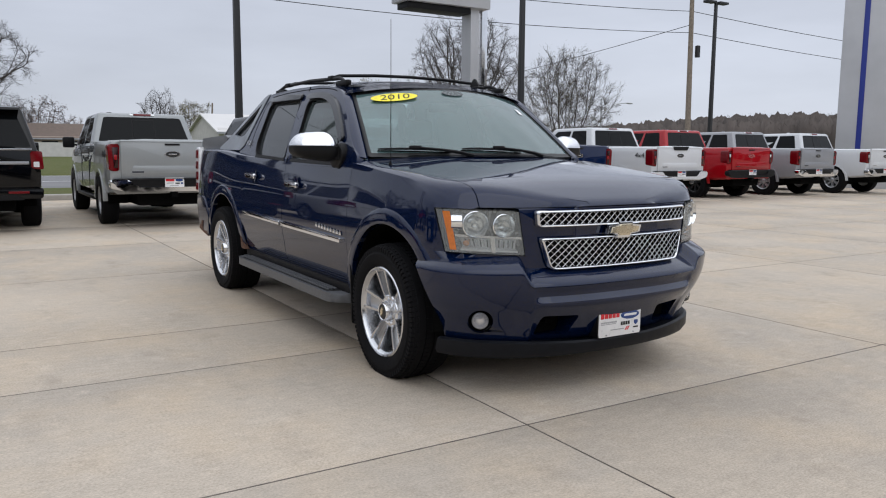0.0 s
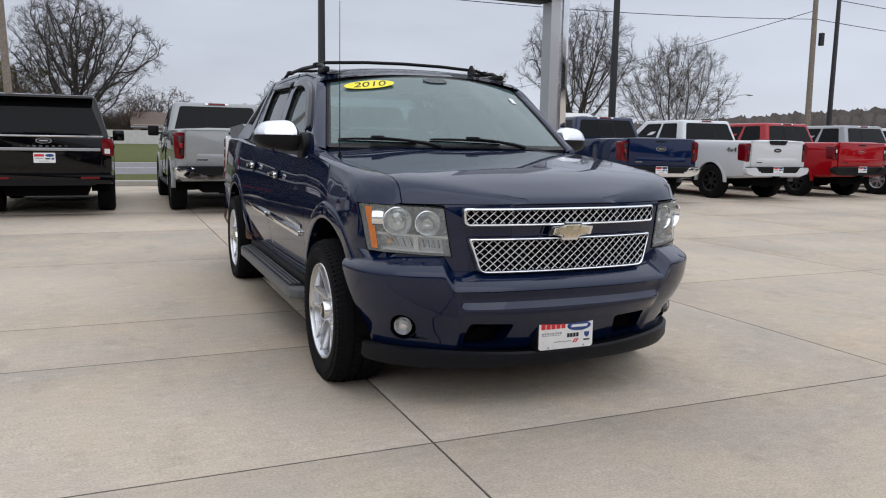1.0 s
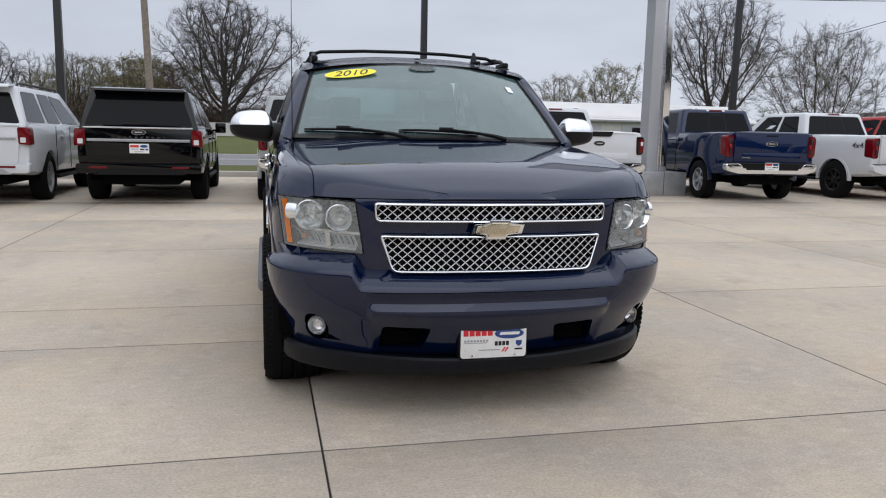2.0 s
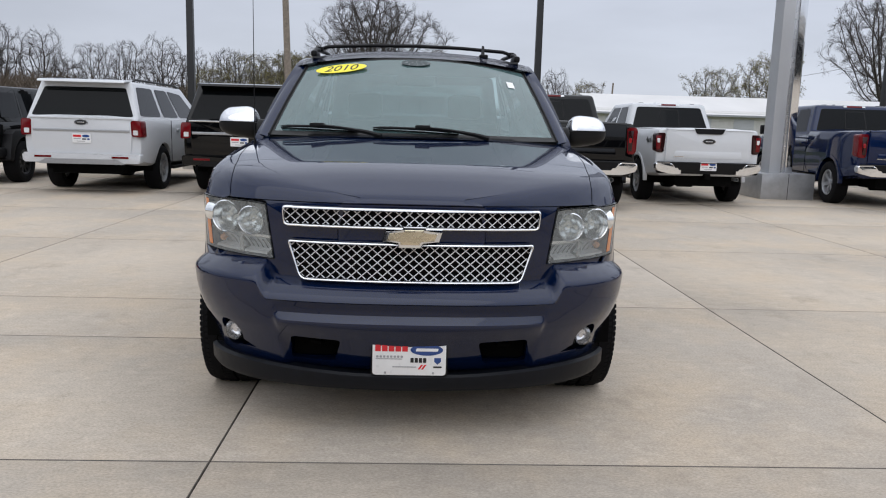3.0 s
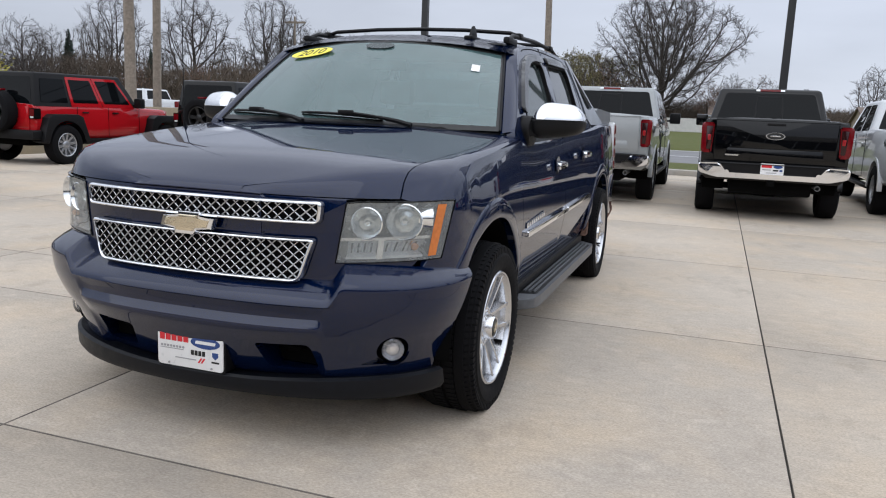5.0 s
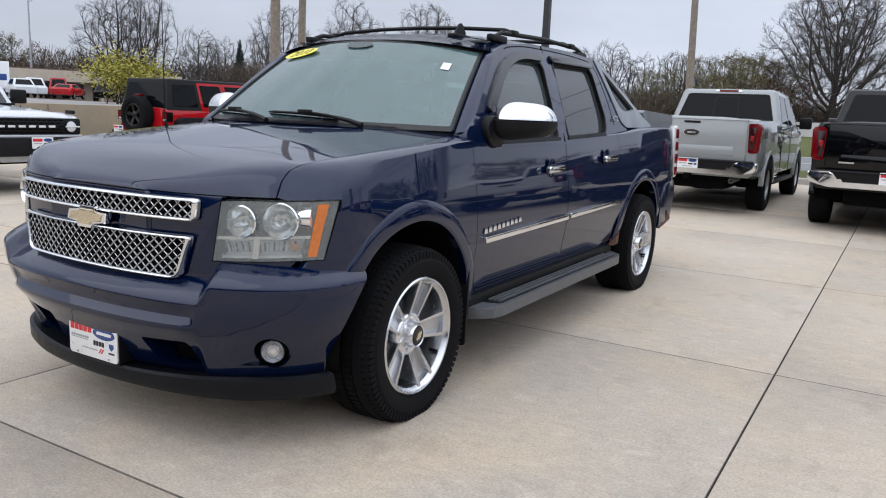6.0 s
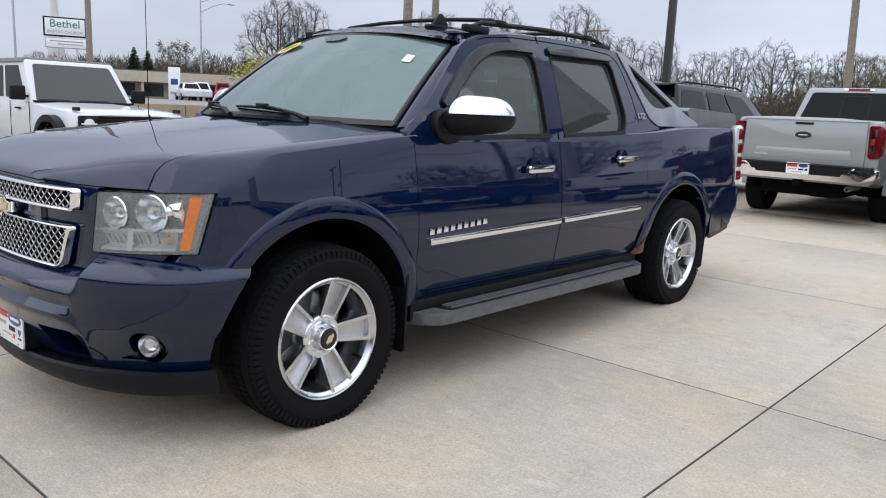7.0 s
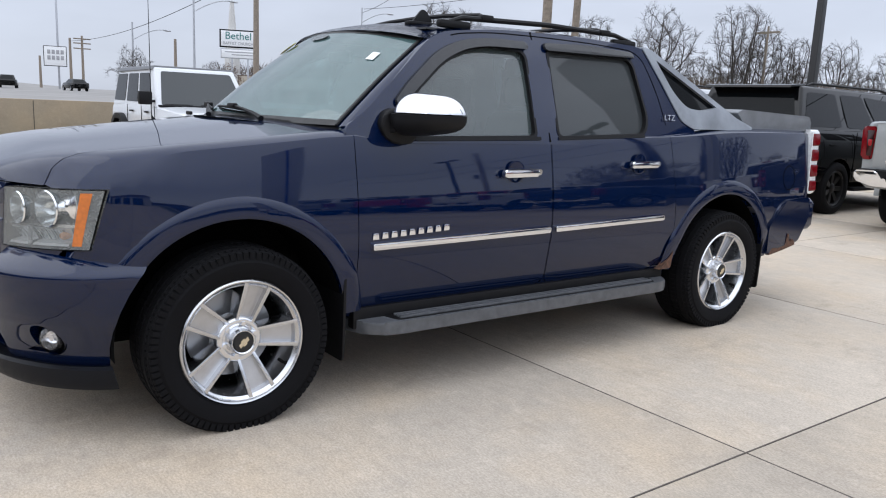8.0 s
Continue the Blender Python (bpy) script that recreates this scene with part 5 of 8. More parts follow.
for s in (-1, 1):
    flat = carve(prism(FRAME, -0.045, 0.0, "x"), [prism(WINDOW_F, -0.1, 0.1, "x"), prism(WINDOW_R, -0.1, 0.1, "x")])
    bmesh.ops.triangulate(flat, faces=flat.faces)
    bmesh.ops.subdivide_edges(flat, edges=[e for e in flat.edges if e.calc_length() > 0.16], cuts=3)
    part("cab_side", leaned(flat, s), PAINT_NAVY, truck, "", 30)
    for win, name, mat in ((WINDOW_F, "front_window", SIDE_GLASS), (WINDOW_R, "rear_window", REAR_TINT)):
        pane = bmesh.new()
        pane.faces.new([pane.verts.new((-0.024, a, b)) for a, b in win])
        bmesh.ops.triangulate(pane, faces=pane.faces)
        bmesh.ops.subdivide_edges(pane, edges=pane.edges[:], cuts=2, use_grid_fill=True)
        bmesh.ops.triangulate(pane, faces=pane.faces)
        gl = part(name, facing(leaned(pane, s), (s, 0, 0)), mat, truck, "tinted side window", turn=False)
        gl.visible_shadow = False
        ring = carve(prism(inset(win, -0.010), -0.026, 0.003, "x"), [prism(inset(win, 0.008), -0.1, 0.1, "x")])
        bmesh.ops.triangulate(ring, faces=ring.faces)
        part("window_seal", leaned(ring, s), PLASTIC, truck)
    for a, b in (((1.728, 1.20), (1.715, 1.772)),):
        part("door_gap", leaned(prism([(a[0] - 0.004, a[1]), (a[0] + 0.004, a[1]), (b[0] + 0.004, b[1]), (b[0] - 0.004, b[1])], -0.01, 0.004, "x"), s), DEEP, truck)
    gap = [(2.73, 1.21), (2.67, 1.50), (2.60, 1.69), (2.52, 1.735), (2.20, 1.750), (1.80, 1.752), (1.45, 1.746), (1.22, 1.722), (1.12, 1.695)]
    path = [Vector(p) for p in rounded(gap, 0.10, 3)[3:-3]]
    sides = [(path[min(i + 1, len(path) - 1)] - path[max(i - 1, 0)]).normalized() * 0.0025 for i in range(len(path))]
    band = [(p.x - d.y, p.y + d.x) for p, d in zip(path, sides)] + [(p.x + d.y, p.y - d.x) for p, d in reversed(list(zip(path, sides)))]
    part("door_gap", leaned(flat_tris(prism(band, -0.01, 0.0015, "x")), s), DEEP, truck)
    # skin of the pillar between the windscreen's edge and the side of the cab
    rows = []
    for k in range(13):
        p = screen_point(s, -0.02 + 1.04 * k / 12)
        q = Vector((s * (lean(p.z + 0.010) - 0.0015), p.y + 0.050, p.z + 0.010))
        way = Vector((s * 0.5, -0.8, 0.3)).normalized()
        rows.append([p + (q - p) * f + way * (0.022 * math.sin(math.pi * f)) + Vector((0, 0.004, -0.002)) for f in (0.0, 0.08, 0.25, 0.45, 0.65, 0.82, 0.94, 1.0)])
    part("windscreen_pillar", facing(rings(rows), (s, -1, 0)), PAINT_NAVY, truck, "", 60, turn=False)
    part("screen_seal", tube([screen_point(s * 0.998, 1.0 * k / 10) + Vector((s * 0.002, -0.003, 0.002)) for k in range(11)], 0.0065, 6), PLASTIC, truck)
    part("belt_moulding", leaned(flat_tris(prism([(0.86, 1.196), (1.66, 1.208), (1.66, 1.226), (0.86, 1.214)], -0.004, 0.006, "x")), s), PLASTIC, truck)
    part("belt_moulding", leaned(flat_tris(prism([(1.79, 1.210), (2.50, 1.232), (2.50, 1.247), (1.79, 1.225)], -0.004, 0.006, "x")), s), PLASTIC, truck)
    # rain guards over the windows
    g1 = [(0.765, 1.375), (0.85, 1.462), (1.05, 1.622), (1.20, 1.685), (1.37, 1.713), (1.655, 1.716), (1.665, 1.676), (1.38, 1.672), (1.235, 1.648), (1.08, 1.582), (0.885, 1.425), (0.80, 1.345)]
    part("rain_guard", leaned(flat_tris(prism(rounded(g1, 0.09, 4), 0.0, 0.022, "x", 0.008)), s), SMOKED, truck, "dark smoked rain guard over the window")
    g2 = [(1.785, 1.722), (2.14, 1.735), (2.50, 1.726), (2.52, 1.688), (1.785, 1.680)]
    part("rain_guard", leaned(flat_tris(prism(rounded(g2, 0.02, 2), 0.0, 0.022, "x", 0.008)), s), SMOKED, truck, "dark smoked rain guard over the window")
    # buttress behind the cab; a dark sheet stands in for the shade inside its open slot
    sail = [(2.97, 1.288), (2.86, 1.335), (2.75, 1.52), (2.655, 1.700), (2.62, 1.772), (2.70, 1.758), (3.44, 1.372), (3.62, 1.312), (3.60, 1.290)]
    slot = rounded([(2.725, 1.695), (3.25, 1.428), (3.08, 1.405), (2.94, 1.415), (2.83, 1.50)], [0.01, 0.02, 0.05, 0.05, 0.08])
    flat = carve(prism(rounded(sail, 0.03, 3), -0.05, 0.008, "x", 0.006), [prism(slot, -0.2, 0.1, "x")])
    bmesh.ops.triangulate(flat, faces=flat.faces)
    part("buttress", leaned(flat, s), SAIL_GREY, truck, "pale grey plastic buttress behind the cab")
    part("buttress_pane", leaned(prism(slot, -0.022, -0.016, "x"), s), PRIVACY, truck)
    writing("trim_letters", "LTZ", 0.050, ALLOY, Matrix.Translation((s * (lean(1.350) + 0.014), 2.735, 1.350)) @ Matrix.Rotation(s * math.pi / 2, 4, "Z") @ Matrix.Rotation(math.pi / 2 - 0.25, 4, "X"), truck, 0.003, "", 0.2, 1.2)


def roof_z(x, y):
    edge = curve([(1.03, 1.686), (1.15, 1.732), (1.5, 1.773), (2.1, 1.787), (2.60, 1.770), (2.70, 1.742)], y)
    return edge + 0.055 * (1 - (abs(x) / 0.75) ** 2.2)


def roof_panel():
    rows = []
    for k in range(27):
        y = 1.035 + k * (2.705 - 1.035) / 26
        edge = roof_z(0.75, y)
        half = lean(edge) + 0.002
        bow = 0.140 * max(0.0, min(1.0, (1.55 - y) / 0.5))
        rows.append([(half * q / 12, y - bow * (1 - (q / 12) ** 2), edge - 0.012 + 0.062 * (1 - abs(q / 12) ** 2.6)) for q in range(-12, 13)])
    bm = rings(rows)
    bmesh.ops.solidify(bm, geom=bm.faces[:], thickness=0.03)
    return bm


part("roof", roof_panel(), PAINT_NAVY, truck, "", 30)


def screen_patch(u0, u1, v0, v1, off=0.0, nu=16, nv=8):
    rows = []
    for j in range(nv + 1):
        v = v0 + (v1 - v0) * j / nv
        row = []
        for i in range(nu + 1):
            u = u0 + (u1 - u0) * i / nu
            p = screen_point(u, v)
            n = (screen_point(u + 0.01, v) - p).cross(screen_point(u, v + 0.01) - p).normalized()
            row.append(p + n * off)
        rows.append(row)
    return rings(rows)


glass_pane = part("windscreen", facing(screen_patch(-1, 1, 0.0, 1.0), (0, -1, 1)), SCREEN, truck, "clear windscreen with a yellow sticker", turn=False)
glass_pane.visible_shadow = False
for u0, u1 in ((-1.0, -0.975), (0.975, 1.0)):
    part("screen_border", screen_patch(u0, u1, 0, 1, 0.001, 2, 8), INK, truck)
part("screen_border", screen_patch(-0.975, 0.975, 0.0, 0.05, 0.001), INK, truck)
part("screen_border", screen_patch(-0.975, 0.975, 0.965, 1.0, 0.001), INK, truck)


def screen_disc(u, v, a, b, off):
    """An oval laid on the windscreen."""
    bm = bmesh.new()
    p0 = screen_point(u, v)
    ax, ay = (screen_point(u + 0.01, v) - p0).normalized(), (screen_point(u, v + 0.01) - p0).normalized()
    n = ax.cross(ay).normalized()
    ring = [p0 + ax * a * math.cos(k * math.pi / 20) + ay * b * math.sin(k * math.pi / 20) for k in range(40)]
    lo, hi = [bm.verts.new(p + n * (off - 0.001)) for p in ring], [bm.verts.new(p + n * off) for p in ring]
    bm.faces.new(lo)
    bm.faces.new(hi)
    for i in range(40):
        bm.faces.new((lo[i], lo[(i + 1) % 40], hi[(i + 1) % 40], hi[i]))
    m = Matrix((ax, ay, n)).transposed().to_4x4()
    m.translation = p0 + n * (off + 0.0005)
    return bm, m


part("mirror_dots", screen_disc(0.0, 0.900, 0.088, 0.034, 0.007)[0], DOTS, truck, "grey dotted patch before the mirror")
oval, at = screen_disc(-0.64, 0.84, 0.165, 0.048, 0.010)
sticker = part("year_sticker", oval, YELLOW, glass_pane, "yellow oval sticker with the year 2010")
writing("year_digits", "2010", 0.085, INK, at, sticker, 0.0006, "black digits", 0.18, 1.25)
part("paper_tag", screen_patch(0.770, 0.830, 0.66, 0.75, 0.004, 2, 2), PLATE_WHITE, glass_pane, "small white paper tag")


# wipers and cowl
def cowl():
    rows = []
    for j in range(4):
        row = []
        for i in range(25):
            u = -1 + 2 * i / 24
            p = screen_point(u, 0.03)
            q = Vector((u * 0.84, 0.50 - (1 - u * u) * 0.30, 1.232 + 0.03 * (1 - u * u)))
            row.append(p.lerp(q, j / 3) + Vector((0, 0, -0.012 * math.sin(math.pi * j / 3))))
        rows.append(row)
    bm = rings(rows)
    bmesh.ops.solidify(bm, geom=bm.faces[:], thickness=0.02)
    return bm


part("cowl", cowl(), PLASTIC, truck, "black plastic cowl under the windscreen")
for u0, u1, joint, foot_u in ((-0.93, -0.38, -0.66, -0.22), (-0.28, 0.30, 0.06, 0.50)):
    blade = [screen_point(u0 + (u1 - u0) * k / 10, 0.075 - 0.025 * k / 10) + Vector((0, -0.012, 0.014 + 0.006 * math.sin(math.pi * k / 10))) for k in range(11)]
    w = part("wiper_blade", tube(blade, [0.004] + [0.0075] * 9 + [0.004], 6), PLASTIC, truck, "black wiper on the windscreen")
    part("wiper_rubber", tube([screen_point(u0 + (u1 - u0) * k / 10, 0.075 - 0.025 * k / 10) + Vector((0, -0.003, 0.004)) for k in range(11)], 0.004, 5), RUBBER, w)
    p = screen_point(joint, 0.062) + Vector((0, -0.016, 0.030))
    part("wiper_joint", box((p.x - 0.045, p.y - 0.014, p.z - 0.012), (p.x + 0.040, p.y + 0.014, p.z + 0.012), 0.008), PLASTIC, w)
    root = screen_point(foot_u, 0.0) + Vector((0, -0.030, 0.012))
    arm = [root, root.lerp(p, 0.22) + Vector((0, -0.002, 0.008)), root.lerp(p, 0.6) + Vector((0, -0.002, 0.008)), p]
    part("wiper_arm", tube(arm, [0.015, 0.012, 0.008, 0.007], 6), PLASTIC, w)

# cabin
part("dashboard", prism(rounded([(0.42, 1.05), (0.42, 1.205), (0.80, 1.225), (0.98, 1.16), (0.98, 0.80), (0.60, 0.70)], 0.05), -0.78, 0.78, "x", 0.02), CABIN_DARK, truck)
ringm = bmesh.new()
loop = [(0.38 + 0.19 * math.cos(k * math.pi / 14), 1.02 + 0.06 * math.sin(k * math.pi / 14), 1.12 + 0.18 * math.sin(k * math.pi / 14)) for k in range(29)]
tube(loop, 0.016, 6, ringm, False)
part("steering_wheel", ringm, CABIN_DARK, truck)
for x in (-0.38, 0.38):
    seat = prism(rounded([(1.35, 0.62), (1.30, 0.82), (1.78, 0.80), (1.96, 1.36), (2.06, 1.34), (1.95, 0.62)], 0.06), x - 0.25, x + 0.25, "x", 0.05)
    part("front_seat", seat, CABIN, truck)
    part("headrest", box((x - 0.13, 1.95, 1.38), (x + 0.13, 2.06, 1.56), 0.045), CABIN, truck)
part("rear_bench", prism(rounded([(2.25, 0.62), (2.22, 0.84), (2.60, 0.82), (2.70, 1.30), (2.78, 1.30), (2.78, 0.62)], 0.05), -0.68, 0.68, "x", 0.05), CABIN, truck)
part("headliner", box((-0.66, 1.08, 1.735), (0.66, 2.66, 1.745)), CABIN, truck)
part("interior_mirror", box((-0.12, 0.95, 1.57), (0.12, 0.98, 1.635), 0.015), CABIN_DARK, truck)
back = prism(rounded([(-0.74, 1.22), (0.74, 1.22), (0.66, 1.74), (-0.66, 1.74)], 0.04), 2.74, 2.76, "y")
back = carve(back, [prism(rounded([(-0.62, 1.31), (0.62, 1.31), (0.57, 1.67), (-0.57, 1.67)], 0.04), 2.6, 2.9, "y")])
part("cab_back", back, PAINT_NAVY, truck)
pane = bmesh.new()
pane.faces.new([pane.verts.new((a, 2.75, b)) for a, b in rounded([(-0.62, 1.31), (0.62, 1.31), (0.57, 1.67), (-0.57, 1.67)], 0.04)])
bp = part("back_window", facing(pane, (0, -1, 0)), SIDE_GLASS, truck, turn=False)
bp.visible_shadow = False

# bed cover and tail
part("bed_cover", prism(rounded([(3.62, 1.295), (3.48, 1.405), (3.54, 1.428), (4.38, 1.404), (4.42, 1.38), (4.42, 1.30)], 0.02), -0.865, 0.865, "x", 0.012, segments=3), COVER_GREY, truck, "pale grey plastic bed cover")
for s in (-1, 1):
    lamp = prism(rounded([(s * 0.80, 0.842), (s * 0.932, 0.842), (s * 0.918, 1.312), (s * 0.81, 1.312)], 0.02), 4.365, 4.462, "y", 0.018)
    t = part("tail_lamp", lamp, LAMP_CLEAR, truck, "tall tail lamp with red and clear blocks")
    for z0, z1 in ((0.862, 0.945), (0.968, 1.062), (1.082, 1.172), (1.194, 1.288)):
        part("red_lens", prism(rounded([(s * 0.815, z0), (s * (0.938 - 0.03 * (z0 - 0.84)), z0), (s * (0.936 - 0.03 * (z1 - 0.84)), z1), (s * 0.825, z1)], 0.012), 4.380, 4.469, "y", 0.008), LAMP_RED, t)
    fascia = prism(rounded([(3.845, 0.432), (4.03, 0.458), (4.28, 0.505), (4.42, 0.66), (4.432, 0.79), (4.36, 0.822), (4.05, 0.816), (3.93, 0.775), (3.84, 0.62)], 0.03), s * 0.70, s * 0.978, "x", 0.018, segments=3)
    for v in fascia.verts:
        if abs(v.co.x) > 0.8:
            v.co.x -= s * 0.13 * max(0.0, v.co.y - 4.10)
    part("side_bumper", fascia, PAINT_NAVY, truck)
    part("rust_patch", prism(rounded([(3.86, 0.428), (4.04, 0.454), (4.20, 0.484), (4.165, 0.530), (4.13, 0.497), (4.10, 0.575), (4.07, 0.488), (3.98, 0.472), (3.90, 0.478)], 0.012), s * 0.955, s * 0.9785, "x"), RUST, truck, "ragged brown rust on the lower quarter")
    part("rust_patch", prism(rounded([(2.665, 0.430), (2.785, 0.434), (2.80, 0.545), (2.765, 0.49), (2.735, 0.475), (2.71, 0.447)], 0.015), s * 0.93, s * 0.9705, "x"), RUST, truck, "ragged brown rust ahead of the rear arch")
part("rear_bumper", prism(rounded([(-0.90, 0.56), (0.90, 0.56), (0.90, 0.80), (-0.90, 0.80)], 0.04), 4.38, 4.54, "y", 0.03), PAINT_NAVY, truck)
part("tailgate", prism(rounded([(-0.79, 0.74), (0.79, 0.74), (0.79, 1.29), (-0.79, 1.29)], 0.03), 4.42, 4.475, "y", 0.01), PAINT_NAVY, truck)

ring_ = lathe([(-0.004, 0.086), (0.0015, 0.086), (0.0015, 0.081), (-0.004, 0.081)], 36, (0, 4.06, 0.97))
for v in ring_.verts:
    v.co.x += half_width(v.co.y) * line([(0.78, 1.0), (0.86, 0.998), (0.94, 0.992), (1.0, 0.985), (1.25, 0.955)], v.co.z)
part("fuel_door_gap", ring_, DEEP, truck)

# running boards
for s in (-1, 1):
    board = prism(rounded([(s * 0.80, 0.52), (s * 1.02, 0.60), (s * 1.045, 0.72), (s * 1.045, 2.62), (s * 1.0, 2.72), (s * 0.80, 2.80)], [0.01, 0.08, 0.08, 0.06, 0.05, 0.01]), 0.315, 0.375, "z", 0.014)
    b = part("running_board", board, GREY_PLASTIC, truck, "ribbed grey plastic running board")
    part("board_bracket", box((s * 0.70, 0.55, 0.33), (s * 0.93, 2.76, 0.43), 0.01), PLASTIC, b)
    part("tread_pad", prism(rounded([(s * 0.875, 0.70), (s * 1.022, 0.74), (s * 1.022, 2.58), (s * 0.875, 2.66)], 0.02), 0.370, 0.3775, "z", 0.002), PLASTIC, b, "black tread pad")
    for k in range(5):
        x = 0.886 + 0.027 * k
        part("tread_rib", box((s * x, 0.76, 0.374), (s * (x + 0.013), 2.57, 0.388), 0.004), GREY_PLASTIC, b)
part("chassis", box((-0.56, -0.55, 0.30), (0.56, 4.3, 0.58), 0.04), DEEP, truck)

# door mirrors
for s in (-1, 1):
    def shell_of(cx, hx, hy, z0, low, high, back):
        """A rounded mirror half, swept back towards its outer end."""
        bm = bmesh.new()
        bmesh.ops.create_uvsphere(bm, u_segments=36, v_segments=20, radius=1)
        for v in bm.verts:
            p = v.co
            x = math.copysign(abs(p.x) ** 0.50, p.x) * hx
            y = math.copysign(abs(p.y) ** 0.72, p.y) * hy
            z = math.copysign(abs(p.z) ** (0.62 if p.z < 0 else 1.4), p.z)
            z = z0 + (high * z * (1 - 0.10 * (x / hx)) if z > 0 else low * z * (1 - 0.22 * (x / hx)))
            v.co = (s * (cx + x), 0.838 + y + 0.36 * (cx + x - 1.07) + back, z)
        return bm
    mir = part("door_mirror", shell_of(1.062, 0.140, 0.108, 1.318, 0.090, 0.006, 0.0), PLASTIC, truck, "door mirror with chrome cap on black base")
    foot = prism(rounded([(0.655, 1.255), (0.70, 1.345), (0.79, 1.335), (0.87, 1.24), (0.85, 1.185), (0.73, 1.176)], 0.05), s * 0.885, s * 0.940, "x", 0.014, segments=3)
    part("mirror_foot", foot, PLASTIC, mir)
    part("mirror_arm", hexa([(s * 0.91, 0.70, 1.225), (s * 0.91, 0.85, 1.225), (s * 1.00, 0.90, 1.245), (s * 1.00, 0.74, 1.245)], [(s * 0.91, 0.70, 1.315), (s * 0.91, 0.85, 1.315), (s * 1.00, 0.90, 1.315), (s * 1.00, 0.72, 1.315)], 0.02), PLASTIC, mir)
    part("mirror_cap", shell_of(1.070, 0.130, 0.104, 1.324, 0.004, 0.088, -0.002), CHROME, mir, "chrome mirror cap")
    gl = hexa([(s * 0.98, 0.888, 1.262), (s * 0.98, 0.896, 1.262), (s * 1.13, 0.946, 1.272), (s * 1.13, 0.938, 1.272)], [(s * 0.98, 0.888, 1.365), (s * 0.98, 0.896, 1.365), (s * 1.13, 0.946, 1.360), (s * 1.13, 0.938, 1.360)], 0.003)
    part("mirror_glass", gl, CHROME, mir)

# roof rack and aerials
for s in (-1, 1):
    rail = [(s * 0.665, 1.20, 1.778), (s * 0.66, 1.30, 1.808), (s * 0.655, 1.9, 1.830), (s * 0.655, 2.45, 1.824), (s * 0.66, 2.62, 1.79)]
    part("roof_rail", tube(rail, [0.010, 0.014, 0.014, 0.014, 0.010], 8), PLASTIC, truck, "black roof rail")
    for y, z in ((1.24, 1.785), (2.52, 1.795)):
        part("rail_foot", box((s * 0.640, y - 0.09, z - 0.035), (s * 0.682, y + 0.11, z + 0.006), 0.016), PLASTIC, truck)
for y, z in ((1.46, 1.846), (2.36, 1.852)):
    bar = [(-0.66, y, z - 0.025), (-0.6, y, z - 0.005), (-0.3, y, z + 0.012), (0, y, z + 0.017), (0.3, y, z + 0.012), (0.6, y, z - 0.005), (0.66, y, z - 0.025)]
    part("cross_bar", tube(bar, 0.012, 8), PLASTIC, truck, "black cross bar of the roof rack")
    for s in (-1, 1):
        part("bar_clamp", box((s * 0.632, y - 0.040, z - 0.040), (s * 0.680, y + 0.040, z - 0.008), 0.012), PLASTIC, truck)
part("roof_fin", prism(rounded([(1.13, 1.775), (1.27, 1.795), (1.225, 1.852), (1.20, 1.856)], 0.01), 0.433, 0.447, "x", 0.005), PLASTIC, truck)
part("fin_foot", box((0.412, 1.11, 1.768), (0.468, 1.29, 1.792), 0.011), PLASTIC, truck)
part("mast_aerial", tube([(-0.845, 0.18, 1.21), (-0.846, 0.17, 1.24), (-0.846, 0.165, 2.05)], [0.012, 0.003, 0.0016], 5), PLASTIC, truck, "thin black mast aerial on the fender")

# ---- front of the dark blue pickup ----
def swept(profile, plan, xs, inner):
    """A solid swept across the nose: profile rows of (out, z), the plan gives y for x; inner: thickness."""
    rows = []
    for x in xs:
        y = plan(x)
        d = (plan(x + 0.004) - plan(x - 0.004)) / 0.008
        n = Vector((d, -1, 0)).normalized() if abs(x) < 0.984 else Vector((math.copysign(1, x), 0, 0))
        outer = [(x + n.x * o, y + n.y * o, z) for o, z in profile]
        low = min(o for o, z in profile) - 0.01
        k = 1 - inner / 0.9
        back = [((x + n.x * low) * k, -0.05 + (y + n.y * low + 0.05) * k, z) for o, z in reversed(profile)]
        rows.append(outer + back)
    return rings(rows, closed=True)


def nose_xs(half, n=18):
    """Places across the nose, closer together towards the corners."""
    return [half * math.sin(math.pi / 2 * k / n) for k in range(-n, n + 1)]


def bumper_at(u, z):
    """A point of the bumper's face and its outward direction: full and square above, narrower towards the bottom."""
    k = max(0.0, min(1.0, (0.62 - z) / 0.27))
    k = k * k * (3 - 2 * k)
    half, depth, power = 0.990 - 0.026 * k, 0.60 + 0.02 * k, 2.6 - 0.45 * k
    r = min(abs(u), 1.0)
    q = max(0.0, 1 - r ** power) ** (1 / power)
    n = Vector((math.copysign(r ** (power - 1) / half, u), -max(q, 1e-4) ** (power - 1) / depth, 0)).normalized()
    return Vector((u * half, -0.955 + depth * (1 - q), 0)), n


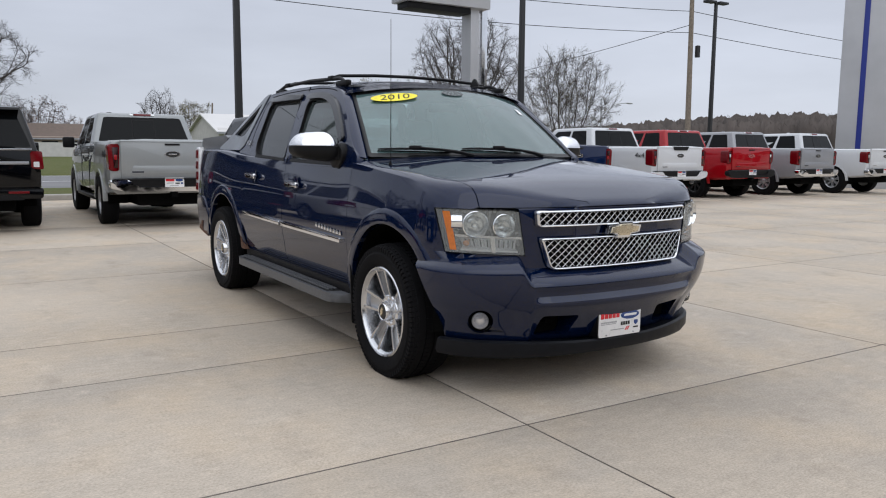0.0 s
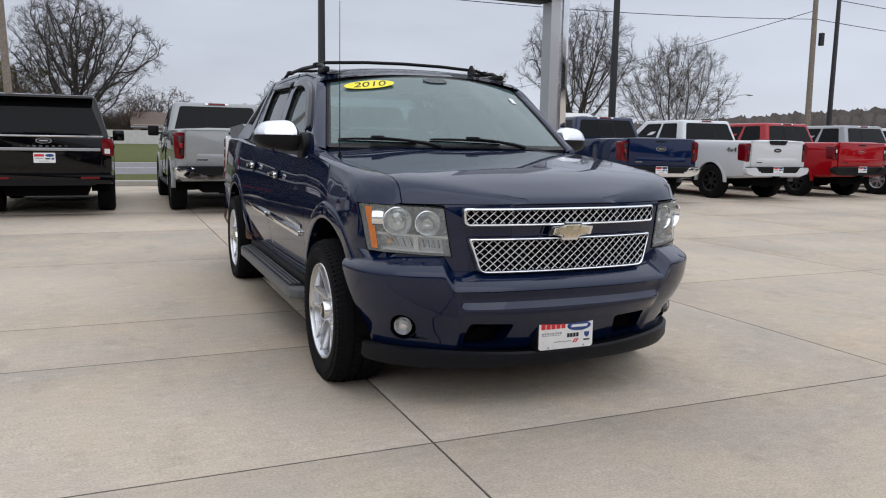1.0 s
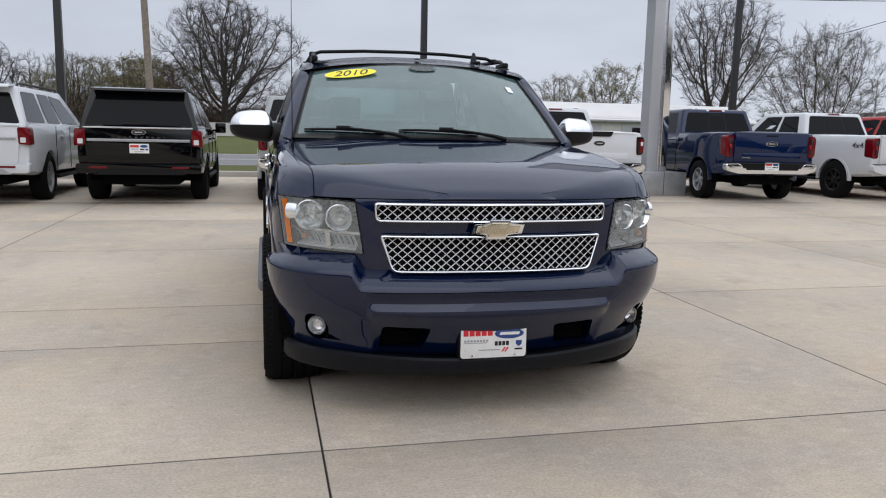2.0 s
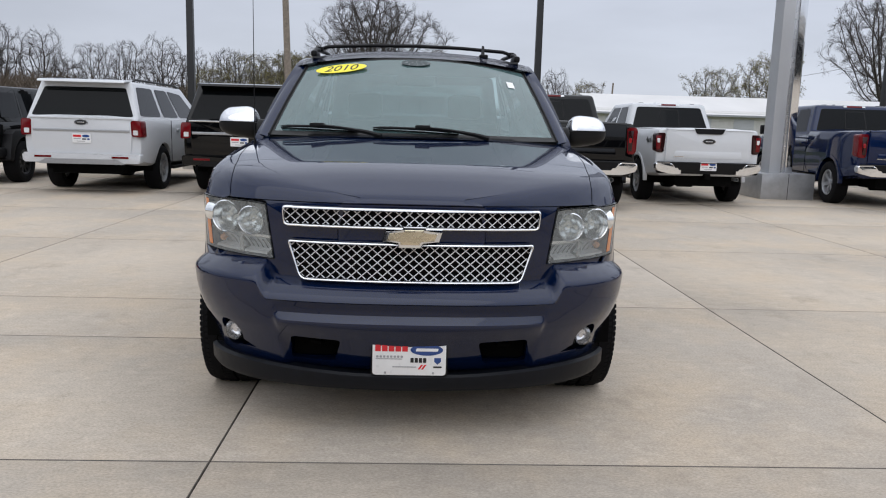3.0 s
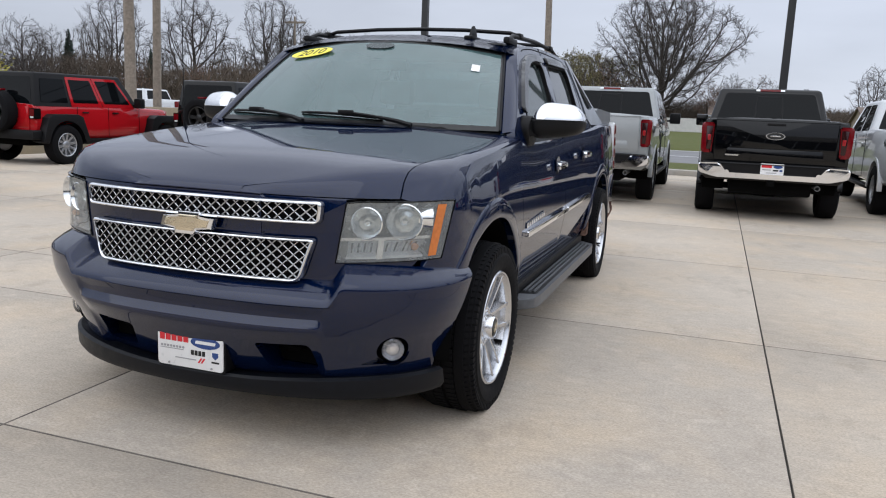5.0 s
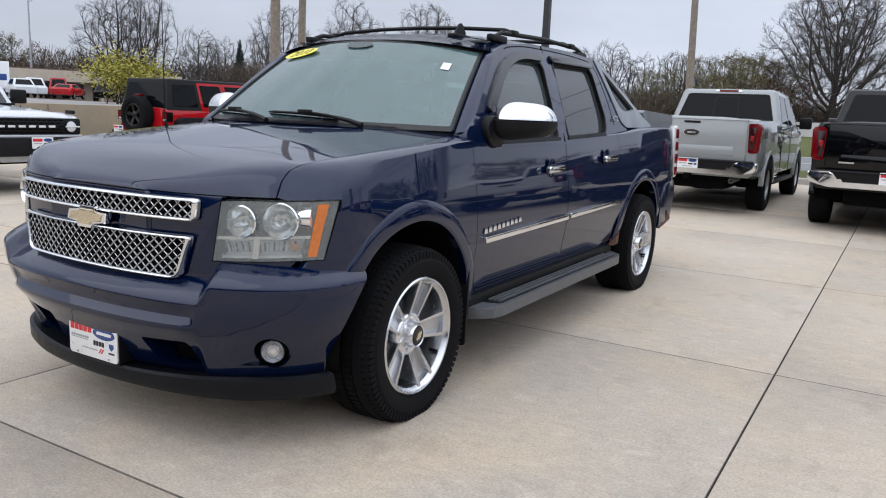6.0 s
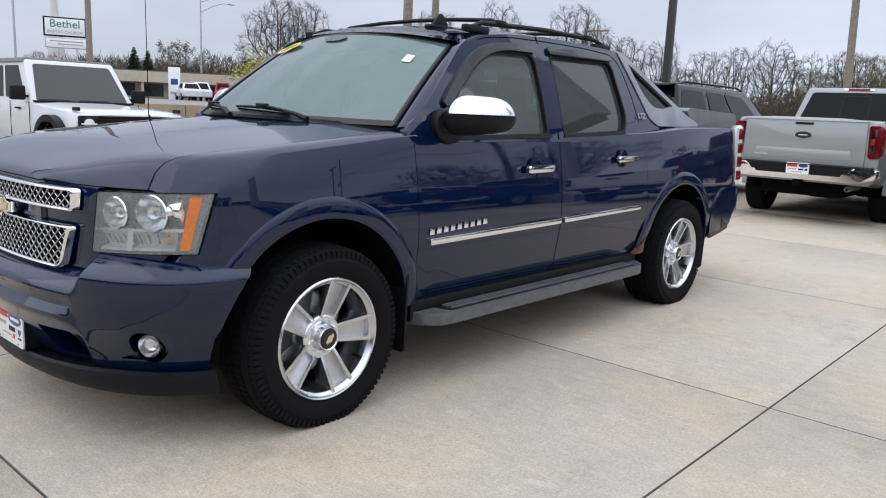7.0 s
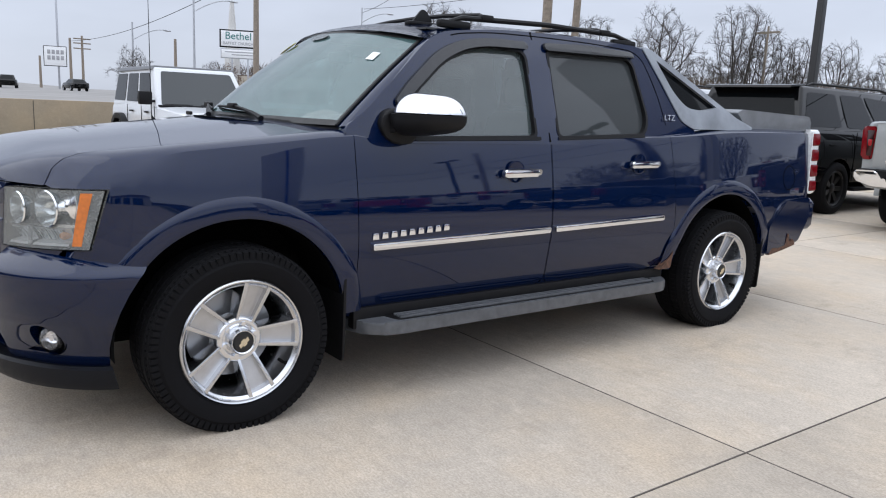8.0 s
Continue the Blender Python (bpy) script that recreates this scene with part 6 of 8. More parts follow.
def bumper_rows(us, inner=0.13):
    """Sections of the bumper: a sloping shelf under the lamps, a lowered lip under the grille, a ridge, and a shallow intake recess below it."""
    out = []
    for u in us:
        mid_ = max(0.0, min(1.0, (0.655 - abs(u)) / 0.060))
        mid_ = mid_ * mid_ * (3 - 2 * mid_)
        low = max(0.0, min(1.0, (0.590 - abs(u)) / 0.040))
        low = low * low * (3 - 2 * low)
        rows = [(-0.150, 0.776), (-0.118, 0.774), (-0.088, 0.760), (-0.045, 0.733), (-0.012, 0.709), (0.000, 0.696), (0.004, 0.682)]
        prof = [(o, z - 0.066 * mid_) for o, z in rows]
        prof += [(0.000 - 0.006 * mid_, 0.640 - 0.03 * mid_), (-0.008 - 0.010 * low, 0.580), (-0.011 - 0.009 * low, 0.560), (-0.013 + 0.004 * low, 0.545), (-0.015 + 0.018 * low, 0.530), (-0.017 + 0.021 * low, 0.518),
                 (-0.019 + 0.018 * low, 0.506), (-0.021 + 0.013 * low, 0.494), (-0.030, 0.46), (-0.040 - 0.012 * low, 0.42), (-0.056 - 0.026 * low, 0.36), (-0.070 - 0.036 * low, 0.315), (-0.084 - 0.036 * low, 0.300)]
        fine = [prof[0]]
        for i, (a, b) in enumerate(zip(prof, prof[1:])):
            cuts = 1 if i < 6 else 3 if i in (6, 7, 14, 15, 16, 17) else 2
            fine += [(a[0] + (b[0] - a[0]) * c / cuts, a[1] + (b[1] - a[1]) * c / cuts) for c in range(1, cuts + 1)]
        prof = fine
        k = 1 - inner / 0.9
        outer, back = [], []
        for o, z in prof:
            p, n = bumper_at(u, z)
            outer.append((p.x + n.x * o, p.y + n.y * o, z))
            back.append(((p.x - n.x * 0.16) * k, -0.05 + (p.y - n.y * 0.16 + 0.05) * k, z))
        out.append(outer + back[::-1])
    return out


bumper = rings(bumper_rows(sorted(set(nose_xs(1.0, 24) + [s * (0.570 + 0.008 * k) for k in range(13) for s in (-1, 1)] + [s * (0.676 + 0.011 * k) for k in range(17) for s in (-1, 1)]))), closed=True)
holes = [prism(rounded([(s * 0.505, 0.335), (s * 0.315, 0.335), (s * 0.285, 0.445), (s * 0.50, 0.452)], 0.022), -1.2, -0.70, "y") for s in (-1, 1)]
fogs = [prism([(0.064 * math.cos(math.tau * k / 28), 0.064 * math.sin(math.tau * k / 28)) for k in range(28)], -0.22, 0.035, "y") for s in (-1, 1)]
for s, f in zip((-1, 1), fogs):
    f.transform(Matrix.Translation((s * 0.757, -0.660, 0.425)) @ Matrix.Rotation(s * 0.55, 4, "Z"))
scoops = []
for s in (-1, 1):
    scoop = prism(rounded([(-0.125, -0.062), (0.03, -0.062), (0.03, 0.0), (-0.03, -0.02)], 0.010), -0.20, 0.035, "y")
    for v in scoop.verts:
        v.co.x *= s
        if v.co.y > 0:
            v.co.y += 0.30 * min(s * v.co.x, 0.0)
    scoop.transform(Matrix.Translation((s * 0.757, -0.660, 0.425)) @ Matrix.Rotation(s * 0.55, 4, "Z"))
    scoops.append(scoop)
ends = [arch_cut(s * 0.58, s * 1.3, 0, HUB, ARCH) for s in (-1, 1)]
bmp = part("front_bumper", carve(bumper, holes + fogs + scoops + ends), PAINT_NAVY, truck, "navy front bumper with lower intake", 32)
for s in (-1, 1):
    # near-black plate stands in for the shade deep in the tow pocket
    part("tow_opening", prism(rounded([(s * 0.500, 0.338), (s * 0.318, 0.338), (s * 0.290, 0.442), (s * 0.497, 0.449)], 0.022), -0.74, -0.715, "y"), DEEP, bmp)
    part("tow_hook", tube([(s * 0.42, -0.73, 0.40), (s * 0.42, -0.78, 0.405), (s * 0.385, -0.79, 0.405), (s * 0.38, -0.73, 0.40)], 0.011, 6), DEEP, bmp)
    m = Matrix.Translation((s * 0.755, -0.653, 0.425)) @ Matrix.Rotation(s * 0.55, 4, "Z")
    out = m @ Matrix.Translation((0, -0.008, 0))
    cup = lathe([(-0.02, 0.069), (0.02, 0.067), (0.028, 0.0)], 28, (0, 0, 0), "y")
    cup.transform(m)
    part("fog_housing", cup, DEEP, bmp)
    lens = lathe([(-0.050, 0.0), (-0.048, 0.022), (-0.042, 0.038), (-0.030, 0.046), (-0.004, 0.047)], 28, (0, 0, 0), "y")
    lens.transform(out)
    fl = part("fog_lamp", facing(lens, (0, -1, 0)), FOG_LENS, bmp, "round fog lamp", turn=False)
    bowl = lathe([(-0.028, 0.044), (-0.010, 0.039), (0.004, 0.028), (0.008, 0.014), (-0.018, 0.012), (-0.020, 0.0)], 24, (0, 0, 0), "y")
    bowl.transform(out)
    part("fog_reflector", bowl, FOG_BOWL, fl)
def dam_rows():
    out = []
    for x in nose_xs(0.965, 20):
        e = max(0.0, min(1.0, (abs(x) - 0.25) / 0.45))
        y = bumper_y(x)
        d = (bumper_y(x + 0.004) - bumper_y(x - 0.004)) / 0.008
        n = Vector((d, -1, 0)).normalized()
        prof = [(-0.09, 0.292 + 0.02 * e), (-0.060 + 0.015 * e, 0.300 + 0.02 * e), (-0.052 + 0.022 * e, 0.290 + 0.02 * e), (-0.054 + 0.022 * e, 0.250), (-0.070 + 0.022 * e, 0.226), (-0.11, 0.218)]
        front = [(x + n.x * o, y + n.y * o, z) for o, z in prof]
        out.append(front + [(p[0] * 0.86, -0.05 + (p[1] + 0.05) * 0.82, p[2]) for p in reversed(front)])
    return out


val = rings(dam_rows(), closed=True)
part("air_dam", carve(val, [arch_cut(s * 0.5, s * 1.3, 0, HUB, ARCH) for s in (-1, 1)]), DAM, truck, "black plastic air dam under the bumper")
part("sill_panel", swept([(-0.01, 0.668), (-0.015, 0.65), (-0.015, 0.60)], lambda x: bumper_y(x) + 0.03, [0.58 * k / 10 for k in range(-10, 11)], 0.12), PAINT_NAVY, truck)

# dealer plate on the bumper
plate = part("front_plate", prism(rounded([(-0.153, 0.302), (0.153, 0.302), (0.153, 0.455), (-0.153, 0.455)], 0.014), -0.905, -0.899, "y", 0.001), PLATE_WHITE, truck, "white dealer plate with red, blue and grey marks")
part("plate_holder", prism(rounded([(-0.160, 0.296), (0.160, 0.296), (0.160, 0.461), (-0.160, 0.461)], 0.014), -0.899, -0.79, "y"), PLASTIC, plate)


def plate_bar(name, x0, x1, z0, z1, mat):
    part(name, prism(rounded([(x0, z0), (x1, z0), (x1, z1), (x0, z1)], 0.002, 2), -0.9065, -0.904, "y"), mat, plate)


for k in range(5):
    plate_bar("red_letter", -0.142 + 0.028 * k, -0.119 + 0.028 * k, 0.404, 0.432, PLATE_RED)
part("blue_oval", prism([(0.072 + 0.068 * math.cos(k * math.pi / 14), 0.412 + 0.024 * math.sin(k * math.pi / 14)) for k in range(28)], -0.9065, -0.904, "y"), PLATE_BLUE, plate)
part("oval_mark", prism(rounded([(0.025, 0.406), (0.118, 0.406), (0.122, 0.419), (0.03, 0.419)], 0.005), -0.9075, -0.904, "y"), PLATE_WHITE, plate)
for k in range(8):
    plate_bar("grey_letter", -0.138 + 0.0145 * k, -0.128 + 0.0145 * k, 0.377, 0.386, PLATE_GREY)
plate_bar("wing_line", -0.14, -0.03, 0.3705, 0.3735, PLATE_GREY)
for k in range(4):
    plate_bar("black_letter", 0.005 + 0.0175 * k, 0.0185 + 0.0175 * k, 0.357, 0.377, INK)
part("shield", prism([(0.104, 0.378), (0.132, 0.378), (0.132, 0.362), (0.118, 0.350), (0.104, 0.362)], -0.9065, -0.904, "y"), PLATE_BLUE, plate)
plate_bar("small_letters", 0.100, 0.136, 0.335, 0.342, INK)
plate_bar("small_line", -0.07, 0.03, 0.336, 0.340, PLATE_GREY)
for k in range(2):
    part("red_slash", prism([(0.036 + 0.014 * k, 0.328), (0.044 + 0.014 * k, 0.328), (0.058 + 0.014 * k, 0.348), (0.050 + 0.014 * k, 0.348)], -0.9065, -0.904, "y"), PLATE_RED, plate)
for x, z in ((-0.10, 0.446), (0.10, 0.446), (-0.10, 0.312), (0.10, 0.312)):
    part("plate_screw", lathe([(-0.909, 0.0), (-0.909, 0.004), (-0.904, 0.005)], 10, (x, 0, z), "y"), STEEL, plate)


# grille: two chrome frames with woven bars, the badge between them
def grille(corners, radius, pitch):
    outline = dense(rounded(corners, radius, 4))
    lo_x, hi_x = min(p[0] for p in outline), max(p[0] for p in outline)
    lo_z, hi_z = min(p[1] for p in outline), max(p[1] for p in outline)
    loops = []
    for d, y in ((0.0, 0.012), (0.0, -0.012), (0.003, -0.019), (0.007, -0.021), (0.011, -0.018), (0.014, -0.010), (0.014, 0.012)):
        loops.append([(x, y, z) for x, z in inset2(outline, d)])
    ob = part("grille", bent(rings(loops, closed=True, caps=False)), CHROME, truck, "chrome grille frame with diamond mesh")
    shape = inset2(corners, 0.006)
    (ax, az), (bx, bz), (cx, cz), (dx, dz) = shape
    rows = [[(ax + (bx - ax) * k / 20, 0.006, az), (dx + (cx - dx) * k / 20, 0.006, cz)] for k in range(21)]
    part("grille_back", bent(rings(rows)), DEEP, ob)
    bars = bmesh.new()
    h = hi_z - lo_z
    n = int((hi_x - lo_x + 2 * h) / pitch)
    for k in range(-2, n + 2):
        for d in (1, -1):
            x0 = lo_x - h * 1.15 + k * pitch
            a, b = (x0, lo_z) if d > 0 else (x0 + h * 1.15, lo_z), (x0 + h * 1.15, hi_z) if d > 0 else (x0, hi_z)
            seg = clip_line(a, b, shape)
            if seg:
                (ax, az), (bx, bz) = seg
                dy = -0.008 if d > 0 else -0.003
                tube([(ax, dy, az), ((ax + bx) / 2, dy, (az + bz) / 2), (bx, dy, bz)], 0.0024, 6, bars, False)
    part("grille_mesh", bent(bars), BAR_METAL, ob)
    return ob


def dense(points, step_=0.035):
    """The outline with long edges cut into short ones."""
    out, n = [], len(points)
    for i in range(n):
        a, b = Vector(points[i]), Vector(points[(i + 1) % n])
        if (b - a).length < 1e-5:
            continue
        k = max(1, int((b - a).length / step_))
        out += [tuple(a.lerp(b, q / k)) for q in range(k)]
    return out


def inset2(points, d):
    out, n = [], len(points)
    for i in range(n):
        p, a, b = Vector(points[i]), Vector(points[i - 1]), Vector(points[(i + 1) % n])
        u, v = (p - a), (b - p)
        if u.length < 1e-6 or v.length < 1e-6:
            continue
        nu, nv = Vector((-u.y, u.x)).normalized(), Vector((-v.y, v.x)).normalized()
        m = (nu + nv)
        m = m / max(m.dot(nu), 0.2)
        out.append(tuple(p + m * d))
    return out


def clip_line(a, b, poly):
    """The stretch of a line inside a convex outline."""
    a, b = Vector(a), Vector(b)
    t0, t1 = 0.0, 1.0
    n = len(poly)
    for i in range(n):
        p, q = Vector(poly[i]), Vector(poly[(i + 1) % n])
        e = q - p
        nrm = Vector((-e.y, e.x))
        da, db = nrm.dot(a - p), nrm.dot(b - p)
        if da < 0 and db < 0:
            return None
        if da < 0:
            t0 = max(t0, da / (da - db))
        elif db < 0:
            t1 = min(t1, da / (da - db))
    return None if t1 - t0 < 0.02 else (tuple(a.lerp(b, t0)), tuple(a.lerp(b, t1)))


def bent(bm, out=0.022):
    """Lays a flat front piece onto the nose's curve; lower parts stand a little further out."""
    for v in bm.verts:
        v.co.y += face_y(v.co.x) - out + 0.10 * (v.co.z - 0.85) * 0.3
    return bm


grille([(-0.530, 0.912), (0.530, 0.912), (0.538, 0.998), (-0.538, 0.998)], 0.02, 0.0425)
grille([(-0.462, 0.690), (0.462, 0.690), (0.515, 0.858), (-0.515, 0.858)], [0.035, 0.035, 0.02, 0.02], 0.0425)
bow = [(q * 1.02, 0.885 + (r - 0.885) * 1.18) for q, r in [(-0.118, 0.868), (-0.105, 0.905), (-0.040, 0.905), (-0.034, 0.922), (0.058, 0.922), (0.052, 0.905), (0.122, 0.905), (0.108, 0.868), (0.042, 0.868), (0.036, 0.848), (-0.054, 0.848), (-0.048, 0.868)]]
emblem = part("emblem", bent(prism(bow, -0.030, 0.0, "y", 0.004)), CHROME, truck, "gold cross badge with chrome rim")
part("emblem_face", bent(prism([(x * 0.84, 0.885 + (z - 0.885) * 0.70) for x, z in bow], -0.036, -0.02, "y", 0.004)), GOLD, emblem)


# headlamps wrapped round the corners, in pockets behind a hazy lens
for s in (-1, 1):
    x_in, x_out = 0.580, 0.938
    patch = lambda a, b, lo, hi, out, n=14, m=6: rings(lamp_patch(a, b, lo, hi, out, s, n, m))
    house = part("headlamp", patch(x_in, x_out, lo_edge, hi_edge, -0.068), LAMP_SHELL, truck, "hazed wraparound headlamp with amber corner")
    lens = part("lamp_lens", facing(patch(x_in, x_out, lo_edge, hi_edge, 0.003), (s * 0.5, -1, 0)), LENS, house, "hazy clear lens", turn=False)
    lens.visible_shadow = False
    for zf in (lo_edge, hi_edge):
        rows = [lamp_patch(x_in, x_out, zf, zf, o, s, 14, 1)[0] for o in (-0.07, 0.002)]
        part("lamp_rim", rings(rows), LAMP_SHELL, house)
    part("lamp_edge", rings([[p for p in row] for row in zip(*[[r[0] for r in lamp_patch(x_in, x_out, lo_edge, hi_edge, o, s)] for o in (-0.07, 0.002)])]), PLASTIC, house)
    part("amber_corner", patch(0.893, 0.917, lambda x: lo_edge(x) + 0.016, lambda x: hi_edge(x) - 0.014, 0.0045, 4), AMBER, house, "amber corner marker")
    tunnel = lathe([(-0.035, 0.040), (0.02, 0.046), (0.03, 0.0)], 20, (0, 0, 0), "x")
    tunnel.transform(Matrix.Translation((s * 0.858, face_y(0.84) + 0.05, 0.937)) @ Matrix.Rotation(s * 0.5, 4, "Z"))
    part("lamp_tunnel", tunnel, MILKY, house)
    for o0, o1, q0, q1 in ((x_in, x_out, lo_edge, lambda x: lo_edge(x) + 0.003), (x_in, x_out, lambda x: hi_edge(x) - 0.003, hi_edge), (x_in, x_in + 0.003, lo_edge, hi_edge), (x_out - 0.003, x_out, lo_edge, hi_edge)):
        part("lamp_gasket", patch(o0, o1, q0, q1, 0.005, 14, 1), DEEP, house)
    part("lamp_bezel", patch(x_in, 0.90, lambda x: lo_edge(x) + 0.084, lambda x: lo_edge(x) + 0.096, -0.003), BRIGHT, house)
    for a, b in ((x_in + 0.032, 0.716), (0.738, 0.880)):
        slope = [lamp_patch(a, b, lambda x, h=h: lo_edge(x) + 0.014 + 0.068 * h, lambda x, h=h: lo_edge(x) + 0.014 + 0.068 * h, o, s, 10, 1)[0] for h, o in ((0.0, -0.004), (0.12, -0.010), (0.25, -0.050), (0.6, -0.034), (1.0, -0.008))]
        part("turn_lamp", rings(slope), LAMP_CLEAR, house, "bright lower reflector")
        for k in range(7):
            x = a + 0.012 + (b - a - 0.024) * k / 7
            steps = [lamp_patch(x, x + 0.007, lambda q, h=h: lo_edge(q) + 0.014 + 0.068 * h, lambda q, h=h: lo_edge(q) + 0.014 + 0.068 * h, o, s, 1, 1)[0] for h, o in ((0.28, -0.044), (0.6, -0.030), (0.9, -0.010))]
            part("lamp_rib", rings(steps), BRIGHT if k % 2 else LAMP_SHELL, house)
    part("lamp_divider", patch(0.716, 0.738, lambda x: lo_edge(x) + 0.012, lambda x: lo_edge(x) + 0.084, -0.004, 2, 2), BRIGHT, house)
    bulb = lathe([(-0.020, 0.0), (-0.016, 0.010), (-0.006, 0.015), (0.008, 0.013), (0.020, 0.008)], 14, (s * 0.825, face_y(0.825) + 0.034, lo_edge(0.825) + 0.052), "y")
    part("bulb_glow", bulb, AMBER_PALE, house, "amber turn bulb")
    for x, r in ((0.676, 0.058), (0.798, 0.066)):
        d = Vector(((face_y(x + 0.003) - face_y(x - 0.003)) / 0.006, -1, 0)).normalized()
        turn = math.atan2(d.x, -d.y) * 0.6
        bowl = lathe([(-0.012, r + 0.004), (-0.016, r), (-0.010, r - 0.004), (0.018, r * 0.80), (0.034, r * 0.5), (0.040, r * 0.3), (0.020, r * 0.26), (0.012, r * 0.16), (0.010, 0.0)], 32, (0, 0, 0), "y")
        bowl.transform(Matrix.Translation((s * x, face_y(x) + 0.012, 0.920 + 0.006 * (x > 0.7))) @ Matrix.Rotation(s * turn, 4, "Z"))
        part("lamp_reflector", bowl, MILKY, house, "round bright reflector")


# model letters on the front doors, drawn as letter-sized bars
for s in (-1, 1):
    for k in range(9):
        y = 0.615 + 0.0495 * k
        x = s * 0.9725
        z = 0.752 + 0.0026 * k
        bars = prism([(y, z), (y + 0.034, z + 0.001), (y + 0.032, z + 0.030), (y + 0.004, z + 0.030)], x - 0.004, x + 0.004, "x", 0.003)
        part("door_letter", bars, CHROME, truck, "chrome raised bar")

# wheels
AXLE = 0.370


def joined(bms):
    """Several shapes as one."""
    out = bmesh.new()
    for b in bms:
        me = bpy.data.meshes.new("piece")
        b.to_mesh(me)
        b.free()
        out.from_mesh(me)
        bpy.data.meshes.remove(me)
    return out


def settled(bm):
    """Presses a tyre flat where it meets the ground."""
    for v in bm.verts:
        v.co.z = max(v.co.z, -AXLE + 0.0005)
    return bm


def hero_wheel():
    r, rim, h = 0.392, 0.258, 0.140
    prof = [(-h * 0.8, rim), (-h, rim + 0.03), (-h * 1.03, (r + rim) / 2), (-h, r - 0.05), (-h * 0.88, r - 0.009)]
    for a, b in ((-0.100, -0.056), (-0.046, -0.006), (0.006, 0.046), (0.056, 0.100)):
        prof += [(a, r - 0.010), (a + 0.001, r), (b - 0.001, r), (b, r - 0.010)]
    prof += [(h * 0.88, r - 0.009), (h, r - 0.05), (h * 1.03, (r + rim) / 2 + 0.012), (h * 1.03, rim + 0.045), (h * 1.012, rim + 0.040), (h * 1.0, rim + 0.026), (h * 0.9, rim + 0.006), (h * 0.8, rim)]
    tyre = settled(lathe(prof, 96))
    lugs = []
    for k in range(84):
        lug = bmesh.new()
        for x0, x1 in ((0.086, 0.139), (-0.139, -0.086)):
            prism([(-0.0095, r - 0.045), (0.0095, r - 0.045), (0.0095, r), (-0.0095, r)], x0, x1, "x", bm=lug)
        for v in lug.verts:
            if abs(v.co.x) > 0.12:
                v.co.z -= 0.016 if v.co.z > r - 0.02 else 0.0
                v.co.y += 0.006
        for x0, x1, sh in ((-0.052, -0.008, 0.25), (0.010, 0.052, 0.75)):
            prism([(-0.0115 + sh * 0.02, r - 0.012), (0.0115 + sh * 0.02, r - 0.012), (0.0115 + sh * 0.02, r + 0.003), (-0.0115 + sh * 0.02, r + 0.003)], x0, x1, "x", bm=lug)
        bmesh.ops.rotate(lug, cent=(0, 0, 0), matrix=Matrix.Rotation(2 * math.pi * k / 84, 3, "X"), verts=lug.verts)
        lugs.append(lug)
    tread = settled(joined(lugs))
    barrel = lathe([(h * 0.80, rim + 0.008), (h * 0.93, rim + 0.007), (h * 0.97, rim + 0.001), (h * 0.95, rim - 0.005), (h * 0.86, rim - 0.010), (h * 0.80, rim - 0.022), (h * 0.45, rim - 0.030), (-h * 0.75, rim - 0.040)], 72)
    disc = lathe([(-h * 0.22, 0.185), (-h * 0.22, 0.10), (-h * 0.24, 0.05), (-h * 0.34, 0.185)], 40)
    back = lathe([(-h * 0.45, 0.0), (-h * 0.45, rim - 0.03)], 40)
    webs, fins = [], []
    for k in range(5):
        a = 2 * math.pi * k / 5 - radians(16)
        web = prism([(-0.040, 0.080), (0.040, 0.080), (0.058, 0.236), (-0.058, 0.236)], h * 0.10, h * 0.40, "x")
        for v in web.verts:
            if v.co.x > h * 0.3:
                v.co.y *= 0.90
                v.co.x += 0.030 * (v.co.z - 0.08) / 0.156
        webs.append((web, a))
        for g in (-1, 1):
            fin = prism([(g * 0.030, 0.078), (g * 0.044, 0.078), (g * 0.064, 0.243), (g * 0.046, 0.243)], h * 0.10, h * 0.60, "x", 0.004)
            for v in fin.verts:
                if v.co.x > h * 0.3:
                    v.co.x += 0.038 * (v.co.z - 0.078) / 0.165
                    v.co.y -= g * 0.003
            fins.append((fin, a))
    for bm, a in webs + fins:
        bmesh.ops.rotate(bm, cent=(0, 0, 0), matrix=Matrix.Rotation(a, 3, "X"), verts=bm.verts)
    hub = lathe([(h * 0.05, 0.104), (h * 0.50, 0.098), (h * 0.56, 0.094), (h * 0.59, 0.086), (h * 0.58, 0.074), (h * 0.50, 0.066), (h * 0.52, 0.060), (h * 0.84, 0.054), (h * 0.90, 0.049), (h * 0.88, 0.043), (h * 0.84, 0.040), (h * 0.84, 0.0)], 48)
    nuts = []
    for k in range(6):
        t = math.tau * k / 6 + 0.3
        nuts.append(lathe([(h * 0.50, 0.013), (h * 0.62, 0.011), (h * 0.63, 0.0)], 6, (0, 0.068 * math.cos(t), 0.068 * math.sin(t))))
    cap = lathe([(h * 0.84, 0.042), (h * 0.90, 0.040), (h * 0.91, 0.0)], 28)
    mark = prism([(-0.026, -0.008), (-0.022, 0.008), (-0.009, 0.008), (-0.007, 0.014), (0.012, 0.014), (0.010, 0.008), (0.027, 0.008), (0.023, -0.008), (0.009, -0.008), (0.007, -0.014), (-0.012, -0.014), (-0.010, -0.008)], h * 0.89, h * 0.935, "x")
    bmesh.ops.rotate(mark, cent=(0, 0, 0), matrix=Matrix.Rotation(0.7, 3, "X"), verts=mark.verts)
    valve = lathe([(h * 0.55, 0.008), (h * 0.84, 0.007), (h * 0.85, 0.0)], 10, (0, 0.178, -0.116))
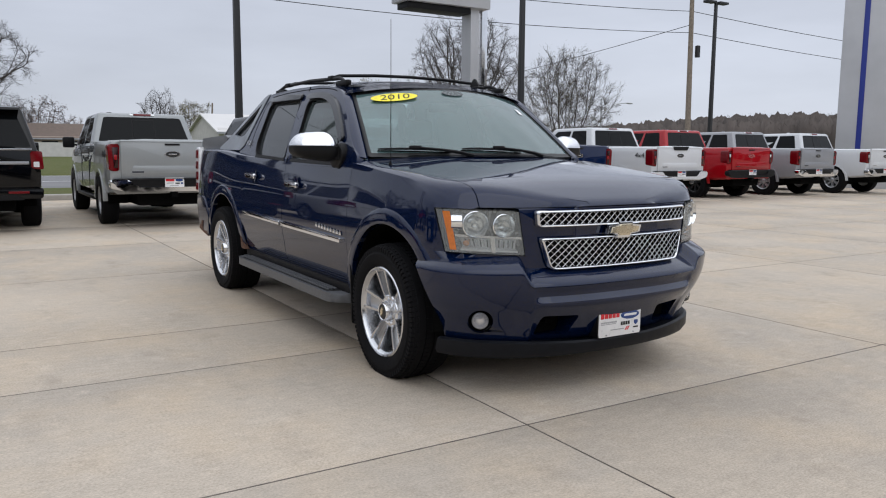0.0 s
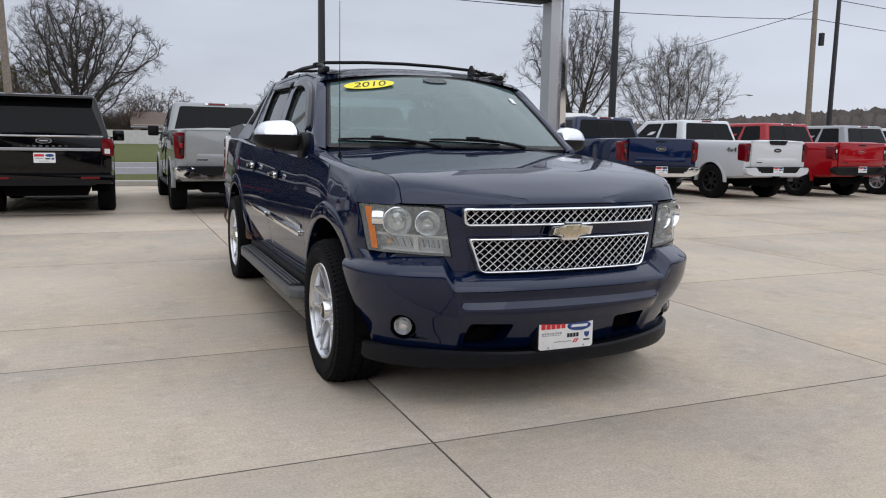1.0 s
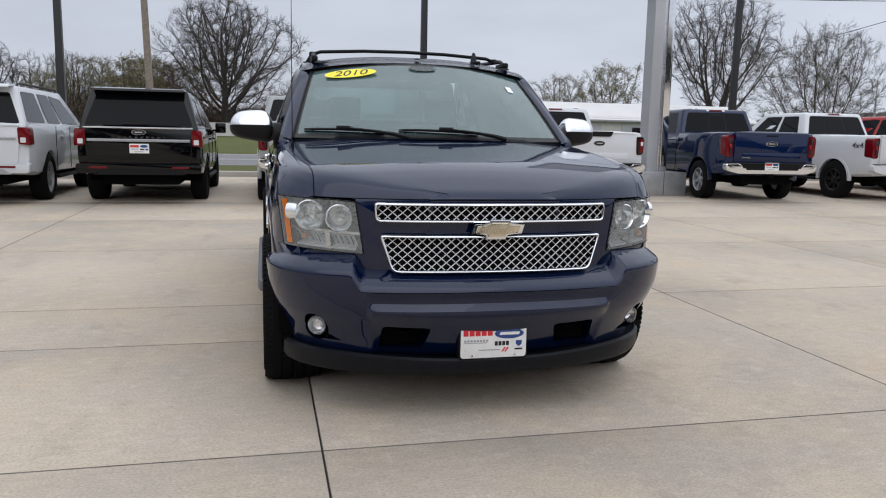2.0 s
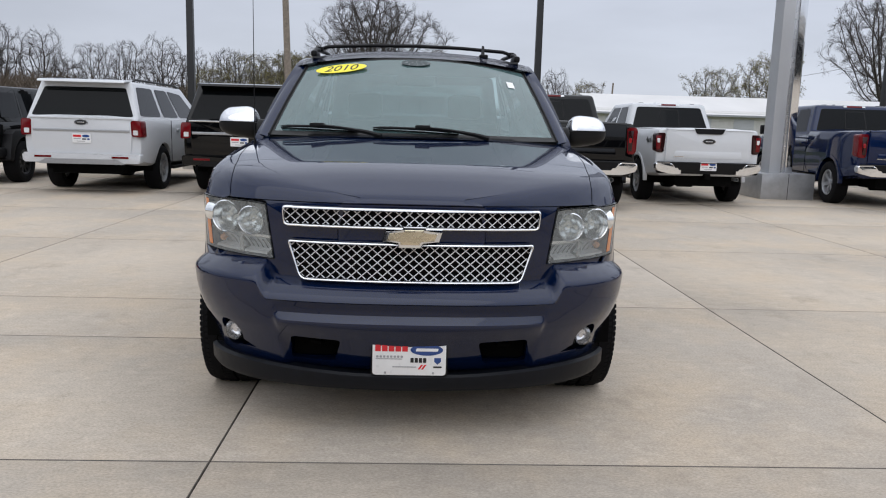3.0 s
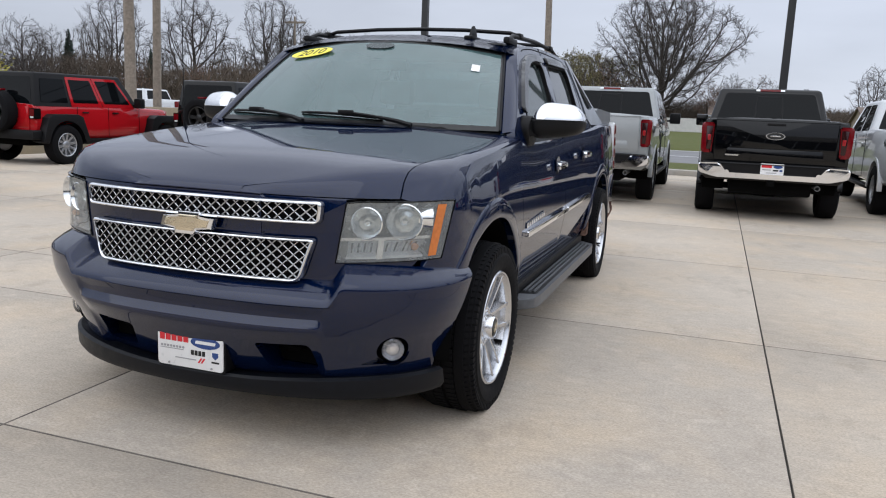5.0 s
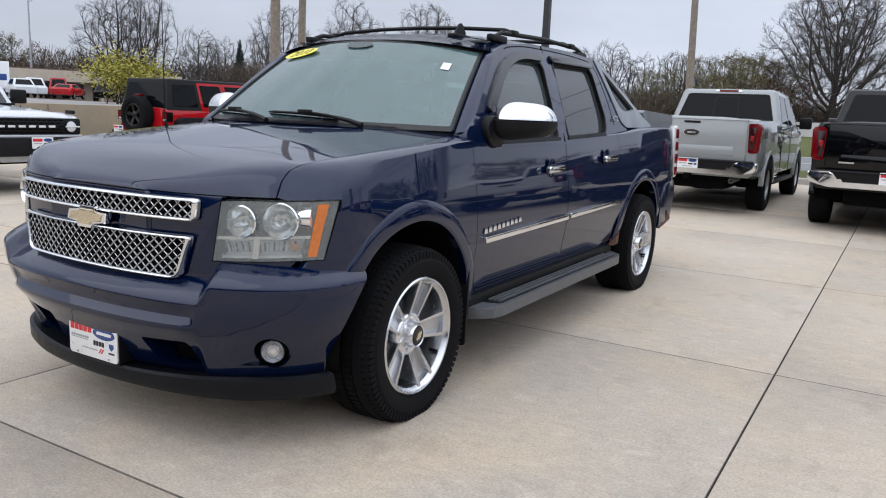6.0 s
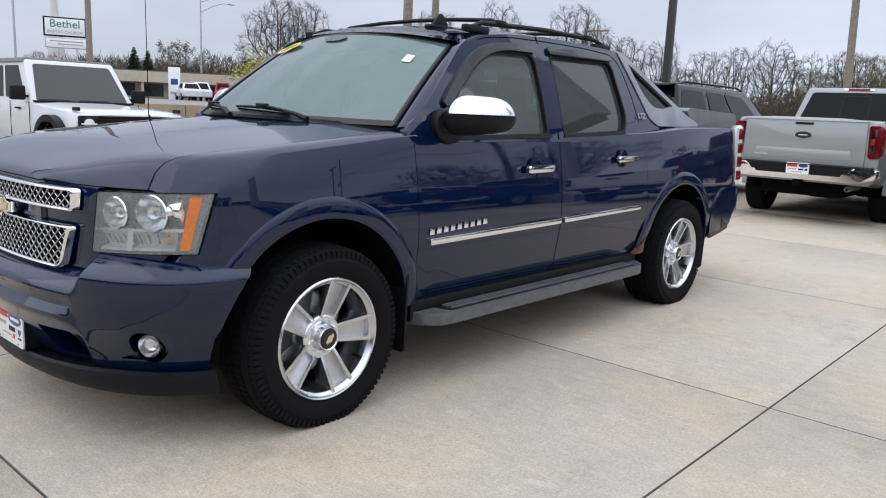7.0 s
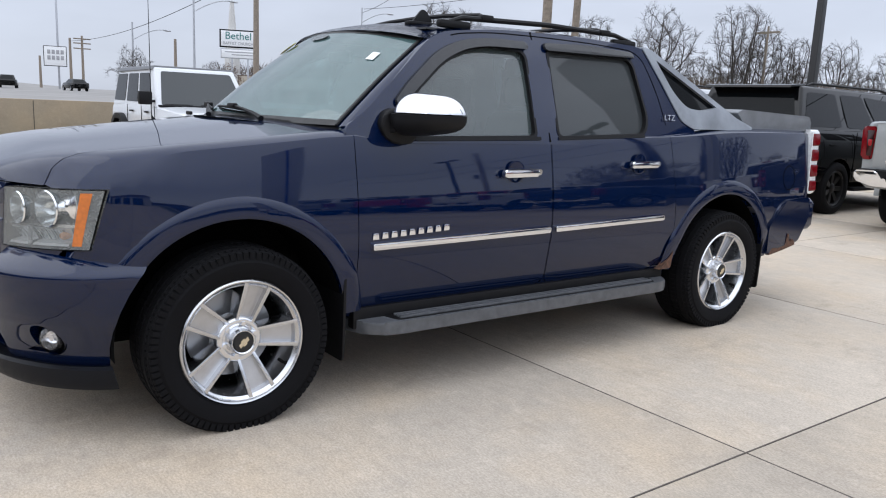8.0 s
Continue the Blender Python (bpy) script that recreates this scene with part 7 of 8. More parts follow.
    still = (to_mesh("tread", tread, RUBBER), to_mesh("brake_disc", disc, STEEL), to_mesh("wheel_back", back, DEEP))
    turning = (to_mesh("rim", barrel, ALLOY), to_mesh("spoke_web", joined([b for b, a in webs]), ALLOY_WEB), to_mesh("spoke_fin", joined([b for b, a in fins]), ALLOY),
               to_mesh("hub", joined([hub] + nuts), BRIGHT), to_mesh("hub_cap", cap, INK), to_mesh("cap_mark", mark, GOLD), to_mesh("valve", valve, RUBBER))
    return to_mesh("tyre", tyre, RUBBER), still, turning


tyre_me, still_me, turning_me = hero_wheel()
for x, y, turn in ((0.868, 0.0, 0), (0.868, 3.302, 0), (-0.868, 0.0, 24), (-0.868, 3.302, 30)):
    w = part("wheel", tyre_me, None, truck, "all-season tyre on a five-spoke polished alloy wheel")
    w.matrix_basis = pose(x, y, AXLE) @ (Matrix.Identity(4) if x > 0 else Matrix.Rotation(math.pi, 4, "Z"))
    for me in still_me:
        o = part(me.name, me, None, w)
        if me.name.startswith("tread"):
            tagged(o, kind="stuff")
    for me in turning_me:
        part(me.name, me, None, w).matrix_basis = pose(0, 0, 0, turn, 0, 0)

# ---- light poles, sign pylon, utility poles and wires ----
def pole(name, label, category, x, y, h, r0, r1, mat, sides=12, group="", z=0.0):
    return solo(name, lathe([(0.0, 0.0), (0.0, r0), (h, r1), (h, 0.0)], sides, (x, y, z), "z"), mat, label, category, group)


def lot_light(x, y):
    ob = thing("lot_light", "tall square black steel light pole at the lot's edge", "light pole", "lot light poles")
    part("pole", hexa([(x - 0.09, y - 0.09, 0.5), (x + 0.09, y - 0.09, 0.5), (x + 0.09, y + 0.09, 0.5), (x - 0.09, y + 0.09, 0.5)],
                      [(x - 0.065, y - 0.065, 8.6), (x + 0.065, y - 0.065, 8.6), (x + 0.065, y + 0.065, 8.6), (x - 0.065, y + 0.065, 8.6)], 0.01), POLE_BLACK, ob)
    part("footing", lathe([(-0.2, 0.0), (-0.2, 0.28), (0.55, 0.28), (0.58, 0.25), (0.58, 0.0)], 20, (x, y, 0), "z"), KERB, ob)
    for s in (-1, 1):
        part("lamp_head", box((x + s * 0.12, y - 0.17, 8.5), (x + s * 0.75, y + 0.17, 8.62), 0.03), POLE_BLACK, ob)
    return ob


for x, y in ((3.17, 16.45), (-5.73, 16.35), (12.85, 17.0), (28.7, 22.3)):
    lot_light(x, y)


def sign_pylon():
    ob = thing("sign_pylon", "tall brushed metal sign pylon on a square metal base", "sign")
    cx, cy = 7.62, 11.95
    part("base", box((cx - 0.55, cy - 0.55, -0.01), (cx + 0.55, cy + 0.55, 0.52), 0.012), STEEL, ob, "square sheet-metal base")
    part("base_seam", box((cx - 0.004, cy - 0.556, 0.0), (cx + 0.004, cy - 0.54, 0.52)), PLASTIC, ob)
    part("column", box((cx - 0.26, cy - 0.20, 0.5), (cx - 0.02, cy + 0.20, 8.8), 0.01), PANEL_GREY, ob)
    part("column", box((cx + 0.10, cy - 0.14, 0.5), (cx + 0.26, cy + 0.14, 8.8), 0.01), CHROME, ob, "polished metal column")
    part("column_web", box((cx - 0.03, cy - 0.06, 0.5), (cx + 0.11, cy + 0.10, 8.8)), PYLON_PANEL, ob)
    board = part("sign_box", box((cx - 2.1, cy - 0.35, 4.62), (cx + 0.2, cy + 0.35, 8.8), 0.03), PANEL_GREY, ob, "grey sign box")
    part("box_edge", box((cx - 2.0, cy - 0.25, 4.48), (cx - 0.3, cy + 0.25, 4.63), 0.02), PLASTIC, board)
    return ob


sign_pylon()


def utility_pole(x, y, h, lean=0.0, r=0.16, label="weathered wooden utility pole"):
    ob = thing("utility_pole", label, "utility pole", "utility poles")
    part("pole", tube([(x, y, -0.1), (x + lean * 0.5, y, h * 0.5), (x + lean, y, h)], [r, r * 0.85, r * 0.68], 12), WOOD_POLE, ob)
    return ob


u1 = utility_pole(36.2, 30.2, 12.0, -0.2, 0.19)
part("transformer_can", lathe([(7.2, 0.0), (7.2, 0.16), (7.9, 0.16), (7.95, 0.0)], 14, (36.5, 30.0, 0), "z"), POLE_BLACK, u1)
u2 = utility_pole(-5.8, 32.6, 12.0, -0.35, 0.17)
u3 = utility_pole(-18.9, 20.3, 12.5, 0.0, 0.21, "pale bare wooden utility pole")
u4 = utility_pole(-19.4, 22.3, 12.5, 0.25, 0.17)
u5 = utility_pole(51.1, 200.0, 13.0, 0.6, 0.3)
u6 = utility_pole(-51.5, 22.0, 12.5, 0.0, 0.24, "tan wooden pole by the church sign")
u7 = utility_pole(-82.0, 25.6, 7.4, 0.0, 0.2)
u8 = utility_pole(-114.6, 17.6, 6.0, 0.0, 0.2)
u9 = utility_pole(-114.0, 21.3, 8.6, 0.0, 0.22)
cp = utility_pole(-54.0, 92.0, 13.4, 0.0, 0.2, "wooden utility pole with crossarm")
part("crossarm", box((-55.6, 91.9, 12.5), (-52.4, 92.1, 12.75)), WOOD_POLE, cp)
cq = utility_pole(-113.8, 22.8, 9.0, 0.0, 0.2, "wooden utility pole with crossarms")
for z in (7.2, 7.9, 8.5):
    part("crossarm", box((-113.9, 21.7, z), (-113.7, 23.9, z + 0.15)), WOOD_POLE, cq)


def wire(a, b, sag, r=0.022):
    a, b = Vector(a), Vector(b)
    pts = [a.lerp(b, k / 20) - Vector((0, 0, 4 * sag * (k / 20) * (1 - k / 20))) for k in range(21)]
    return solo("overhead_wire", tube(pts, r, 4), WIRE, "thin black overhead wire between poles", "wire", "overhead wires")


for z0, z1 in ((10.0, 10.3), (8.7, 8.9)):
    wire((36.1, 30.2, z0), (-6.1, 32.6, z1), 0.7)
    wire((36.1, 30.2, z0), (90, 27, z0 - 0.4), 0.8)
wire((-6.1, 32.6, 10.3), (-60, 36, 10.0), 0.9)
wire((36.1, 30.2, 9.2), (52, 120, 9.0), 1.0)
wire((-18.6, 20.3, 11.4), (-74, 44, 11.5), 1.0)
wire((-19.0, 22.3, 11.0), (-51.5, 22.0, 11.2), 0.9)
wire((-51.5, 22.0, 10.6), (-114, 21.3, 8.2), 1.2, 0.03)


def street_lamp(x, y, h, arm, z=0.0):
    ob = thing("street_lamp", "slim grey street lamp with a curved arm", "street lamp", "street lamps")
    part("pole", lathe([(z, 0.0), (z, 0.11), (h, 0.07), (h, 0.0)], 10, (x, y, 0), "z"), STEEL, ob)
    d = Vector(arm)
    n = d.normalized()
    pts = [Vector((x, y, h - 1.6)) + d * k / 6 + Vector((0, 0, 1.1 * math.sin(k / 6 * math.pi / 2))) for k in range(7)]
    part("arm", tube(pts, 0.045, 6), STEEL, ob)
    e = pts[-1]
    part("lamp_head", tube([e, e + Vector((n.x * 0.35, n.y * 0.35, -0.02)), e + Vector((n.x * 0.75, n.y * 0.75, -0.06))], [0.05, 0.12, 0.06], 8), STEEL, ob)
    return ob


street_lamp(58.3, 62.0, 7.2, (2.2, -1.6, 0))
street_lamp(-73.5, 19.0, 8.0, (0.6, 2.6, 0))
street_lamp(-62.5, 21.1, 10.0, (0.6, 2.8, 0))
street_lamp(-74.0, 43.9, 12.0, (1.4, 2.4, 0))


def sign_tower():
    ob = thing("entrance_tower", "light grey panelled tower with a blue stripe", "sign tower")
    m = pose(26.1, 12.6, 0, 0, 0, 29)
    for name, lo, hi, mat in (("tower_body", (-0.95, -1.2, -0.2), (3.0, 1.2, 9.5), PANEL_GREY), ("blue_stripe", (-0.97, 0.36, -0.1), (-0.90, 0.54, 9.5), STRIPE_BLUE)):
        b = box(lo, hi, 0.01)
        b.transform(m)
        part(name, b, mat, ob)


sign_tower()


# ---- retaining wall, raised street to the west and its buildings ----
def retaining_wall():
    ob = solo("wall_west", prism([(-12.0, -0.3), (26.0, -0.3), (26.0, 1.12), (-12.0, 1.17)], -16.4, -16.0, "x", 0.01), WALL_CONC, "stained tan concrete retaining wall", "wall", kind="structure")
    for k in range(10):
        part("wall_joint", box((-16.004, -9 + 3.6 * k, 0.0), (-15.994, -8.985 + 3.6 * k, 1.12)), JOINT, ob)
    bm = bmesh.new()
    rows = []
    for x, z in ((-16.2, 1.10), (-30, 1.05), (-60, 1.2), (-110, 1.7), (-200, 3.0), (-500, 4.0)):
        rows.append([(x, y, z) for y in (-300, -60, 26, 27, 60)])
    rings([[(p[0], p[1], p[2] if p[1] <= 26 else p[2] * (0.75 if p[0] < -60 else 0.25)) for p in r] for r in rows], bm=bm)
    solo("upper_street", bm, STREET, "raised pale concrete street behind the wall", "road", kind="structure")


retaining_wall()


def low_shop():
    """A long flat-roofed shop row with a deep cream fascia."""
    ob = thing("shop_building", "long low shop building with cream fascia and dark windows", "building")
    m = pose(-68.0, 38.5, 0.9, 0, 0, 61)
    def add(name, lo, hi, mat, bevel=0.0):
        b = box(lo, hi, bevel)
        b.transform(m)
        return part(name, b, mat, ob)
    add("wall", (-10, 0, -1.0), (14, 8, 2.2), BRICK_TAN)
    add("fascia", (-10.6, -1.4, 1.75), (14.6, 8.4, 2.75), WALL_CREAM)
    add("roof", (-10.6, -1.4, 2.75), (14.6, 8.4, 2.85), ROOF_BROWN)
    for k in range(9):
        add("window", (-9 + 2.6 * k, -0.04, 0.4), (-7.2 + 2.6 * k, 0.1, 1.6), DARK_GLASS)
    for k in range(5):
        add("pillar", (-9.6 + 5.6 * k, -1.2, -1.0), (-9.35 + 5.6 * k, -0.95, 1.8), WALL_CREAM)


low_shop()


def church_sign():
    ob = thing("church_sign", "white church sign with teal and grey lettering on two posts", "sign")
    m = pose(-65.9, 26.3, 0, 0, 0, 68)
    def add(name, lo, hi, mat, parent):
        b = box(lo, hi, 0.02)
        b.transform(m)
        return part(name, b, mat, parent)
    for x in (-0.55, 0.85):
        add("post", (x - 0.08, -0.08, 0.8), (x + 0.08, 0.08, 5.2), STEEL, ob)
    top = add("sign_frame", (-1.65, -0.16, 5.95), (1.65, 0.16, 7.55), PLASTIC, ob)
    add("sign_panel", (-1.52, -0.18, 6.07), (1.52, 0.0, 7.43), PLATE_WHITE, top)
    low = add("sign_frame", (-1.55, -0.12, 5.0), (1.65, 0.12, 5.85), STEEL, ob)
    add("sign_panel", (-1.48, -0.14, 5.06), (1.58, 0.0, 5.79), PLATE_WHITE, low)
    for z, a, b in ((5.52, -1.2, 1.4), (5.28, -0.6, 1.4)):
        add("text_bar", (a, -0.15, z), (b, -0.1, z + 0.10), PLATE_GREY, low)
    up = m @ Matrix.Translation((0, -0.19, 6.98)) @ Matrix.Rotation(math.pi / 2, 4, "X")
    writing("sign_letters", "Bethel", 0.92, TEAL, up, top, 0.01, "teal letters", 0, 1.0)
    up = m @ Matrix.Translation((0, -0.19, 6.33)) @ Matrix.Rotation(math.pi / 2, 4, "X")
    writing("sign_letters", "BAPTIST CHURCH", 0.36, PLATE_GREY, up, top, 0.01, "grey letters", 0, 0.92)


church_sign()
steeple = thing("steeple", "slim white church steeple far off", "steeple")
part("spire", lathe([(1.0, 0.9), (9.0, 0.9), (9.2, 0.5), (14.5, 0.03)], 8, (-84.8, 33.0, 0), "z"), WALL_WHITE, steeple)


def shop_sign(x, y, turn):
    ob = thing("pole_sign", "white shop sign on a tall pole by the street", "sign")
    m = pose(x, y, 0, 0, 0, turn)
    def add(name, lo, hi, mat, parent=ob):
        b = box(lo, hi, 0.01)
        b.transform(m)
        return part(name, b, mat, parent)
    add("pole", (0.25, -0.1, 1.2), (0.5, 0.1, 12.6), STEEL)
    add("frame", (-1.28, -0.22, 4.42), (1.33, -0.12, 6.88), PLASTIC)
    p = add("panel", (-1.2, -0.25, 4.5), (1.25, -0.1, 6.8), PLATE_WHITE)
    for z in (5.9, 5.2):
        for k in range(4):
            add("text_bar", (-0.85 + 0.5 * k, -0.28, z), (-0.5 + 0.5 * k, -0.24, z + 0.5), PLATE_GREY, p)


shop_sign(-104.4, 17.7, 80)
board = thing("shop_sign", "tall white and blue shop sign on two posts", "sign")
for name, lo, hi, mat in (("panel", (-0.5, -0.1, 0.9), (0.5, 0.1, 3.9), PLATE_WHITE), ("blue_mark", (-0.3, -0.12, 2.4), (0.3, 0.0, 2.9), PLATE_BLUE), ("text_bar", (-0.35, -0.12, 1.6), (0.35, 0.0, 1.8), PLATE_GREY)):
    b = box(lo, hi, 0.01)
    b.transform(pose(-60.6, 33.3, 0.0, 0, 0, 62))
    part(name, b, mat, board)


# ---- white shed and houses to the north ----
def gabled(name, label, x0, x1, y0, y1, eave, ridge, wall, roof, windows=0):
    ob = thing(name, label, "building")
    ym = (y0 + y1) / 2
    part("wall", prism([(y0, -0.1), (y1, -0.1), (y1, eave), (ym, ridge - 0.15), (y0, eave)], x0, x1, "x"), wall, ob)
    part("roof", prism([(y0 - 0.4, eave - 0.15), (ym, ridge), (y1 + 0.4, eave - 0.15), (y1 + 0.4, eave - 0.3), (ym, ridge - 0.14), (y0 - 0.4, eave - 0.3)], x0 - 0.3, x1 + 0.3, "x"), roof, ob)
    part("gutter", box((x0 - 0.3, y0 - 0.5, eave - 0.32), (x1 + 0.3, y0 - 0.38, eave - 0.16)), STEEL, ob)
    n = max(windows, 1)
    for k in range(windows):
        xx = x0 + (x1 - x0) * (k + 0.5) / n
        part("window", box((xx - 0.9, y0 - 0.03, 0.8), (xx + 0.9, y0 + 0.02, eave - 0.5)), DARK_GLASS if wall is not WALL_WHITE else PANEL_GREY, ob)
    return ob


gabled("storage_shed", "long white storage building with pale metal roof", 15.6, 46.0, 63.5, 74.0, 2.9, 4.5, WALL_WHITE, ROOF_WHITE, 8)
gabled("house", "low brick house with brown roof beyond the road", 16.8, 27.0, 92.0, 102.0, 2.4, 3.9, BRICK_TAN, ROOF_BROWN, 3)
gabled("house", "low brick house with brown roof beyond the road", 0.5, 11.0, 104.0, 114.0, 2.6, 4.4, BRICK_TAN, ROOF_BROWN, 3)
part("fence", box((-20, 100.0, 0.2), (14, 100.1, 1.9)), WALL_WHITE, thing("white_fence", "long low white fence across the lawn", "fence"))


# ---- unseen building added behind the camera, closes the lot and darkens reflections in paint and glass ----
def showroom():
    ob = thing("showroom", "unseen grey panelled building with dark glass, added to darken reflections", "building")
    def add(name, lo, hi, mat, bevel=0.0):
        return part(name, box(lo, hi, bevel), mat, ob)
    add("wall", (-34, -40, -0.2), (34, -22.4, 6.4), PANEL_GREY)
    add("canopy", (-34, -23.4, 4.6), (34, -21.2, 6.6), WALL_WHITE, 0.03)
    for k in range(17):
        add("pane", (-33.5 + 4 * k, -22.43, 0.2), (-29.8 + 4 * k, -22.35, 4.3), DARK_GLASS)
        add("mullion", (-33.75 + 4 * k, -22.45, 0.0), (-33.5 + 4 * k, -22.3, 4.5), STEEL)
    for k in range(3):
        add("canopy_groove", (-34.01, -21.23, 5.0 + 0.45 * k), (34.01, -21.19, 5.06 + 0.45 * k), PLASTIC)


showroom()


def service_wing():
    ob = thing("service_wing", "white sided service building with dark stepped roof", "building")
    part("wall", box((33, -20, -0.2), (52, 4, 3.4)), WALL_WHITE, ob)
    for k in range(4):
        part("roof_step", box((32.6 + 0.6 * k, -20.4 + 0.5 * k, 3.4 + 0.3 * k), (52.2, 4.4 - 0.5 * k, 3.64 + 0.3 * k), 0.02), ROOF_BROWN, ob)
    for k in range(4):
        part("bay_door", box((32.95, -18 + 5.4 * k, 0.0), (33.02, -14.2 + 5.4 * k, 2.9)), DARK_GLASS, ob)


service_wing()

# ---- trees: bare in winter, each a trunk with limbs and a crown of twigs ----
def limbs(rng, start, way, length, radius, level, out, spread, droop, fork, thin=0.62):
    """Grows a limb and its branches; out collects (points, radii, level)."""
    n = 5 if level < 2 else 3
    pts, rad = [start], [radius]
    p, d = start.copy(), way.copy()
    for k in range(n):
        d = (d + Vector((rng.gauss(0, 0.14), rng.gauss(0, 0.14), rng.gauss(0.05, 0.08) - droop))).normalized()
        p = p + d * (length / n)
        pts.append(p.copy())
        rad.append(radius * (1 - (1 - thin) * (k + 1) / n))
    out.append((pts, rad, level))
    if level >= len(fork):
        return
    for c in range(fork[level]):
        t = rng.uniform(0.35, 1.0) if c else 1.0
        i = min(int(t * n), n - 1)
        at_ = pts[i].lerp(pts[i + 1], t * n - i)
        side = Vector((rng.gauss(0, 1), rng.gauss(0, 1), rng.gauss(0.15, 0.5))).normalized()
        axis = (d * rng.uniform(0.7, 1.1) + side * spread * rng.uniform(0.6, 1.2) + Vector((0, 0, 0.22))).normalized()
        limbs(rng, at_, axis, length * rng.uniform(0.55, 0.82), rad[i] * rng.uniform(0.45, 0.66), level + 1, out, spread, droop, fork, 0.5 if level > 1 else thin)


def skin(branches, twig_min=0.006):
    """One mesh's points and faces over many branches."""
    verts, faces = [], []
    for pts, rad, level in branches:
        sides = 8 if level == 0 else 5 if level < 3 else 3
        base = len(verts)
        for i, p in enumerate(pts):
            d = (pts[min(i + 1, len(pts) - 1)] - pts[max(i - 1, 0)]).normalized()
            u = d.orthogonal().normalized() if i == 0 else (u - d * u.dot(d)).normalized()
            v = d.cross(u)
            r = max(rad[i], twig_min)
            for k in range(sides):
                a = 2 * math.pi * k / sides
                verts.append(tuple(p + (u * math.cos(a) + v * math.sin(a)) * r))
        for i in range(len(pts) - 1):
            for k in range(sides):
                q = (k + 1) % sides
                faces.append((base + i * sides + k, base + i * sides + q, base + (i + 1) * sides + q, base + (i + 1) * sides + k))
    return verts, faces


def mesh_of(name, verts, faces, mat):
    me = bpy.data.meshes.new(name)
    me.from_pydata(verts, [], faces)
    me.materials.append(mat)
    me.shade_smooth()
    return me


def leaf_quads(rng, tips, size, per, wander):
    verts, faces = [], []
    for t in tips:
        for _ in range(per):
            c = t + Vector((rng.gauss(0, wander), rng.gauss(0, wander), rng.gauss(0, wander)))
            u = Vector((rng.gauss(0, 1), rng.gauss(0, 1), rng.gauss(0, 1))).normalized() * size * rng.uniform(0.6, 1.3)
            w = u.orthogonal().normalized() * size * rng.uniform(0.3, 0.6)
            b = len(verts)
            verts += [tuple(c - u), tuple(c + w), tuple(c + u), tuple(c - w)]
            faces.append((b, b + 1, b + 2, b + 3))
    return verts, faces


def crown_points(rng, n, height, rx, low, vase):
    """Points that the limbs reach for, in a rounded crown, denser towards its skin."""
    pts = []
    while len(pts) < n:
        u = Vector((rng.gauss(0, 1), rng.gauss(0, 1), rng.gauss(0, 1))).normalized() * rng.random() ** 0.45
        z = low + (u.z + 1) / 2 * (height - low)
        k = rx * (1 - vase * (1 - (z - low) / (height - low)))
        lump = 0.82 + 0.55 * noise.noise(Vector((u.x * 1.9 + rx, u.y * 1.9, u.z * 1.9 + height)))
        pts.append((u.x * k * lump, u.y * k * lump, low + (z - low) * (0.86 + 0.14 * lump)))
    return np.array(pts)


def grow(rng, height, rx, low, stems, n, vase, step):
    """Grows limbs towards the crown's points; gives each node's place and parent."""
    goal = crown_points(rng, n, height, rx, low, vase)
    pos, par, run = [], [], []
    for s in range(stems):
        a = 2 * math.pi * (s + rng.uniform(-0.3, 0.3)) / stems
        lean_ = rng.uniform(0.12, 0.38) if stems > 1 else 0.03
        p = Vector((0, 0, -0.1))
        d = Vector((math.cos(a) * lean_, math.sin(a) * lean_, 1)).normalized()
        last = -1 if s == 0 else 0
        if s:
            p = p + d * step
        while p.z < low * (1.0 if stems == 1 else 1.25) + 0.3:
            pos.append(tuple(p))
            par.append(last)
            run.append(d.copy())
            last = len(pos) - 1
            d = (d + Vector((rng.gauss(0, 0.07), rng.gauss(0, 0.07), 0.05))).normalized()
            p = p + d * step
    near = np.full(len(goal), 1e9)
    who = np.zeros(len(goal), int)
    fresh, forks = list(range(len(pos))), {}
    for _ in range(140):
        q = np.array([pos[i] for i in fresh])
        dist = np.linalg.norm(goal[:, None, :] - q[None, :, :], axis=2)
        best = dist.argmin(axis=1)
        dmin = dist[np.arange(len(goal)), best]
        closer = dmin < near
        near[closer] = dmin[closer]
        who[closer] = np.array(fresh)[best[closer]]
        keep = near > step * 1.55
        goal, near, who = goal[keep], near[keep], who[keep]
        if not len(goal):
            break
        fresh = []
        for i in np.unique(who):
            if forks.get(int(i), 0) > 2:
                near[who == i] = 0.0
                continue
            forks[int(i)] = forks.get(int(i), 0) + 1
            to = goal[who == i] - np.array(pos[i])
            d = (to / np.linalg.norm(to, axis=1)[:, None]).sum(axis=0)
            d = Vector(d).normalized() + run[i] * 1.0 + Vector((rng.gauss(0, 0.10), rng.gauss(0, 0.10), rng.gauss(0.10, 0.10)))
            d.normalize()
            fresh.append(len(pos))
            pos.append(tuple(Vector(pos[i]) + d * step))
            par.append(int(i))
            run.append(d)
        if not fresh:
            break
    return pos, par


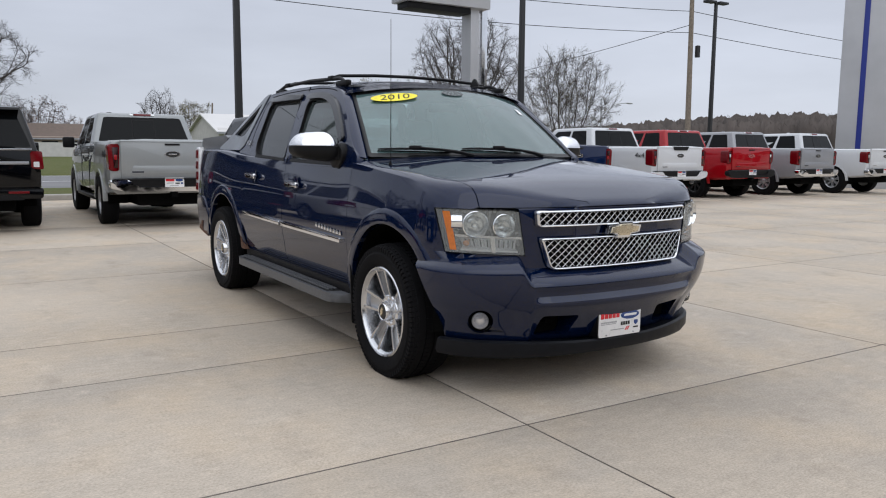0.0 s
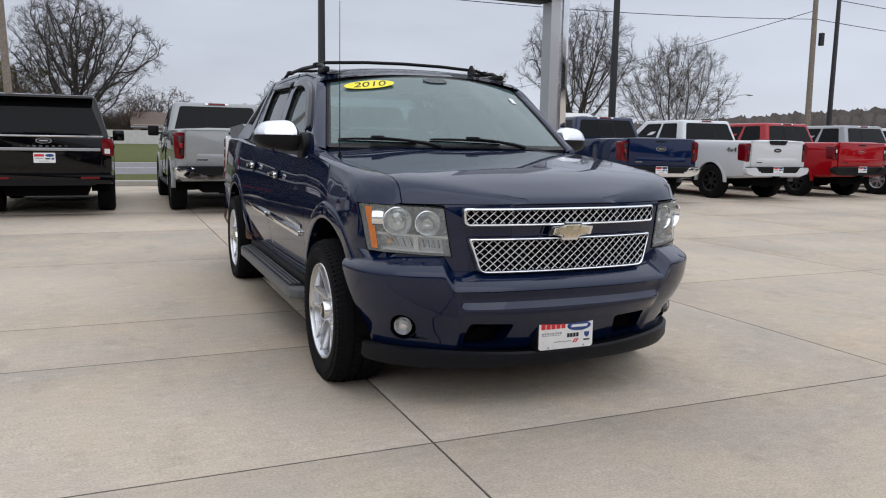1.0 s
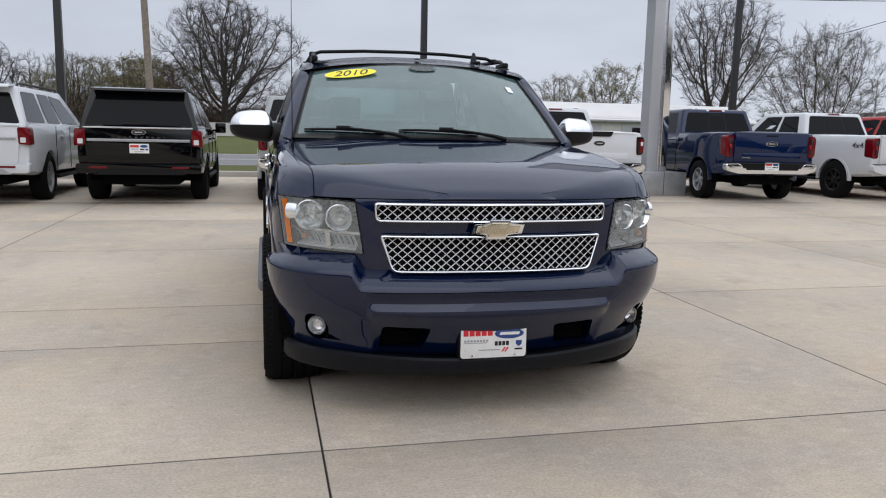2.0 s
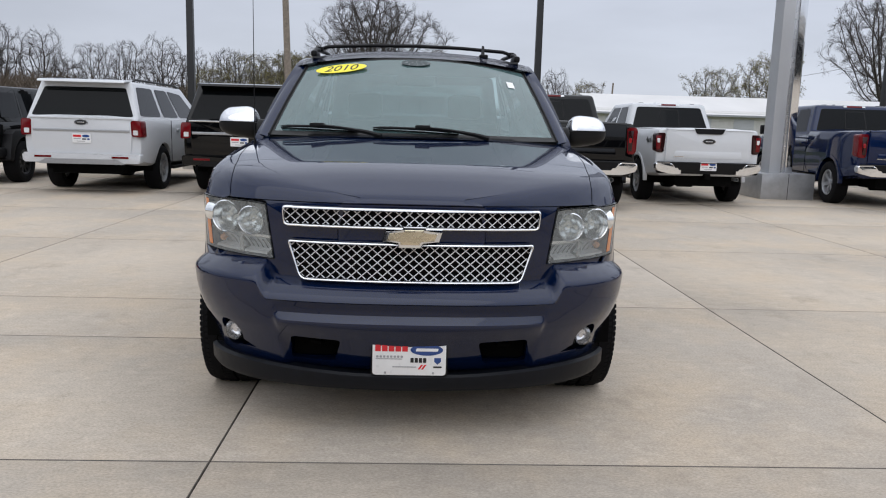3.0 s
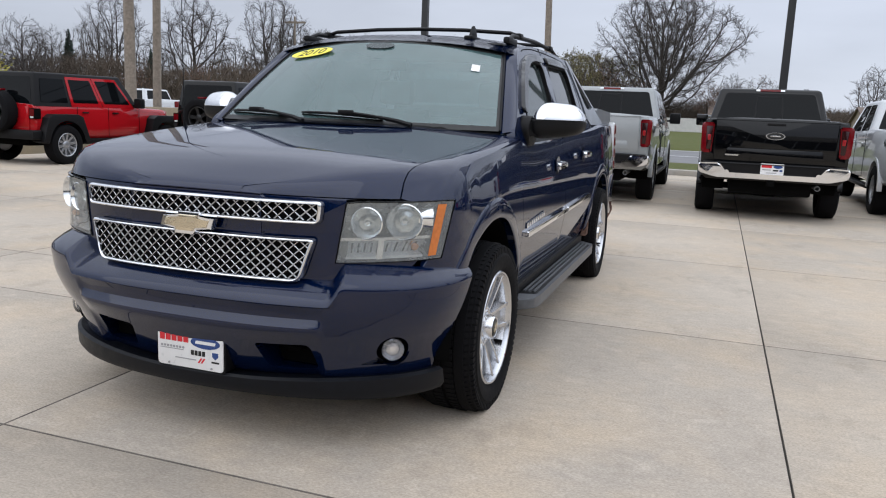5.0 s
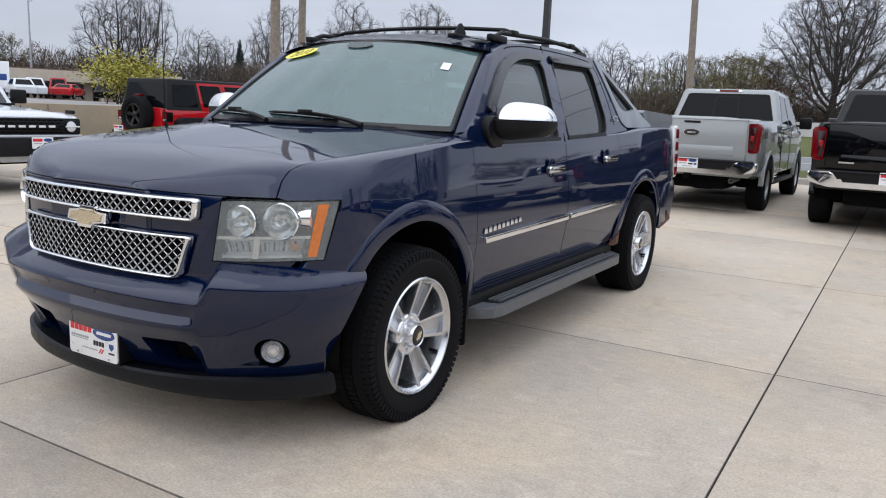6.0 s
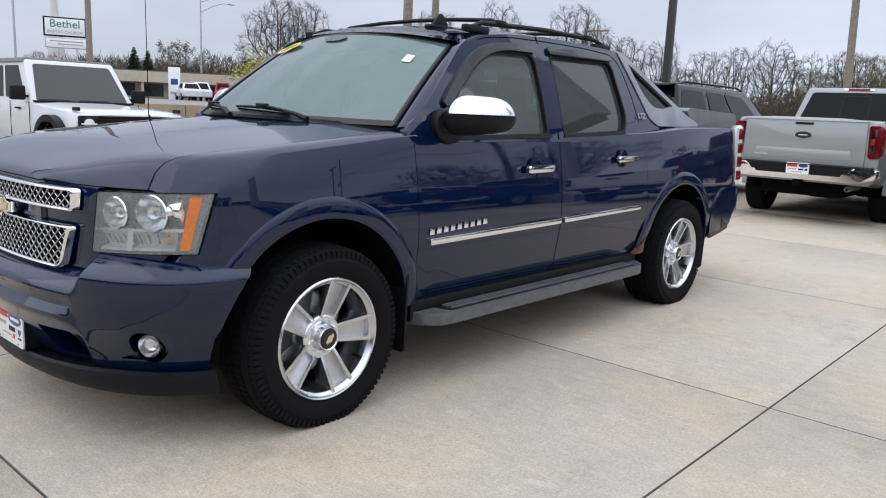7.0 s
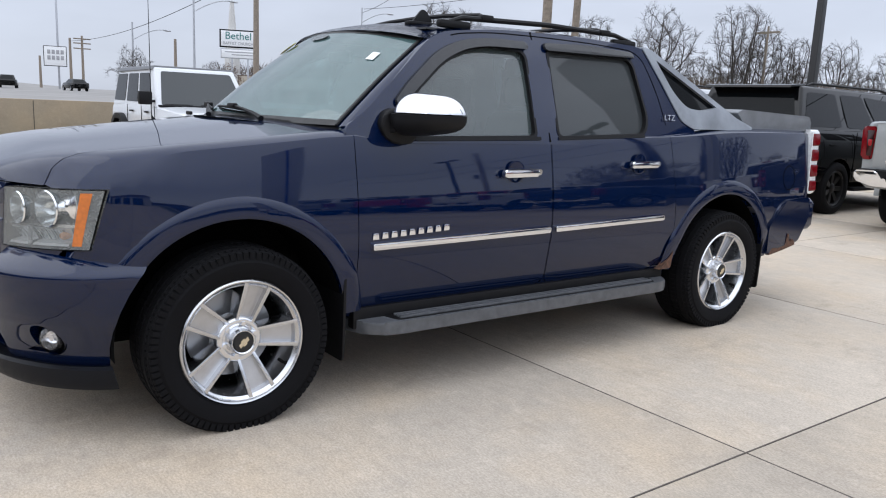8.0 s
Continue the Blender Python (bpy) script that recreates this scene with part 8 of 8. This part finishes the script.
def bare_tree(seed, height, label, rx, low, stems=1, points=900, twigs=2, twig=0.006, trunk=0.26, vase=0.3, step=0.42, twig_len=0.75, leaf=None, leaf_per=1, leaf_size=0.12, bits=7):
    rng = random.Random(seed)
    pos, par = grow(rng, height, rx, low, stems, points, vase, step)
    load_ = [0.0] * len(pos)
    kids = [0] * len(pos)
    for i in range(len(pos) - 1, -1, -1):
        load_[i] = max(load_[i], 1.0)
        if par[i] >= 0:
            load_[par[i]] += load_[i]
            kids[par[i]] += 1
    most = max(load_)
    wide_ = [max(trunk * (v / most) ** 0.50, twig * 1.3) for v in load_]
    thick, thin, tips, slivers = [], [], [], []
    for i, p in enumerate(pos):
        v = Vector(p)
        if par[i] >= 0:
            u = Vector(pos[par[i]])
            r0 = min(wide_[par[i]], wide_[i] * 1.35)
            (thick if wide_[i] > trunk * 0.22 else thin).append(([u, v], [r0, wide_[i]], 0 if wide_[i] > 0.1 else 2 if wide_[i] > 0.03 else 3))
            if wide_[i] < trunk * 0.17:
                d = (v - u).normalized()
                for _ in range(twigs if kids[i] else twigs + 2):
                    w = (d + Vector((rng.gauss(0, 0.40), rng.gauss(0, 0.40), rng.gauss(0.12, 0.36)))).normalized()
                    e = v + w * twig_len * rng.uniform(0.5, 1.2)
                    bend = v.lerp(e, 0.5) + Vector((rng.gauss(0, 0.05), rng.gauss(0, 0.05), rng.gauss(-0.02, 0.05)))
                    thin.append(([v, bend, e], [twig, twig * 0.8, twig * 0.45], 3))
                    tips.append(e)
                    for _ in range(bits):
                        a_ = v.lerp(e, rng.uniform(0.3, 1.0))
                        b_ = a_ + (w + Vector((rng.gauss(0, 0.5), rng.gauss(0, 0.5), rng.gauss(0.12, 0.4)))).normalized() * twig_len * rng.uniform(0.35, 0.75)
                        slivers.append((a_, b_))
    ob = thing("tree", label, "tree", "bare winter trees")
    part("trunk", mesh_of("trunk", *skin(thick), BARK), None, ob)
    verts, faces = skin(thin, 0.002)
    for a_, b_ in slivers:
        side = (b_ - a_).cross(Vector((rng.gauss(0, 1), rng.gauss(0, 1), rng.gauss(0, 0.4)))).normalized() * twig * 0.9
        n = len(verts)
        verts += [tuple(a_ - side), tuple(a_ + side), tuple(b_)]
        faces.append((n, n + 1, n + 2))
    part("crown", mesh_of("crown", verts, faces, TWIG), None, ob, "fine bare twigs")
    if leaf is not None:
        part("leaves", mesh_of("leaves", *leaf_quads(rng, tips, leaf_size, leaf_per, 0.18), leaf), None, ob, "sparse leaves")
    return ob


def place_tree(src, x, y, turn, k, z=0.0):
    ob = copy_thing(src, pose(x, y, z, 0, 0, turn))
    ob.matrix_basis = pose(x, y, z, 0, 0, turn) @ Matrix.Scale(k, 4)
    return ob


big = bare_tree(3, 14.5, "large spreading bare tree beyond the road", 8.2, 1.8, 2, 2600, 2, 0.0080, 0.56, 0.25, 0.30, 0.75)
big.matrix_basis = pose(-6.0, 107.0, 0, 0, 0, 40) @ Matrix.Scale(1.34, 4)
wide = bare_tree(8, 17.5, "tall bare tree with arching limbs", 10.0, 3.0, 4, 2000, 2, 0.0072, 0.46, 0.35, 0.34, 0.80)
wide.matrix_basis = pose(58, 89, 0, 0, 0, 10) @ Matrix.Scale(1.15, 4)
vase = bare_tree(12, 12.0, "many-stemmed bare tree with a few green leaves", 6.8, 0.8, 7, 2000, 2, 0.007, 0.22, 0.25, 0.36, 0.85, LEAF_FADED, 2, 0.06)
vase.matrix_basis = pose(37.1, 43.4, 0) @ Matrix.Scale(0.77, 4)
mid_a = bare_tree(21, 13.5, "bare tree in the far tree row", 6.0, 1.6, 1, 1100, 2, 0.0085, 0.36, 0.3, 0.40, 0.85)
mid_a.matrix_basis = pose(-67, 87.5, 0) @ Matrix.Scale(1.19, 4)
mid_b = bare_tree(33, 14.0, "bare tree in the far tree row", 5.2, 1.4, 2, 1100, 2, 0.0085, 0.34, 0.4, 0.40, 0.85)
mid_b.matrix_basis = pose(-57.9, 92.3, 0) @ Matrix.Scale(1.15, 4)
mid_c = bare_tree(45, 9.5, "tree with thin yellowed leaves behind the shed", 4.4, 1.0, 3, 700, 2, 0.009, 0.20, 0.25, 0.40, 0.7, LEAF_FADED, 5, 0.095)
mid_c.matrix_basis = pose(38, 95, 0)
rust = bare_tree(51, 6.5, "small tree with rust brown leaves", 3.0, 0.8, 3, 360, 2, 0.008, 0.13, 0.2, 0.34, 0.5, LEAF_RUST, 3, 0.08)
rust.matrix_basis = pose(0.5, 108, 0)

ROW = [(mid_c, -23, 104, 32, 1.08), (mid_c, -16, 95, 130, 1.04), (mid_c, 37, 78, 60, 1.01), (mid_a, -66, 48, 230, 0.90), (mid_a, -61, 54, 333, 0.63), (mid_a, -70, 66, 107, 0.65), (mid_c, -16, 106, 221, 1.13),
       (mid_b, -64, 50, 13, 0.83), (rust, -80, 43, 216, 0.8), (mid_c, -84, 47, 14, 0.85), (rust, -79, 48, 14, 1.0), (rust, 8, 136, 270, 1.38), (mid_a, 21, 114, 113, 0.71), (mid_a, 3, 126, 224, 0.65),
       (rust, -55, 62, 30, 0.7), (rust, -50, 66, 120, 0.75), (rust, -46, 70, 200, 0.65), (rust, -13, 100, 75, 1.2), (rust, -9, 103, 10, 1.0), (rust, 4.2, 133, 60, 1.2), (rust, 0.8, 131, 150, 1.05),
       (rust, 12, 135, 20, 0.95), (mid_c, 29.5, 132, 75, 1.0), (rust, 33, 134, 10, 1.1), (mid_c, -27, 100, 95, 0.85), (mid_c, -19, 100, 10, 0.80), (mid_a, -68.6, 17.7, 20, 0.40), (mid_b, -66.6, 24.2, 75, 0.33),
       (rust, -66.0, 25.6, 30, 0.66), (mid_b, -73.5, 79.7, 120, 1.05), (mid_a, -55.4, 93.8, 200, 0.98), (mid_b, -52.0, 95.8, 33, 0.86), (mid_a, -47.3, 97.9, 140, 0.85), (mid_b, -41.8, 100.5, 260, 0.74), (mid_b, -38.4, 101.9, 15, 0.78),
       (mid_a, -34.0, 103.4, 310, 0.86), (mid_a, -29.8, 104.7, 77, 0.74), (mid_b, -25.6, 105.6, 175, 0.76), (mid_a, -21.6, 106.8, 230, 0.74), (mid_c, -15.9, 107.7, 60, 1.08), (mid_c, -12.4, 108.3, 150, 1.08), (mid_a, -62.5, 97.0, 95, 0.72),
       (mid_b, -87.8, 91, 200, 0.90), (mid_a, -81, 97, 40, 0.80), (mid_b, -72, 104, 310, 0.78), (mid_a, -60.5, 111, 160, 0.74), (mid_b, -52.4, 115, 70, 0.66)]
for src, x, y, turn, k in ROW:
    place_tree(src, x, y, turn, k)


def conifer(seed, h):
    rng = random.Random(seed)
    ob = thing("conifer", "dark green spruce among bare trees", "tree", "spruces")
    part("trunk", lathe([(0, 0.0), (0, 0.16), (h, 0.02)], 8, axis="z"), BARK, ob)
    verts, faces = [], []
    for k in range(950):
        t = rng.random() ** 0.8
        z = 0.06 * h + t * 0.94 * h
        reach = (1 - t) * h * 0.26 * rng.uniform(0.55, 1.1) + 0.1
        a = rng.uniform(0, 2 * math.pi)
        c, s = math.cos(a), math.sin(a)
        base, tip = Vector((0.1 * c, 0.1 * s, z)), Vector((reach * c, reach * s, z - reach * 0.28))
        side = Vector((-s, c, 0)) * (0.10 + 0.12 * reach)
        mid_ = base.lerp(tip, 0.6)
        n = len(verts)
        verts += [tuple(base), tuple(mid_ + side - Vector((0, 0, 0.1))), tuple(tip), tuple(mid_ - side - Vector((0, 0, 0.1)))]
        faces.append((n, n + 1, n + 2, n + 3))
    part("crown", mesh_of("needles", verts, faces, NEEDLES), None, ob)
    return ob


spruce = conifer(5, 9.0)
spruce.matrix_basis = pose(-68.7, 67.2, 0)
for x, y, k in ((-79.2, 38.9, 0.72), (-80.6, 41.2, 0.70), (-60.5, 71, 0.8)):
    ob = place_tree(spruce, x, y, 40 * k, k)
    if x < -75:
        ob.matrix_basis = ob.matrix_basis @ Matrix.Diagonal((1.6, 1.6, 1, 1))


def leafy_bush():
    rng = random.Random(4)
    out = []
    for s in range(14):
        way = Vector((rng.gauss(0, 0.6), rng.gauss(0, 0.6), 1)).normalized()
        limbs(rng, Vector((rng.gauss(0, 0.3), rng.gauss(0, 0.3), 0)), way, 1.3, 0.03, 1, out, 0.7, 0.03, (3, 3, 3, 3))
    ob = thing("bush", "yellow-green leafy bush above the wall", "bush")
    part("stems", mesh_of("stems", *skin(out), BARK), None, ob)
    tips = [b[0][i] for b in out if b[2] >= 2 for i in (1, 3)]
    part("leaves", mesh_of("leaves", *leaf_quads(rng, tips, 0.08, 4, 0.24), LEAF_YELLOW), None, ob, "yellow-green leaves")
    ob.matrix_basis = pose(-31.4, 22.6, 0.9) @ Matrix.Diagonal((1.25, 1.25, 0.85, 1))
    return ob


leafy_bush()


def far_woods():
    """The wooded rise on the horizon: thousands of thin crowns in one object."""
    rng = random.Random(77)
    verts, faces = [], []
    for k in range(9000):
        a = rng.uniform(-64, 100)
        d = rng.uniform(180, 300)
        hill = 4.5 * math.exp(-((a - 56) / 18) ** 2)
        x, y = d * math.sin(radians(a)), d * math.cos(radians(a))
        h = rng.uniform(3.9, 5.1) + hill * (0.8 + (d - 180) / 75)
        for _ in range(24):
            u = Vector((rng.gauss(0, 1), rng.gauss(0, 1), rng.gauss(0, 1))).normalized() * rng.random() ** 0.4
            c = Vector((x + u.x * 3.0, y + u.y * 3.0, h * (0.35 + 0.65 * rng.random() ** 1.5)))
            d_ = Vector((rng.gauss(0, 0.4), rng.gauss(0, 0.4), 1.0)).normalized() * rng.uniform(0.4, 0.9)
            w = d_.orthogonal().normalized() * rng.uniform(0.03, 0.08)
            n = len(verts)
            verts += [tuple(c - d_), tuple(c + w), tuple(c + d_), tuple(c - w)]
            faces.append((n, n + 1, n + 2, n + 3))
    steps, deep = 820, 5
    for q in range(deep):
        d = 190 + 26 * q
        for k in range(steps + 1):
            a = -64 + 164 * k / steps
            hill = 4.5 * math.exp(-((a - 56) / 18) ** 2)
            ragged = 0.5 * math.sin(a * 5.1 + q) + 0.4 * math.sin(a * 13.7 + 2 * q) + rng.uniform(-0.5, 0.5)
            h = 4.5 + ragged + hill * (0.8 + (d - 180) / 75)
            for z, back in ((-0.5, 0.0), (0.6 * h, 2.0), (h, 6.0), (0.5 * h, 14.0)):
                x, y = (d + back + rng.uniform(-0.8, 0.8)) * math.sin(radians(a)), (d + back) * math.cos(radians(a))
                verts.append((x, y, z))
            if k:
                n = len(verts) - 8
                faces += [(n + j, n + 4 + j, n + 5 + j, n + 1 + j) for j in range(3)]
    tagged(new("far_woods", mesh_of("far_woods", verts, faces, WOODS)), "dark brown leafless woods along the horizon", "woods", kind="stuff")


far_woods()


def scrub_row():
    """Low leafless brush under the tree row: thousands of thin stems in one object."""
    rng = random.Random(19)
    line_ = [(-96, 40), (-72, 52), (-56, 72), (-44, 90), (-22, 104), (-2, 116), (14, 132), (30, 140)]
    verts, faces = [], []
    for k in range(115000):
        t = rng.random() * (len(line_) - 1)
        i = int(t)
        (ax, ay), (bx, by) = line_[i], line_[i + 1]
        x, y = ax + (bx - ax) * (t - i) + rng.gauss(0, 2.5), ay + (by - ay) * (t - i) + rng.gauss(0, 2.5)
        top = 3.4 + 1.4 * min(1.0, max(0.0, (3.4 - t) / 0.4)) + 1.6 * math.exp(-((t - 4.1) / 0.5) ** 2) + 0.6 * math.sin(t * 9.0) + 0.5 * math.sin(t * 23.0 + 1)
        z = max(0.2, top) * rng.random() ** 0.8
        d = Vector((rng.gauss(0, 0.5), rng.gauss(0, 0.5), rng.uniform(0.4, 1.2))).normalized() * rng.uniform(0.5, 1.3)
        w = d.orthogonal().normalized() * rng.uniform(0.012, 0.045)
        n = len(verts)
        verts += [(x - w.x, y - w.y, z - w.z), (x + w.x, y + w.y, z + w.z), (x + d.x, y + d.y, z + d.z)]
        faces.append((n, n + 1, n + 2))
    tagged(new("brush", mesh_of("brush", verts, faces, BRUSH)), "brown leafless brush along the far tree row", "brush", kind="stuff")


scrub_row()

# ---- concrete slabs of the lot ----
def lot_slabs():
    """Saw-cut slabs 3.03 m by 2.75 m, each a piece of its own, over a dark bed that shows in the joints."""
    lot = solo("pavement", box((-13.2, -22.2, -0.25), (50, LOT_Y, -0.016)), JOINT, "beige concrete lot with saw-cut joints, stained and worn", "pavement", kind="structure")
    meshes = {}

    def slab_mesh(w, d, mat):
        short = mat.name
        if (w, d, short) not in meshes:
            g = 0.0036
            bm = box((-w / 2 + g, -d / 2 + g, -0.012), (w / 2 - g, d / 2 - g, 0.0))
            top = [e for e in bm.edges if all(v.co.z > -0.001 for v in e.verts)]
            bmesh.ops.bevel(bm, geom=top, offset=0.0020, segments=1, affect="EDGES")
            for f in bm.faces:
                f.material_index = 0 if f.normal.z > 0.95 else 1
            me = to_mesh("slab", bm, mat, 60)
            me.materials.append(JOINT_EDGE)
            meshes[(w, d, short)] = me
        return meshes[(w, d, short)]

    xs = [-13.2, -9.70, -6.70, -3.70, -0.78] + [2.27 + 3.03 * k for k in range(0, 15)] + [50]
    ys = [-22.2 + 2.6375 * k for k in range(8)] + [-1.1 + 2.76 * k for k in range(7)] + [LOT_Y]
    for x0, x1 in zip(xs, xs[1:]):
        for y0, y1 in zip(ys, ys[1:]):
            cuts = [y0, y1] if not (x1 < -0.7 and x0 > -7 and abs(y0 + 1.1) < 0.01) else [y0, 0.63, y1]
            for a, b in zip(cuts, cuts[1:]):
                ob = new("slab", slab_mesh(round(x1 - x0, 3), round(b - a, 3), CONCRETE_GREY if -1 < x0 < 1 and a < -1 else CONCRETE))
                ob.location = ((x0 + x1) / 2, (a + b) / 2, 0)
                ob.parent = lot
    return lot


lot_slabs()
